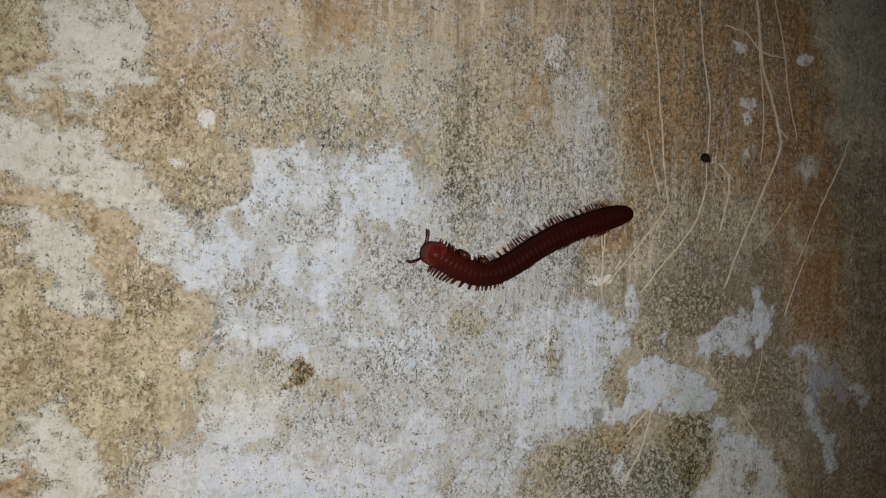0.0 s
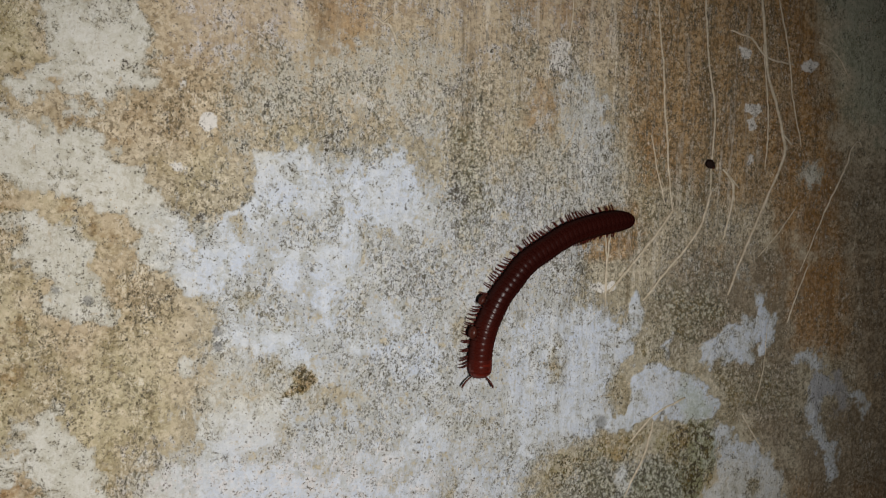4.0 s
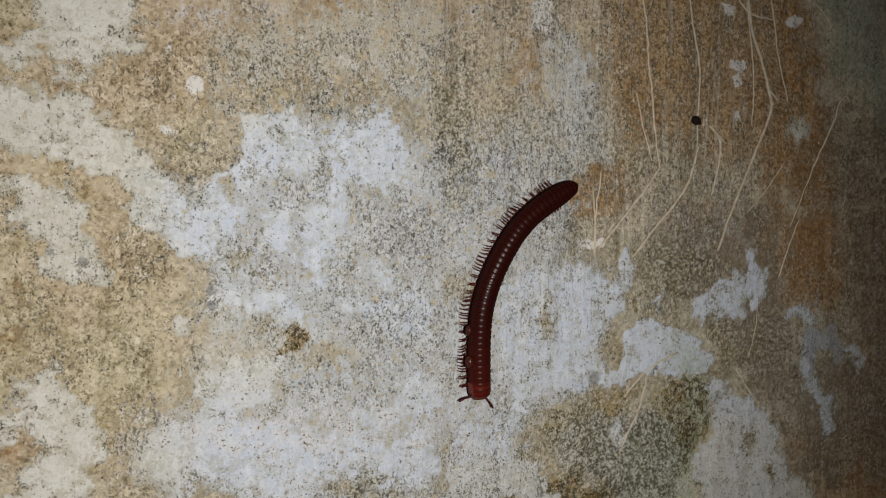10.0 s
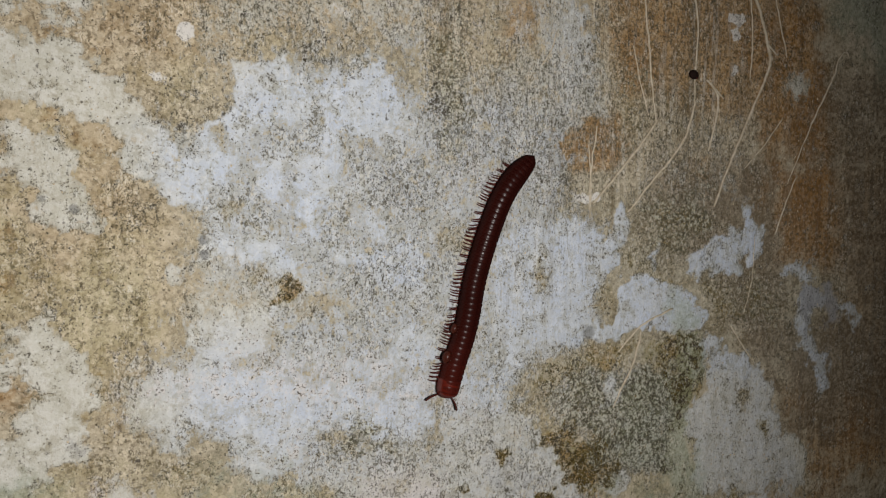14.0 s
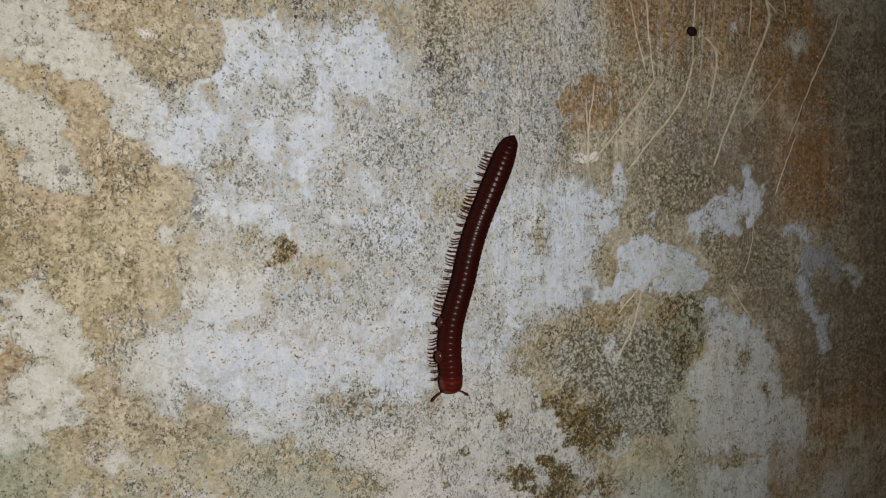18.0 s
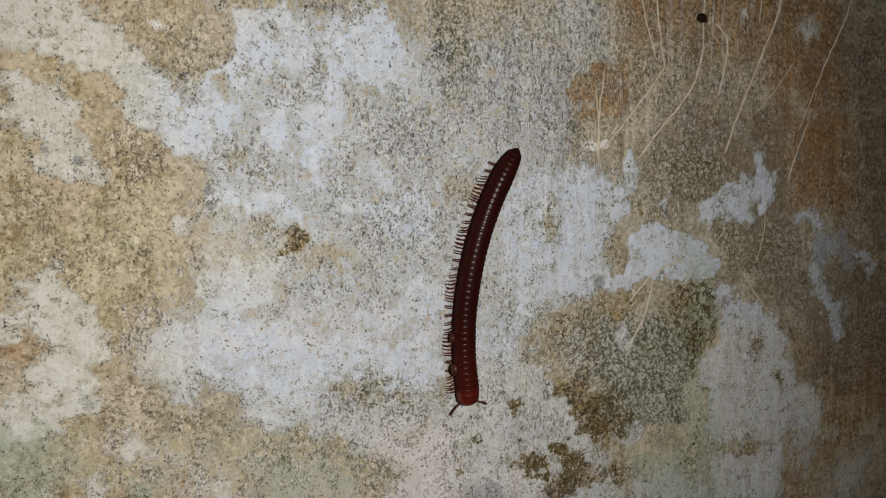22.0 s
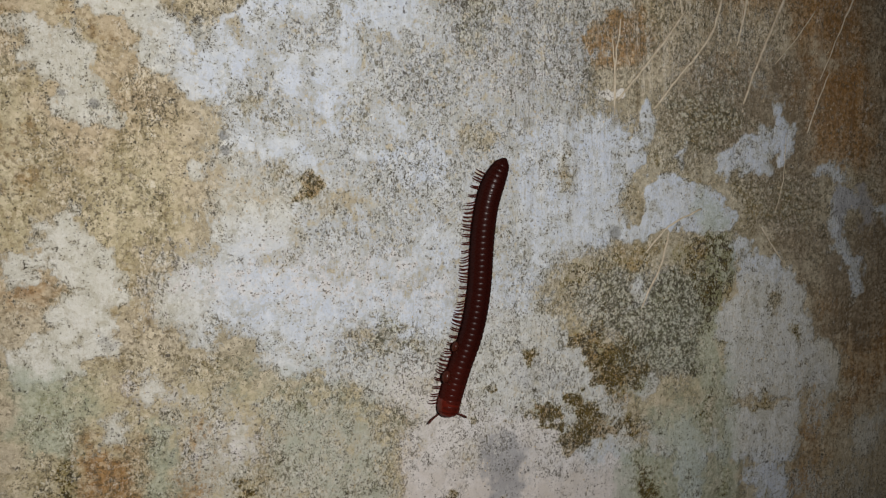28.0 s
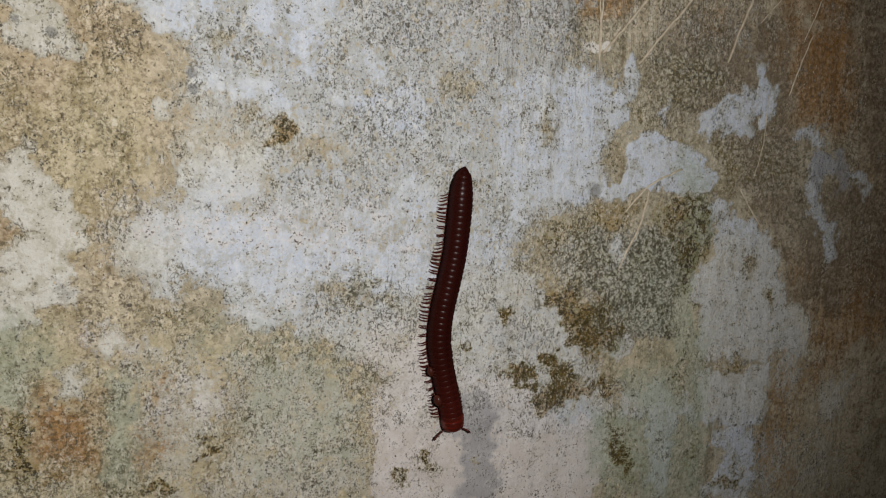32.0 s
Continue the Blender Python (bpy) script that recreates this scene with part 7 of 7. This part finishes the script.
# ---- rootlets, seed ----
def rootlet(radius, line):
    """A dry hair root stuck to the wall, slightly wavy; radius and plan points in millimetres."""
    pts = np.array(line)
    rng = np.random.default_rng(int(abs(pts[0, 0]) * 10))
    fine = []
    for k in range(len(pts) - 1):
        p0, p1, p2, p3 = pts[max(k - 1, 0)], pts[k], pts[k + 1], pts[min(k + 2, len(pts) - 1)]
        count = max(2, int(np.hypot(*(p2 - p1)) / 1.4))
        for j in range(count + (k == len(pts) - 2)):
            s = j / count
            fine.append(0.5 * (2 * p1 + (p2 - p0) * s + (2 * p0 - 5 * p1 + 4 * p2 - p3) * s * s + (3 * p1 - p0 - 3 * p2 + p3) * s ** 3))
    fine = np.array(fine) + rng.normal(0, 0.09, (len(fine), 2))
    n = len(fine)
    radii = [radius * (0.55 + 0.45 * math.sin(math.pi * min(1, (k + 1) / n * 1.0)) ** 0.5) * rng.uniform(0.75, 1.15) / 1000 for k in range(n)]
    centre = fine.mean(0)
    points = [((x - centre[0]) / 1000, -r * 0.55 - 0.00012, (z - centre[1]) / 1000) for (x, z), r in zip(fine, radii)]
    ob = new("rootlet", mesh_of("rootlet", tube(points, radii, 6), ROOT))
    ob.location = (centre[0] / 1000, 0, 1.2 + centre[1] / 1000)
    tagged(ob, "pale dry hair root stuck to the weathered wall", "root", "rootlets on the wall")


rootlet(0.23, [(31.2, 86.1), (32.7, 74.5), (34.2, 65.5), (35.6, 52.2), (37.4, 38.9), (38.8, 29.9)])
rootlet(0.35, [(39.6, 31.3), (35.4, 26.1), (30.7, 20.9), (21.4, 11.2)])
rootlet(0.23, [(45.5, 88.1), (46.9, 74.8), (48.2, 65.4), (50.5, 54.6), (50.2, 42.1), (50.2, 34.5)])
rootlet(0.33, [(50.5, 35.9), (46.6, 25.4), (37.5, 15.7), (31.1, 9.0)])
rootlet(0.39, [(63.3, 90.5), (64.1, 82.3), (66.1, 69.9), (67.3, 64.3), (70.7, 57.4), (72.6, 51.5), (73.7, 45.3), (67.2, 31.4), (60.8, 18.4), (57.3, 9.8)])
rootlet(0.20, [(65.2, 72.6), (67.9, 54.4), (67.6, 41.5)])
rootlet(0.26, [(72.6, 51.5), (74.6, 49.6), (76.5, 48.3)])
rootlet(0.20, [(68.1, 91.2), (70.1, 83.0), (73.6, 72.0), (76.2, 59.3), (79.9, 47.8)])
rootlet(0.26, [(54.4, 74.9), (61.2, 73.6), (66.5, 69.6), (76.1, 68.5)])
rootlet(0.35, [(53.8, 40.9), (57.0, 38.2), (57.1, 32.6), (55.0, 23.8)])
rootlet(0.26, [(56.4, 39.0), (59.3, 36.7)])
rootlet(0.29, [(102.0, 49.0), (101.5, 50.0), (100.0, 50.4), (98.0, 47.9), (96.9, 44.6), (91.7, 35.4), (86.7, 26.1)])
rootlet(0.17, [(86.8, 26.2), (84.3, 20.9), (81.7, 15.9)])
rootlet(0.23, [(84.2, 75.3), (90.5, 73.0), (96.5, 66.5)])
rootlet(0.29, [(-37.9, 67.4), (-35.5, 66.1), (-33.8, 65.7), (-32.5, 62.4), (-30.8, 60.5)])
rootlet(0.21, [(-35.5, 66.1), (-34.6, 66.9), (-33.1, 68.2)])
rootlet(0.23, [(22.0, 29.1), (21.0, 22.5), (20.4, 17.2), (20.4, 7.6)])
rootlet(0.26, [(45.1, -15.2), (35.6, -19.0), (29.2, -24.8)])
rootlet(0.26, [(35.7, -20.1), (33.5, -28.3), (30.5, -33.5), (27.8, -38.5)])
rootlet(0.23, [(63.9, -21.0), (68.0, -26.5), (71.5, -30.9)])
rootlet(0.18, [(31.7, 48.0), (33.8, 40.1), (36.5, 32.1)])
rootlet(0.18, [(79.2, 32.4), (73.3, 25.7), (66.9, 19.5)])
rootlet(0.10, [(67.9, -18.4), (70.4, -9.6), (71.1, 2.2)])
rootlet(0.17, [(7.3, 42.1), (9.4, 45.4), (11.1, 50.0)])
rootlet(0.18, [(8.9, 80.6), (8.8, 73.1), (8.4, 66.8)])
rootlet(0.20, [(19.7, 24.8), (20.5, 17.7), (20.4, 9.2)])
rootlet(0.21, [(77.8, 2.2), (81.3, 10.6), (84.8, 17.6)])


def seed(x, z):
    bm = bmesh.new()
    ball(bm, (0, 0, 0), (0.00142, 0.0009, 0.00108), 18, 12)
    for v in bm.verts:
        v.co *= 1 + 0.09 * noise.noise(v.co * 1800)
        v.co.z *= 1 - 120 * v.co.x
    ob = new("seed", mesh_of("seed", bm, SEED))
    ob.matrix_world = pose(x / 1000, -0.0008, 1.2 + z / 1000, 0, 28, 0)
    part("scar", mesh_of("scar", lathe([(0, 0.00022), (0.00012, 0.00028), (0.0002, 0.0001)], 8), FEELER), ob, pose(0.0007, -0.00062, -0.0006, 90, 0, 0))
    tagged(ob, "small round black seed stuck to the wall", "seed")


seed(49.3, 42.0)

# ---- the millipede ----
RINGS = 44
LENGTH = 58.4           # millimetres, head to tail
HEIGHT = 2.9            # the body's axis above the wall
PITCH = LENGTH / 1000 / (RINGS + 2.2)


def girth(s):
    """Radius in metres at s, 0 at the head and 1 at the tail."""
    r = 2.55
    if s < 0.09:
        r *= 0.93 + 0.07 * s / 0.09
    if s > 0.84:
        r *= max(0.1, 1 - ((s - 0.84) / 0.165) ** 2.6) ** 0.55
    return r / 1000


def ring_mesh(s0, s1, mat):
    """One body ring; +z points to the head. The rear half is raised, the front slips under the ring before."""
    a, b = girth(s0), girth(s1)
    p = PITCH
    mean = (a + b) / 2
    prof = [(-0.55 * p, b * 0.970), (-0.53 * p, b * 0.988), (-0.48 * p, b * 0.999), (-0.36 * p, b * 1.007), (-0.18 * p, mean * 1.010), (0.0 * p, mean * 1.006), (0.18 * p, a * 0.993),
            (0.32 * p, a * 0.978), (0.46 * p, a * 0.972), (0.75 * p, a * 0.965)]
    return mesh_of("ring", lathe(prof, 28), mat)


def leg_mesh(side, size):
    """A jointed leg from the belly out to the wall; side is +1 or -1 along x, the wall lies at +y."""
    s, k = side, size / 1000
    pts = [(s * 0.9 * k, 1.6 * k, 0), (s * 1.8 * k, 1.5 * k, 0.05 * k), (s * 2.5 * k, 1.65 * k, 0.18 * k), (s * 3.15 * k, 1.95 * k, 0.30 * k), (s * 3.65 * k, 2.4 * k, 0.28 * k), (s * 3.9 * k, 2.76 * k, 0.14 * k)]
    return mesh_of("leg", tube(pts, [0.00018 * size, 0.00017 * size, 0.00016 * size, 0.00014 * size, 0.0001 * size, 0.00003 * size], 6), LEG)


def build_millipede():
    root = new("millipede")
    tagged(root, "dark red millipede with a bright red head crawling on the wall", "millipede")
    rings, legs = [], []
    # head with its collar, eyes and feelers
    hb = lathe([(-2.5, 2.40), (-2.46, 2.50), (-2.2, 2.56), (-1.4, 2.56), (-0.6, 2.53), (0.1, 2.45), (0.75, 2.24), (1.25, 1.85), (1.65, 1.25), (1.85, 0.55), (1.88, 0.1)], 28)
    for v in hb.verts:
        v.co /= 1000
        if v.co.z > 0.0006:
            v.co.y += (v.co.z - 0.0006) * 0.45
    head = part("head", mesh_of("head", hb, HEAD), root, label="bright red domed head and collar")
    for side in (1, -1):
        eb = bmesh.new()
        ball(eb, (0, 0, 0), (0.00028, 0.00035, 0.00042), 10, 8)
        part("eye", mesh_of("eye", eb, EYE), head, pose(side * 0.00172, 0.0006, 0.00085), "small black eye")
    feelers = []
    for side in (1, -1):
        pts, rad = [], []
        for k in range(13):
            s = k / 12
            pts.append((side * 0.0006 * math.sin(s * 2.2), 0.0005 * s * s, 0.0038 * s))
            rad.append((0.00017 + 0.00011 * s) * (1 - 0.22 * (k % 2)) * (0.55 if k == 12 else 1))
        feelers.append((part("antenna", mesh_of("antenna", tube(pts, rad, 8), FEELER), head, label="short jointed dark antenna"), side))
    # rings with two pairs of legs each
    shared = {}
    for k in range(RINGS):
        s0, s1 = (k + 1.3) / (RINGS + 2.2), (k + 2.3) / (RINGS + 2.2)
        mat = COLLAR if k < 2 else FRONT[min(len(FRONT) - 1, (k - 2) // 3)]
        ring = part("ring", ring_mesh(s0, s1, mat), root)
        rings.append((ring, (s0 + s1) / 2))
        if 0 < k < RINGS - 3:
            size = round(min(1.05, girth(s1) / 0.0023), 2)
            for pair in range(2):
                for side in (1, -1):
                    key = (side, size)
                    if key not in shared:
                        shared[key] = leg_mesh(side, size)
                    legs.append((part("leg", shared[key], ring), k * 2 + pair, side, (0.5 * pair - 0.3) * PITCH))
    # tail
    tb = lathe([(0.9, 1.40), (0.4, 1.36), (-0.05, 1.2), (-0.45, 0.92), (-0.75, 0.62), (-0.95, 0.36), (-1.12, 0.16), (-1.2, 0.04)], 20)
    for v in tb.verts:
        v.co /= 1000
    tail = part("tail", mesh_of("tail", tb, SHELL), root, label="pointed dark tail end")
    return root, head, feelers, rings, legs, tail


millipede, head, feelers, rings, legs, tail = build_millipede()


def build_mite(size):
    """A glossy round mite that rides on the millipede; z is up from the shell."""
    bm = bmesh.new()
    ball(bm, (0, 0, 0.00035 * size), (0.00072 * size, 0.00095 * size, 0.00055 * size), 18, 12)
    ob = new("mite", mesh_of("mite", bm, MITE))
    for side in (1, -1):
        for k in range(4):
            y = (-0.6 + 0.4 * k) / 1000 * size
            pts = [(side * 0.0005 * size, y, 0.00025 * size), (side * 0.00095 * size, y * 1.3, 0.0003 * size), (side * 0.00125 * size, y * 1.6, 0)]
            part("leg", mesh_of("mite_leg", tube(pts, [0.00009, 0.00007, 0.00003], 5), MITE), ob)
    return tagged(ob, "glossy amber-brown mite riding on the millipede's flank", "mite", "mites on the millipede")


mites = [(build_mite(1.45), 0.150, 72), (build_mite(1.2), 0.262, 84)]

# ---- ground ----
gb = bmesh.new()
bmesh.ops.create_grid(gb, x_segments=60, y_segments=60, size=60)
for v in gb.verts:
    v.co.z = 0.02 * noise.noise(v.co * 0.8)
tagged(new("ground", mesh_of("ground", gb, EARTH)), "dark bare earth at the foot of the wall", "ground", kind="structure")


# ---- what moves ----
def motions():
    """The millipede's line on the wall, head to tail in millimetres, with the spread of its feelers in degrees."""
    bends = []

    def bend(t, line, left, right):
        pts = np.array(line)
        for _ in range(2):
            inner = pts.copy()
            inner[1:-1] = pts[1:-1] * 0.84 + (pts[:-2] + pts[2:]) * 0.08
            pts = inner
        fine = []
        for k in range(len(pts) - 1):
            p0, p1, p2, p3 = pts[max(k - 1, 0)], pts[k], pts[k + 1], pts[min(k + 2, len(pts) - 1)]
            for s in np.linspace(0, 1, 12, endpoint=k == len(pts) - 2):
                fine.append(0.5 * (2 * p1 + (p2 - p0) * s + (2 * p0 - 5 * p1 + 4 * p2 - p3) * s * s + (3 * p1 - p0 - 3 * p2 + p3) * s ** 3))
        fine = np.array(fine)
        run = np.r_[0, np.cumsum(np.hypot(*np.diff(fine, axis=0).T))]
        bends.append((t, fine, run / run[-1], left, right))

    bend(0, [(-25.6, 19.1), (-22.7, 18.9), (-18.8, 16.5), (-14.1, 14.4), (-9.4, 14.3), (-4.7, 16.4), (0.8, 19.9), (7.9, 23.4), (15.3, 25.7), (22.2, 27.4), (27.0, 28.4)], 15, -80)
    bend(0.5, [(-27.9, 17.7), (-24.1, 17.4), (-19.6, 16.8), (-14.3, 14.9), (-9.6, 14.8), (-4.9, 16.2), (0.7, 20.0), (7.8, 23.4), (15.2, 25.8), (22.0, 27.4), (26.7, 28.4)], 65, -42)
    bend(1, [(-27.9, 13.6), (-25.0, 13.3), (-21.2, 15.1), (-17.3, 15.5), (-13.4, 14.7), (-9.3, 14.4), (-5.2, 15.5), (0.3, 19.2), (7.3, 23.2), (14.7, 26.1), (20.8, 27.4), (26.2, 28.4)], 80, -15)
    bend(1.5, [(-23.0, 4.7), (-22.1, 7.8), (-20.3, 11.3), (-17.6, 13.8), (-13.5, 14.7), (-8.1, 15.0), (-3.3, 17.0), (1.5, 20.0), (7.2, 23.1), (14.5, 25.7), (21.3, 27.4), (26.0, 28.1)], 46, -61)
    bend(2, [(-18.4, 0.5), (-18.2, 3.6), (-17.4, 7.9), (-15.5, 11.8), (-11.8, 14.2), (-7.1, 15.9), (-1.7, 18.6), (4.0, 21.3), (10.4, 24.5), (17.9, 26.7), (26.4, 28.1)], 44, -69)
    bend(2.5, [(-16.7, -1.8), (-16.3, 1.6), (-15.7, 7.0), (-14.6, 10.2), (-12.0, 13.3), (-7.6, 15.6), (-2.9, 17.7), (3.4, 21.2), (9.9, 24.4), (17.3, 26.6), (26.1, 28.3)], 73, -43)
    bend(3, [(-14.1, -3.2), (-14.4, 0.8), (-14.1, 5.0), (-13.2, 8.6), (-10.5, 12.7), (-6.5, 15.7), (-1.8, 18.9), (3.1, 21.7), (9.5, 25.1), (16.9, 27.2), (26.5, 28.2)], 51, -42)
    bend(6, [(-13.2, -10.5), (-12.6, -6.8), (-11.8, -2.0), (-10.4, 4.1), (-8.0, 10.1), (-4.0, 16.2), (0.8, 20.5), (6.4, 23.8), (13.0, 26.0), (19.0, 27.3), (23.7, 27.1)], 22, -49)
    bend(7, [(-11.0, -13.6), (-11.0, -10.4), (-11.2, -5.5), (-10.6, 0.7), (-8.7, 6.7), (-5.9, 12.8), (-1.3, 19.0), (4.8, 22.7), (9.1, 24.8), (15.1, 26.2), (20.9, 26.6)], 80, -32)
    bend(8, [(-12.2, -16.5), (-11.6, -11.6), (-11.3, -5.5), (-10.4, 0.6), (-8.3, 6.7), (-5.1, 12.7), (-0.7, 18.6), (4.9, 22.6), (11.4, 25.1), (18.3, 26.2)], 40, -46)
    bend(9, [(-10.8, -18.5), (-10.8, -15.2), (-11.3, -9.6), (-11.1, -3.4), (-9.6, 3.2), (-7.6, 8.7), (-4.5, 14.1), (-1.0, 18.6), (3.9, 22.7), (9.4, 25.2), (16.1, 26.3)], 80, -21)
    bend(10, [(-10.7, -20.8), (-11.0, -17.2), (-11.0, -12.3), (-11.0, -7.3), (-10.5, -1.2), (-8.6, 4.8), (-5.4, 10.9), (-1.1, 17.0), (4.3, 21.3), (10.1, 24.4), (14.2, 26.1)], 26, -79)
    bend(11, [(-16.0, -22.9), (-14.7, -20.0), (-12.2, -14.3), (-11.4, -8.2), (-10.6, -2.1), (-8.5, 4.0), (-5.8, 10.0), (-1.9, 16.1), (2.0, 20.4), (7.0, 23.9), (12.0, 25.4)], 15, -80)
    bend(12, [(-18.2, -25.3), (-15.9, -21.1), (-13.6, -16.0), (-11.9, -10.9), (-10.9, -4.8), (-9.5, 0.7), (-7.9, 6.2), (-4.8, 12.3), (-2.5, 16.6), (1.8, 20.9), (9.1, 24.4)], 50, -62)
    bend(13, [(-16.5, -28.2), (-16.5, -25.7), (-15.1, -19.7), (-13.0, -13.6), (-11.6, -7.6), (-10.2, -1.5), (-7.8, 4.5), (-4.8, 10.6), (-1.1, 16.7), (2.9, 20.8), (7.5, 23.2)], 56, -43)
    bend(14, [(-17.3, -30.3), (-16.7, -27.1), (-15.2, -22.3), (-13.3, -17.5), (-12.0, -12.7), (-11.1, -6.6), (-9.6, -1.1), (-6.8, 6.8), (-4.2, 12.8), (-1.3, 17.1), (4.1, 21.8)], 27, -57)
    bend(17, [(-15.3, -36.2), (-15.4, -32.0), (-16.3, -25.6), (-15.0, -19.0), (-12.8, -13.0), (-11.1, -7.0), (-9.3, -1.0), (-6.9, 5.0), (-4.2, 11.1), (-1.1, 16.4), (0.8, 18.3)], 80, -36)
    bend(18, [(-16.1, -37.9), (-15.9, -34.3), (-16.4, -28.1), (-16.0, -23.8), (-14.9, -19.7), (-12.7, -13.7), (-11.4, -7.7), (-9.4, -1.8), (-6.6, 4.1), (-3.8, 10.1), (-1.7, 14.7), (0.1, 17.3)], 58, -49)
    bend(19, [(-14.9, -39.2), (-14.9, -34.1), (-16.1, -27.7), (-15.3, -21.6), (-13.6, -15.6), (-12.0, -9.6), (-10.5, -3.6), (-8.2, 2.3), (-5.4, 8.3), (-2.6, 13.1), (-0.4, 16.0)], 80, -28)
    bend(20, [(-16.0, -40.8), (-15.7, -33.8), (-15.8, -27.6), (-15.1, -21.5), (-13.5, -15.5), (-12.1, -9.5), (-10.1, -3.6), (-7.2, 2.3), (-4.3, 8.3), (-2.5, 12.1), (-0.6, 14.7)], 39, -80)
    bend(21, [(-15.7, -42.3), (-15.8, -35.6), (-15.9, -28.1), (-15.3, -22.0), (-14.0, -16.0), (-12.4, -10.1), (-10.6, -4.1), (-7.8, 1.8), (-4.6, 7.8), (-2.9, 10.8), (-1.1, 13.2)], 80, -40)
    bend(22, [(-15.0, -43.4), (-15.0, -39.7), (-15.7, -34.6), (-15.7, -28.4), (-15.3, -22.2), (-14.2, -16.2), (-12.8, -10.2), (-10.8, -4.3), (-8.2, 1.7), (-4.9, 7.6), (-1.5, 12.0)], 64, -45)
    bend(23, [(-16.8, -45.3), (-16.4, -41.7), (-15.9, -35.6), (-15.6, -29.4), (-15.3, -23.3), (-14.2, -17.2), (-12.6, -11.3), (-10.7, -5.3), (-8.0, 0.5), (-5.2, 5.3), (-1.7, 10.2)], 23, -80)
    bend(24, [(-18.7, -47.4), (-17.7, -43.6), (-16.3, -37.5), (-15.5, -31.3), (-15.3, -25.1), (-14.6, -19.0), (-13.2, -13.0), (-11.6, -7.0), (-9.0, -1.0), (-6.2, 3.7), (-2.6, 8.2)], 33, -69)
    bend(25, [(-20.2, -49.4), (-19.2, -45.7), (-18.2, -43.0), (-16.7, -37.6), (-15.8, -31.5), (-15.3, -25.3), (-14.8, -19.3), (-13.9, -13.2), (-12.5, -7.3), (-10.0, -1.4), (-7.1, 3.0), (-3.9, 5.8)], 41, -80)
    bend(28, [(-23.7, -56.4), (-23.2, -52.7), (-20.6, -45.5), (-17.8, -39.5), (-16.2, -33.5), (-15.2, -27.3), (-14.8, -21.2), (-14.2, -15.2), (-13.0, -9.2), (-10.9, -4.7), (-8.3, -1.1)], 71, -45)
    bend(29, [(-19.9, -59.7), (-19.8, -56.6), (-21.0, -48.9), (-19.3, -42.9), (-17.5, -36.9), (-15.7, -31.0), (-15.2, -25.0), (-14.8, -19.0), (-13.8, -13.2), (-12.1, -7.7), (-9.6, -3.2)], 80, -15)
    bend(30, [(-16.7, -62.0), (-17.2, -58.5), (-18.9, -53.8), (-19.8, -50.0), (-19.2, -43.9), (-17.3, -38.0), (-15.8, -32.1), (-15.1, -26.1), (-14.8, -20.2), (-14.2, -14.4), (-13.0, -10.0), (-10.6, -5.5)], 80, -15)
    bend(31, [(-16.9, -66.2), (-16.7, -63.4), (-17.9, -57.4), (-19.4, -52.2), (-19.4, -46.0), (-17.4, -38.8), (-15.9, -32.9), (-15.3, -26.9), (-14.9, -21.0), (-14.2, -15.1), (-13.3, -11.6), (-12.1, -9.1)], 80, -29)
    bend(32, [(-16.2, -70.4), (-16.2, -67.6), (-17.4, -61.6), (-18.9, -55.1), (-19.7, -49.4), (-19.0, -43.3), (-17.2, -36.8), (-15.8, -30.9), (-15.1, -25.0), (-14.5, -19.1), (-14.1, -15.6), (-13.4, -12.9)], 51, -54)

    def at(b, s, lift=HEIGHT):
        """The pose at s of the body's length: z forward to the head, y into the wall."""
        _, fine, run, _, _ = b
        place = [np.interp(s, run, fine[:, k]) for k in (0, 1)]
        ahead = [np.interp(max(s - 0.02, 0), run, fine[:, k]) - np.interp(min(s + 0.02, 1), run, fine[:, k]) for k in (0, 1)]
        way = Vector((ahead[0], 0, ahead[1])).normalized()
        into = Vector((0, 1, 0))
        side = into.cross(way)
        m = Matrix((side, into, way)).transposed().to_4x4()
        m.translation = (place[0] / 1000, -lift / 1000, 1.2 + place[1] / 1000)
        return m

    def base(b):
        m = at(b, 0.5, 0)
        return Matrix.Translation(m.translation)

    homes = [base(b) for b in bends]
    walk(millipede, [(b[0], h) for b, h in zip(bends, homes)])
    ins = [h.inverted() for h in homes]

    def follow(ob, s, lift=HEIGHT, own=Matrix.Identity(4)):
        walk(ob, [(b[0], i @ at(b, s, lift) @ own) for b, i in zip(bends, ins)])

    follow(head, 0.030, HEIGHT - 0.1)
    for ring, s in rings:
        follow(ring, s, HEIGHT - (0.5 * max(0, (s - 0.85) / 0.15)))
    follow(tail, 0.982, HEIGHT - 0.6)
    for ob, side in feelers:
        walk(ob, [(b[0], pose(side * 0.0011, 0.0010, 0.0012, 18, (b[3] if side < 0 else b[4]) * -1.0, 0)) for b in bends])
    # legs swing in waves that run forward along the body
    times = np.arange(0, 32.01, 0.5)
    for ob, number, side, z in legs:
        rows = []
        for t in times:
            beat = math.tau * (number / 17.0 - t / 1.6) + (0.4 if side > 0 else 0)
            rows.append((float(t), pose(0, 0, z, 0, side * (14 * math.sin(beat) - 3), side * 5 * max(0, math.cos(beat)))))
        walk(ob, rows)
    for ob, s, round_ in mites:
        r = girth(s) * 0.97
        a = radians(round_)
        seat = pose(r * math.sin(a), -r * math.cos(a), 0) @ Matrix(((math.cos(a), 0, math.sin(a), 0), (math.sin(a), 0, -math.cos(a), 0), (0, 1, 0, 0), (0, 0, 0, 1)))
        walk(ob, [(b[0], at(b, s) @ seat) for b in bends])


motions()
